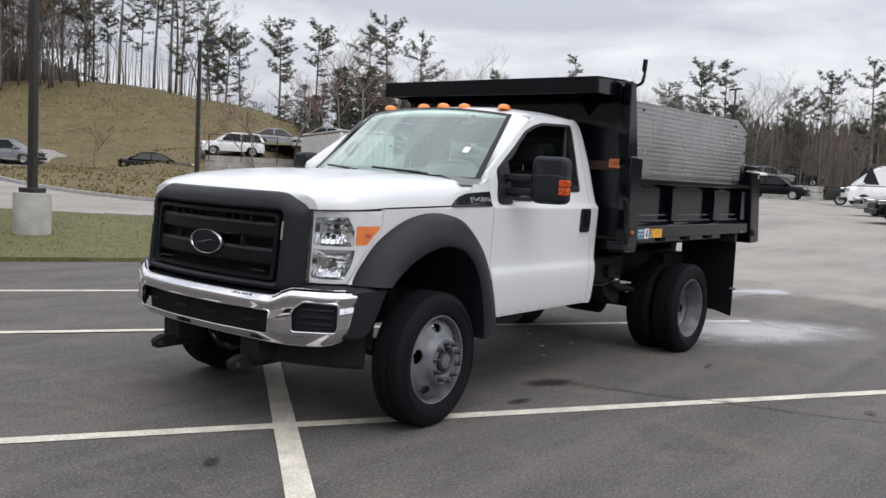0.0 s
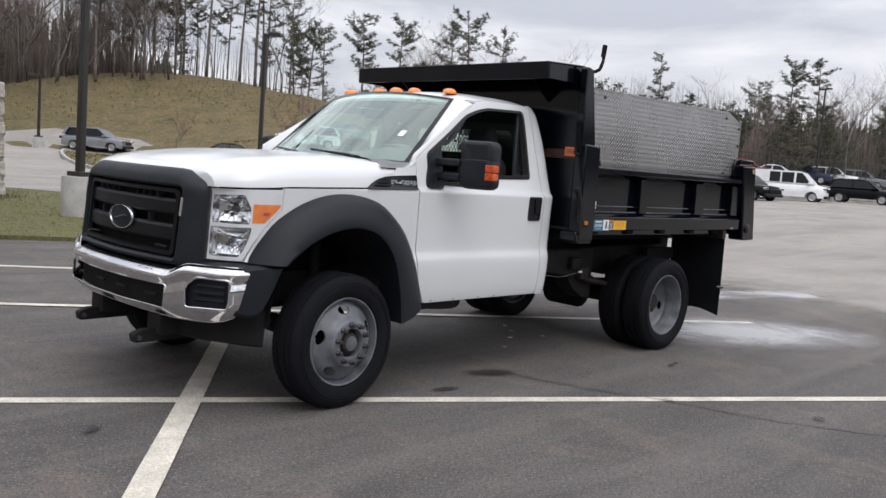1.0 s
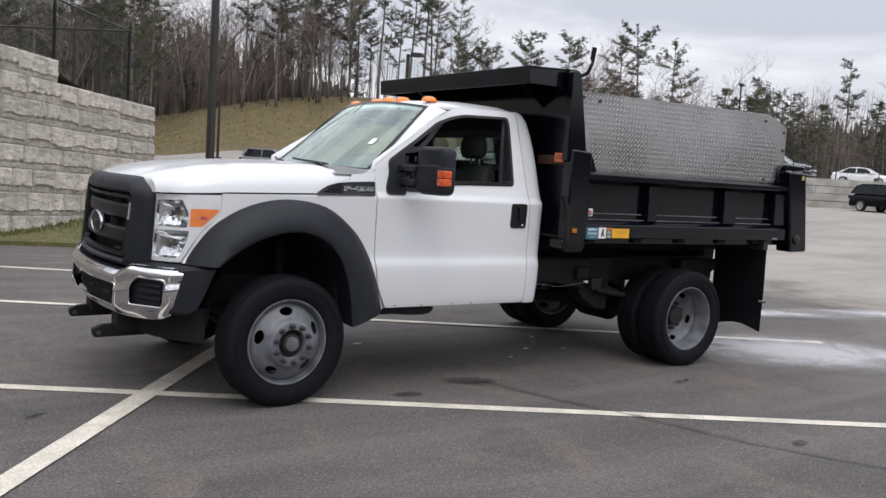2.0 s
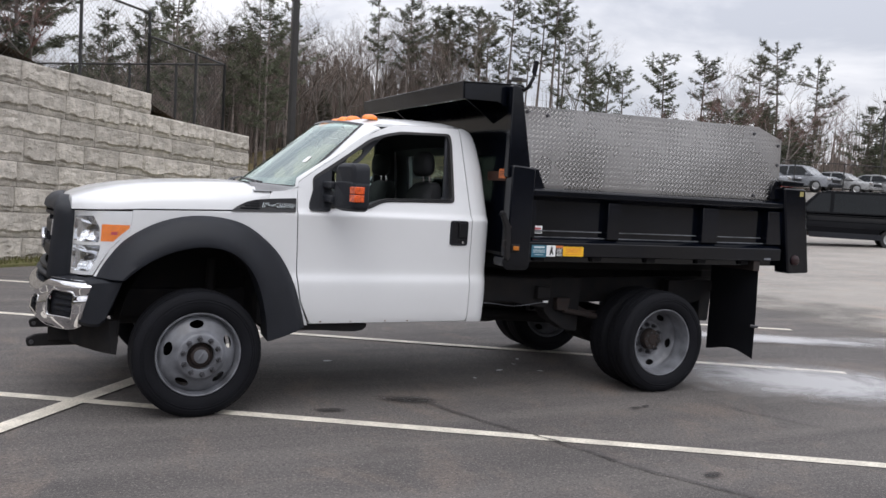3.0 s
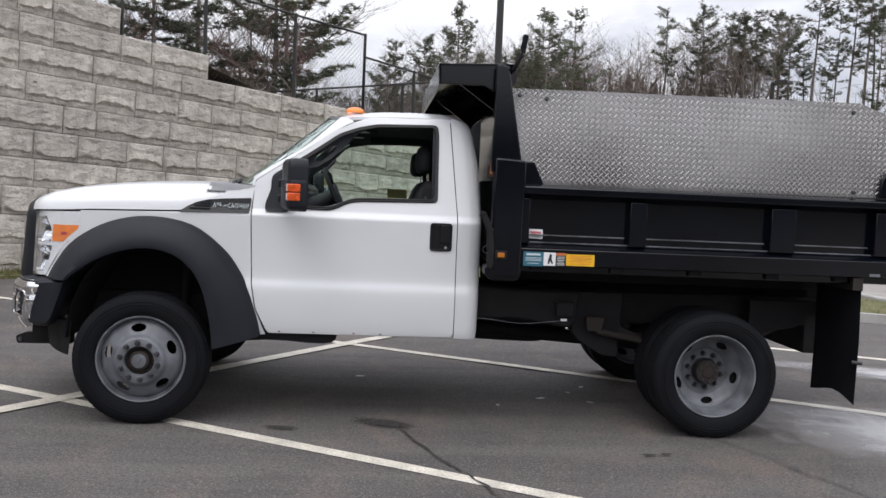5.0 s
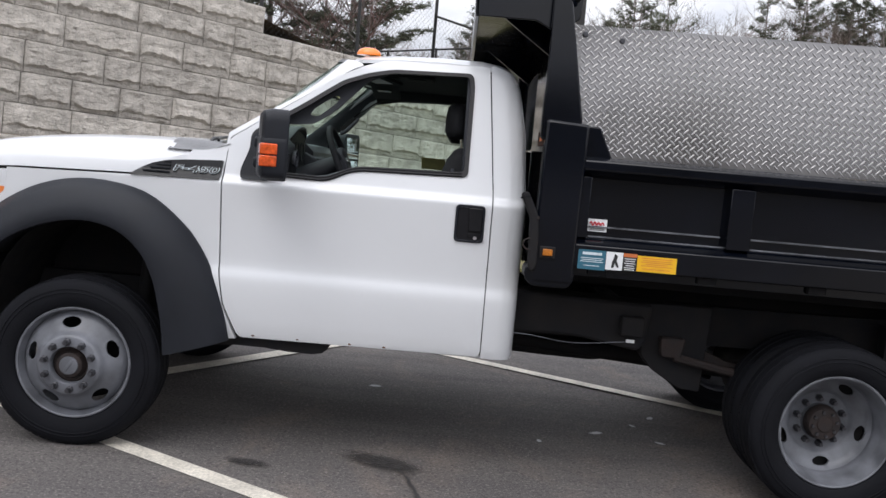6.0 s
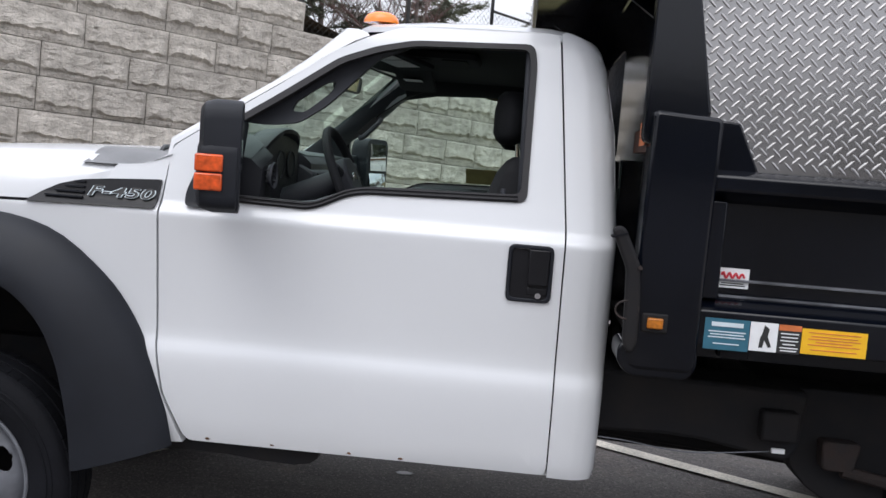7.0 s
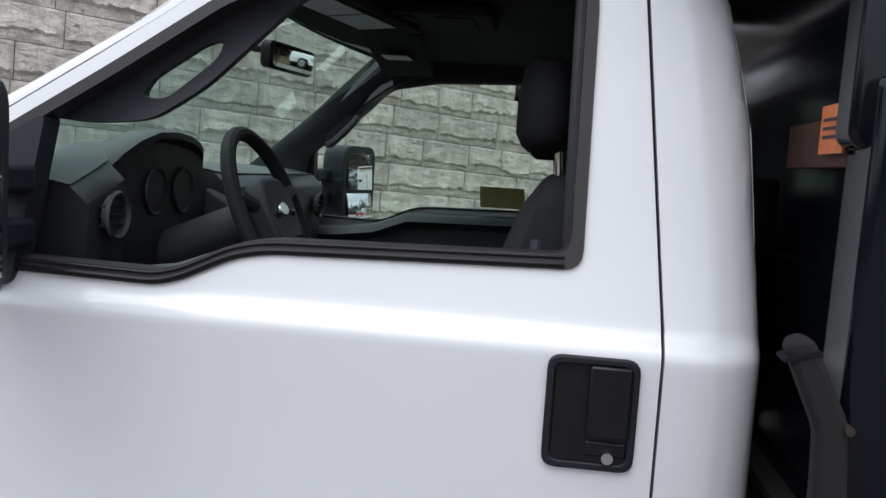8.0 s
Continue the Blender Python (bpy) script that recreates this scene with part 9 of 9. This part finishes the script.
NEAR_PINES = [tree_kind("pine_tree", "broad pine behind the wall with dark tufted limbs", pine_meshes(240 + i, low, sp, spar, 16.0, 0.30, 11.0, 22), M["bark"], M["needles"]) for i, (low, sp, spar) in enumerate(((0.26, 4.0, 0.42), (0.34, 4.2, 0.46), (0.22, 3.7, 0.40)))]
BARE = [tree_kind("bare_tree", "leafless broadleaf tree with fine grey twigs", bare_meshes(400 + i), M["grey_bark"], M["twig"]) for i in range(4)]
REDDISH = [tree_kind("bare_tree", "small leafless tree with reddish buds", bare_meshes(450 + i, 9.0, 0.08), M["grey_bark"], M["red_twig"]) for i in range(2)]


def plant(kind, x, y, z, height, full, turn_deg, group="woodland trees", wide=1.0):
    name, label, (tr, cr) = kind
    t = thing(name, label, "tree", group=group, at=pose(x, y, z, 0, 0, turn_deg) @ Matrix.Diagonal((wide * height / full, wide * height / full, height / full, 1)))
    for n, me in (("trunk", tr), ("crown", cr)):
        ob = new(n, me)
        ob.parent = t
    return t


rs = random.Random(77)


def soil(x, y):
    """Ground under a tree, behind the wall, on the upper lot or on the open ground."""
    p = Vector((x, y, 0)) - WALL_AT
    s, d = p.dot(WALL_DIR), p.dot(WALL_IN)
    if d > 0.3 and s < 7.4 and d < 50:
        return 2.8 + 0.10 * max(0, d - 1.5) * smoothstep(10, -6, s) + (0.44 * smoothstep(4, -6, s) * 3)
    b = Vector((x, y, 0)).dot(E2)
    if b > 50.5 and Vector((x, y, 0)).dot(E1) > 9:
        return upper(Vector((x, y, 0)).dot(E1), b)
    return gz(x, y)


# single pines that stand against the sky: place and height of the tip
LONE = [(66.6, 80.2, 19.5), (71.2, 78.8, 19.5), (75.9, 74.3, 19.7), (74.7, 69.8, 20.4), (77.4, 66.8, 18.3), (103.1, 60.4, 18.9), (104.8, 46.5, 15.2), (101.7, 41.2, 17.3), (102.9, 38.3, 17.5), (87.6, 21.3, 13.7), (83.6, 16.5, 13.9), (91.2, 26.5, 10.8), (93.0, 66.6, 15.9), (63.0, 83.2, 17.5)]
for i, (x, y, top) in enumerate(LONE):
    z = soil(x, y) - 0.2
    plant(PINES[i % 6], x, y, z, top - z, 16.2, 47 * i, "pines against the sky")
TIERED = [(40.9, 78.9, 21.4), (45.5, 76.5, 20.6), (47.3, 72.0, 20.4), (49.3, 70.8, 19.9), (2.2, 55.3, 12.3), (6.5, 55.0, 15.1), (15.7, 71.9, 18.7), (19.1, 75.3, 19.5), (7.2, 62.8, 16.0), (14.1, 61.7, 16.3)]
for i, (x, y, top) in enumerate(TIERED):
    z = soil(x, y) - 0.2
    plant(FULL[i % 3], x, y, z, top - z, 16.2, 61 * i, "white pines", wide=0.8)
RIDGE = [(38.6, 79.3, 21.3), (43.7, 77.5, 23.2), (46.1, 75.0, 22.5), (46.4, 72.6, 23.4), (53.6, 73.3, 16.0), (32.2, 78.0, 20.8), (37.3, 83.4, 22.0), (44.0, 83.3, 21.8), (36.4, 76.9, 20.2), (41.5, 80.4, 21.5), (48.0, 74.2, 21.5), (34.2, 82.2, 22.0), (29.5, 80.0, 21.0)]
for i, (x, y, top) in enumerate(RIDGE):
    z = soil(x, y) - 0.2
    plant((PINES + FULL[:1])[i % 7], x, y, z, top - z, 16.2, 83 * i, "pines on the hill's crest")
NEAR = [(-6.0, 22.5, 8.8), (-5.9, 25.5, 9.4), (-4.8, 23.7, 9.0), (-3.2, 24.0, 9.4), (-2.0, 25.1, 9.0), (-1.2, 24.2, 8.1), (-3.1, 30.0, 11.0), (-7.5, 24.5, 9.5), (-9.0, 22.0, 9.6), (-4.3, 27.8, 10.4)]
for i, (x, y, top) in enumerate(NEAR):
    z = soil(x, y) - 0.2
    kind, full, rise = ((NEAR_PINES[0], 16.2, 1.15), (REDDISH[0], 8.4, 0.95), (NEAR_PINES[1], 16.2, 1.15), (BARE[0], 13.0, 1.0), (NEAR_PINES[2], 16.2, 1.1), (REDDISH[1], 8.4, 1.0))[i % 6]
    plant(kind, x, y, z, (top - z) * rise, full, 29 * i, "trees behind the wall", wide=1.25)
LEAFLESS = [(72.4, 75.0, 18.4), (89.9, 70.6, 17.9), (80.8, 26.0, 12.2), (104.0, 48.1, 14.8), (69.1, 72.1, 18.1), (89.5, 31.5, 12.8), (86.0, 24.0, 11.0), (88.0, 29.0, 11.5)]
for i, (x, y, top) in enumerate(LEAFLESS):
    z = soil(x, y) - 0.2
    plant(BARE[i % 4], x, y, z, top - z, 13.0, 71 * i, "leafless trees against the sky")


def at_az(az, r):
    return r * math.cos(radians(az)) - 1.0, r * math.sin(radians(az)) - 5.5


# woods: behind the hill, past the wall's end, and behind the upper lot
for az0, az1, r0, r1, n, hi in ((55, 68, 94, 112, 18, 12), (67, 80, 78, 104, 42, 12.5), (80, 100, 52, 84, 46, 9.5), (102, 128, 34, 60, 18, 8), (6, 38, 88, 118, 84, 9.0), (38, 56, 104, 125, 22, 8)):
    for _ in range(n):
        az = rs.uniform(az0, az1)
        x, y = at_az(az, rs.uniform(r0, r1))
        u = rs.random()
        if math.hypot(x, y) < 94 and 50 < math.degrees(math.atan2(y, x)) < 78:
            continue
        z = soil(x, y) - 0.2
        if u < (0.12 if 36 < az < 54 else 0.40):
            plant(rs.choice(BARE), x, y, z, hi * rs.uniform(0.7, 1.1), 13.0, rs.uniform(0, 360))
        elif u < 0.86:
            plant(rs.choice(PINES), x, y, z, hi * rs.uniform(0.75, 1.12), 16.2, rs.uniform(0, 360))
        else:
            plant(rs.choice(HEMLOCK), x, y, z, hi * rs.uniform(0.3, 0.6), 9.2, rs.uniform(0, 360), wide=1.1)
for _ in range(30):
    x, y = at_az(rs.uniform(6, 40), rs.uniform(84, 96))
    plant(rs.choice(HEMLOCK), x, y, soil(x, y) - 0.2, rs.uniform(4.5, 8.5), 9.2, rs.uniform(0, 360), wide=1.15)
# dark young evergreens closing the view past the container
for _ in range(20):
    x, y = at_az(rs.uniform(42.5, 52.5), rs.uniform(76, 92))
    plant(rs.choice(HEMLOCK), x, y, soil(x, y) - 0.2, rs.uniform(4.0, 8.0), 9.2, rs.uniform(0, 360), wide=1.2)
# brown broadleaf wood between the pines on the crest
for _ in range(46):
    x, y = at_az(rs.uniform(63.5, 84), rs.uniform(90, 104))
    z = soil(x, y) - 0.2
    plant(rs.choice(BARE), x, y, z, rs.uniform(14.5, 19.5) - z, 13.0, rs.uniform(0, 360), wide=1.35)
for i in range(18):
    x, y = at_az(rs.uniform(75.5, 83.0), rs.uniform(84, 98))
    z = soil(x, y) - 0.2
    if i % 6 == 5:
        plant(FULL[i % 3], x, y, z, rs.uniform(15.0, 17.0) - z, 16.2, rs.uniform(0, 360), wide=1.1)
    else:
        plant(rs.choice(BARE), x, y, z, rs.uniform(14.0, 17.0) - z, 13.0, rs.uniform(0, 360), wide=1.4)
for az, r, h in ((47.5, 63, 8.0), (46, 66, 7.5), (44, 70, 8.0), (50, 72, 7.0), (52, 58, 6.0), (48.5, 75, 8), (42.5, 78, 8), (45.5, 80, 8.5), (64, 62, 4.0), (58, 60, 4.5), (56.0, 38.8, 5.0)):
    x, y = at_az(az, r)
    plant(rs.choice(REDDISH), x, y, soil(x, y) - 0.2, h, 8.4, rs.uniform(0, 360), "small reddish trees")


def on_slope(x, y):
    """True on the open grass slope below the hill's crest."""
    return math.hypot(x, y) < 94 and 50 < math.degrees(math.atan2(y, x)) < 78


# undergrowth and far woods, thin stems and brush beyond counting
def brush(name, label, az0, az1, r0, r1, n, hi, material, seed):
    q = random.Random(seed)
    bm = bmesh.new()
    for _ in range(n):
        x, y = at_az(q.uniform(az0, az1), q.uniform(r0, r1))
        if on_slope(x, y):
            continue
        z, h = soil(x, y) - 0.2, hi * q.uniform(0.35, 1.0)
        top = Vector((x + q.gauss(0, 0.06) * h, y + q.gauss(0, 0.06) * h, z + h))
        tube([(x, y, z), top], 0.03, 3, bm, radii=[0.012 + 0.006 * h, 0.006])
        for _ in range(14):
            t = q.uniform(0.25, 1.0)
            c = Vector((x, y, z)).lerp(top, t)
            d = Vector((q.gauss(0, 1), q.gauss(0, 1), q.uniform(0.0, 1.4))).normalized() * q.uniform(0.06, 0.20) * h
            side = d.cross(Vector((0, 0, 1))).normalized() * 0.009
            bm.faces.new([bm.verts.new(c - side), bm.verts.new(c + d), bm.verts.new(c + side)])
    return part(name, bm, material, None, label, kind="stuff", category="undergrowth", smooth=0)


brush("woodland_brush", "dense leafless undergrowth of thin brown stems", 55, 82, 88, 108, 900, 7.0, M["twig"], 1)
brush("woodland_brush", "tall grey leafless saplings behind the hill", 66, 88, 90, 114, 1500, 13.0, M["twig"], 9)
brush("woodland_brush", "dense leafless undergrowth of thin brown stems", 80, 128, 34, 72, 1000, 5.0, M["twig"], 2)
brush("woodland_brush", "dense leafless undergrowth of thin brown stems", 10, 56, 86, 112, 1100, 6.0, M["twig"], 3)
brush("woodland_brush", "tall brown leafless saplings behind the upper lot", 4, 44, 90, 116, 1700, 10.0, M["twig"], 6)
brush("woodland_brush", "tall grey leafless saplings along the crest", 74, 92, 80, 100, 1300, 11.0, M["twig"], 12)
brush("evergreen_brush", "dark evergreen undergrowth at the wood's edge", 10, 40, 84, 100, 500, 4.0, M["dark_needles"], 4)
brush("evergreen_brush", "dark evergreen undergrowth at the wood's edge", 62, 100, 60, 100, 700, 4.0, M["dark_needles"], 5)


# a dark backdrop of far forest that closes the woods
M["far_wood"] = mat("far_forest", (0.085, 0.078, 0.068), 1.0, vary=0.4, scale=0.25, dark=(0.045, 0.048, 0.036), spec=0.1, detail=10)
bm = bmesh.new()
q = random.Random(8)
rows = []
for az in span(0, 360, 3600):
    r = 135
    x, y = at_az(az, r)
    # the unseen side behind the camera is added, tall to darken reflections
    h = lerp([(0, 9), (12, 11), (36, 11), (42, 7), (48, 4), (54, 4), (60, 8), (64, 13), (71, 20), (84, 20), (90, 14), (100, 8), (140, 7), (180, 9), (220, 16), (260, 20), (300, 16), (335, 9), (360, 9)], az) * (0.86 + 0.22 * noise.noise((az * 0.9, 3.0, 0)) + 0.10 * q.uniform(-1, 1)) + 1.5
    rows.append([(x, y, -2.0), (x, y, h)])
loft(rows, bm, loop=False)
part("far_treeline", bm, M["far_wood"], None, "dark line of far forest, its unseen side added round the lot for reflections", kind="structure", category="backdrop", smooth=0)
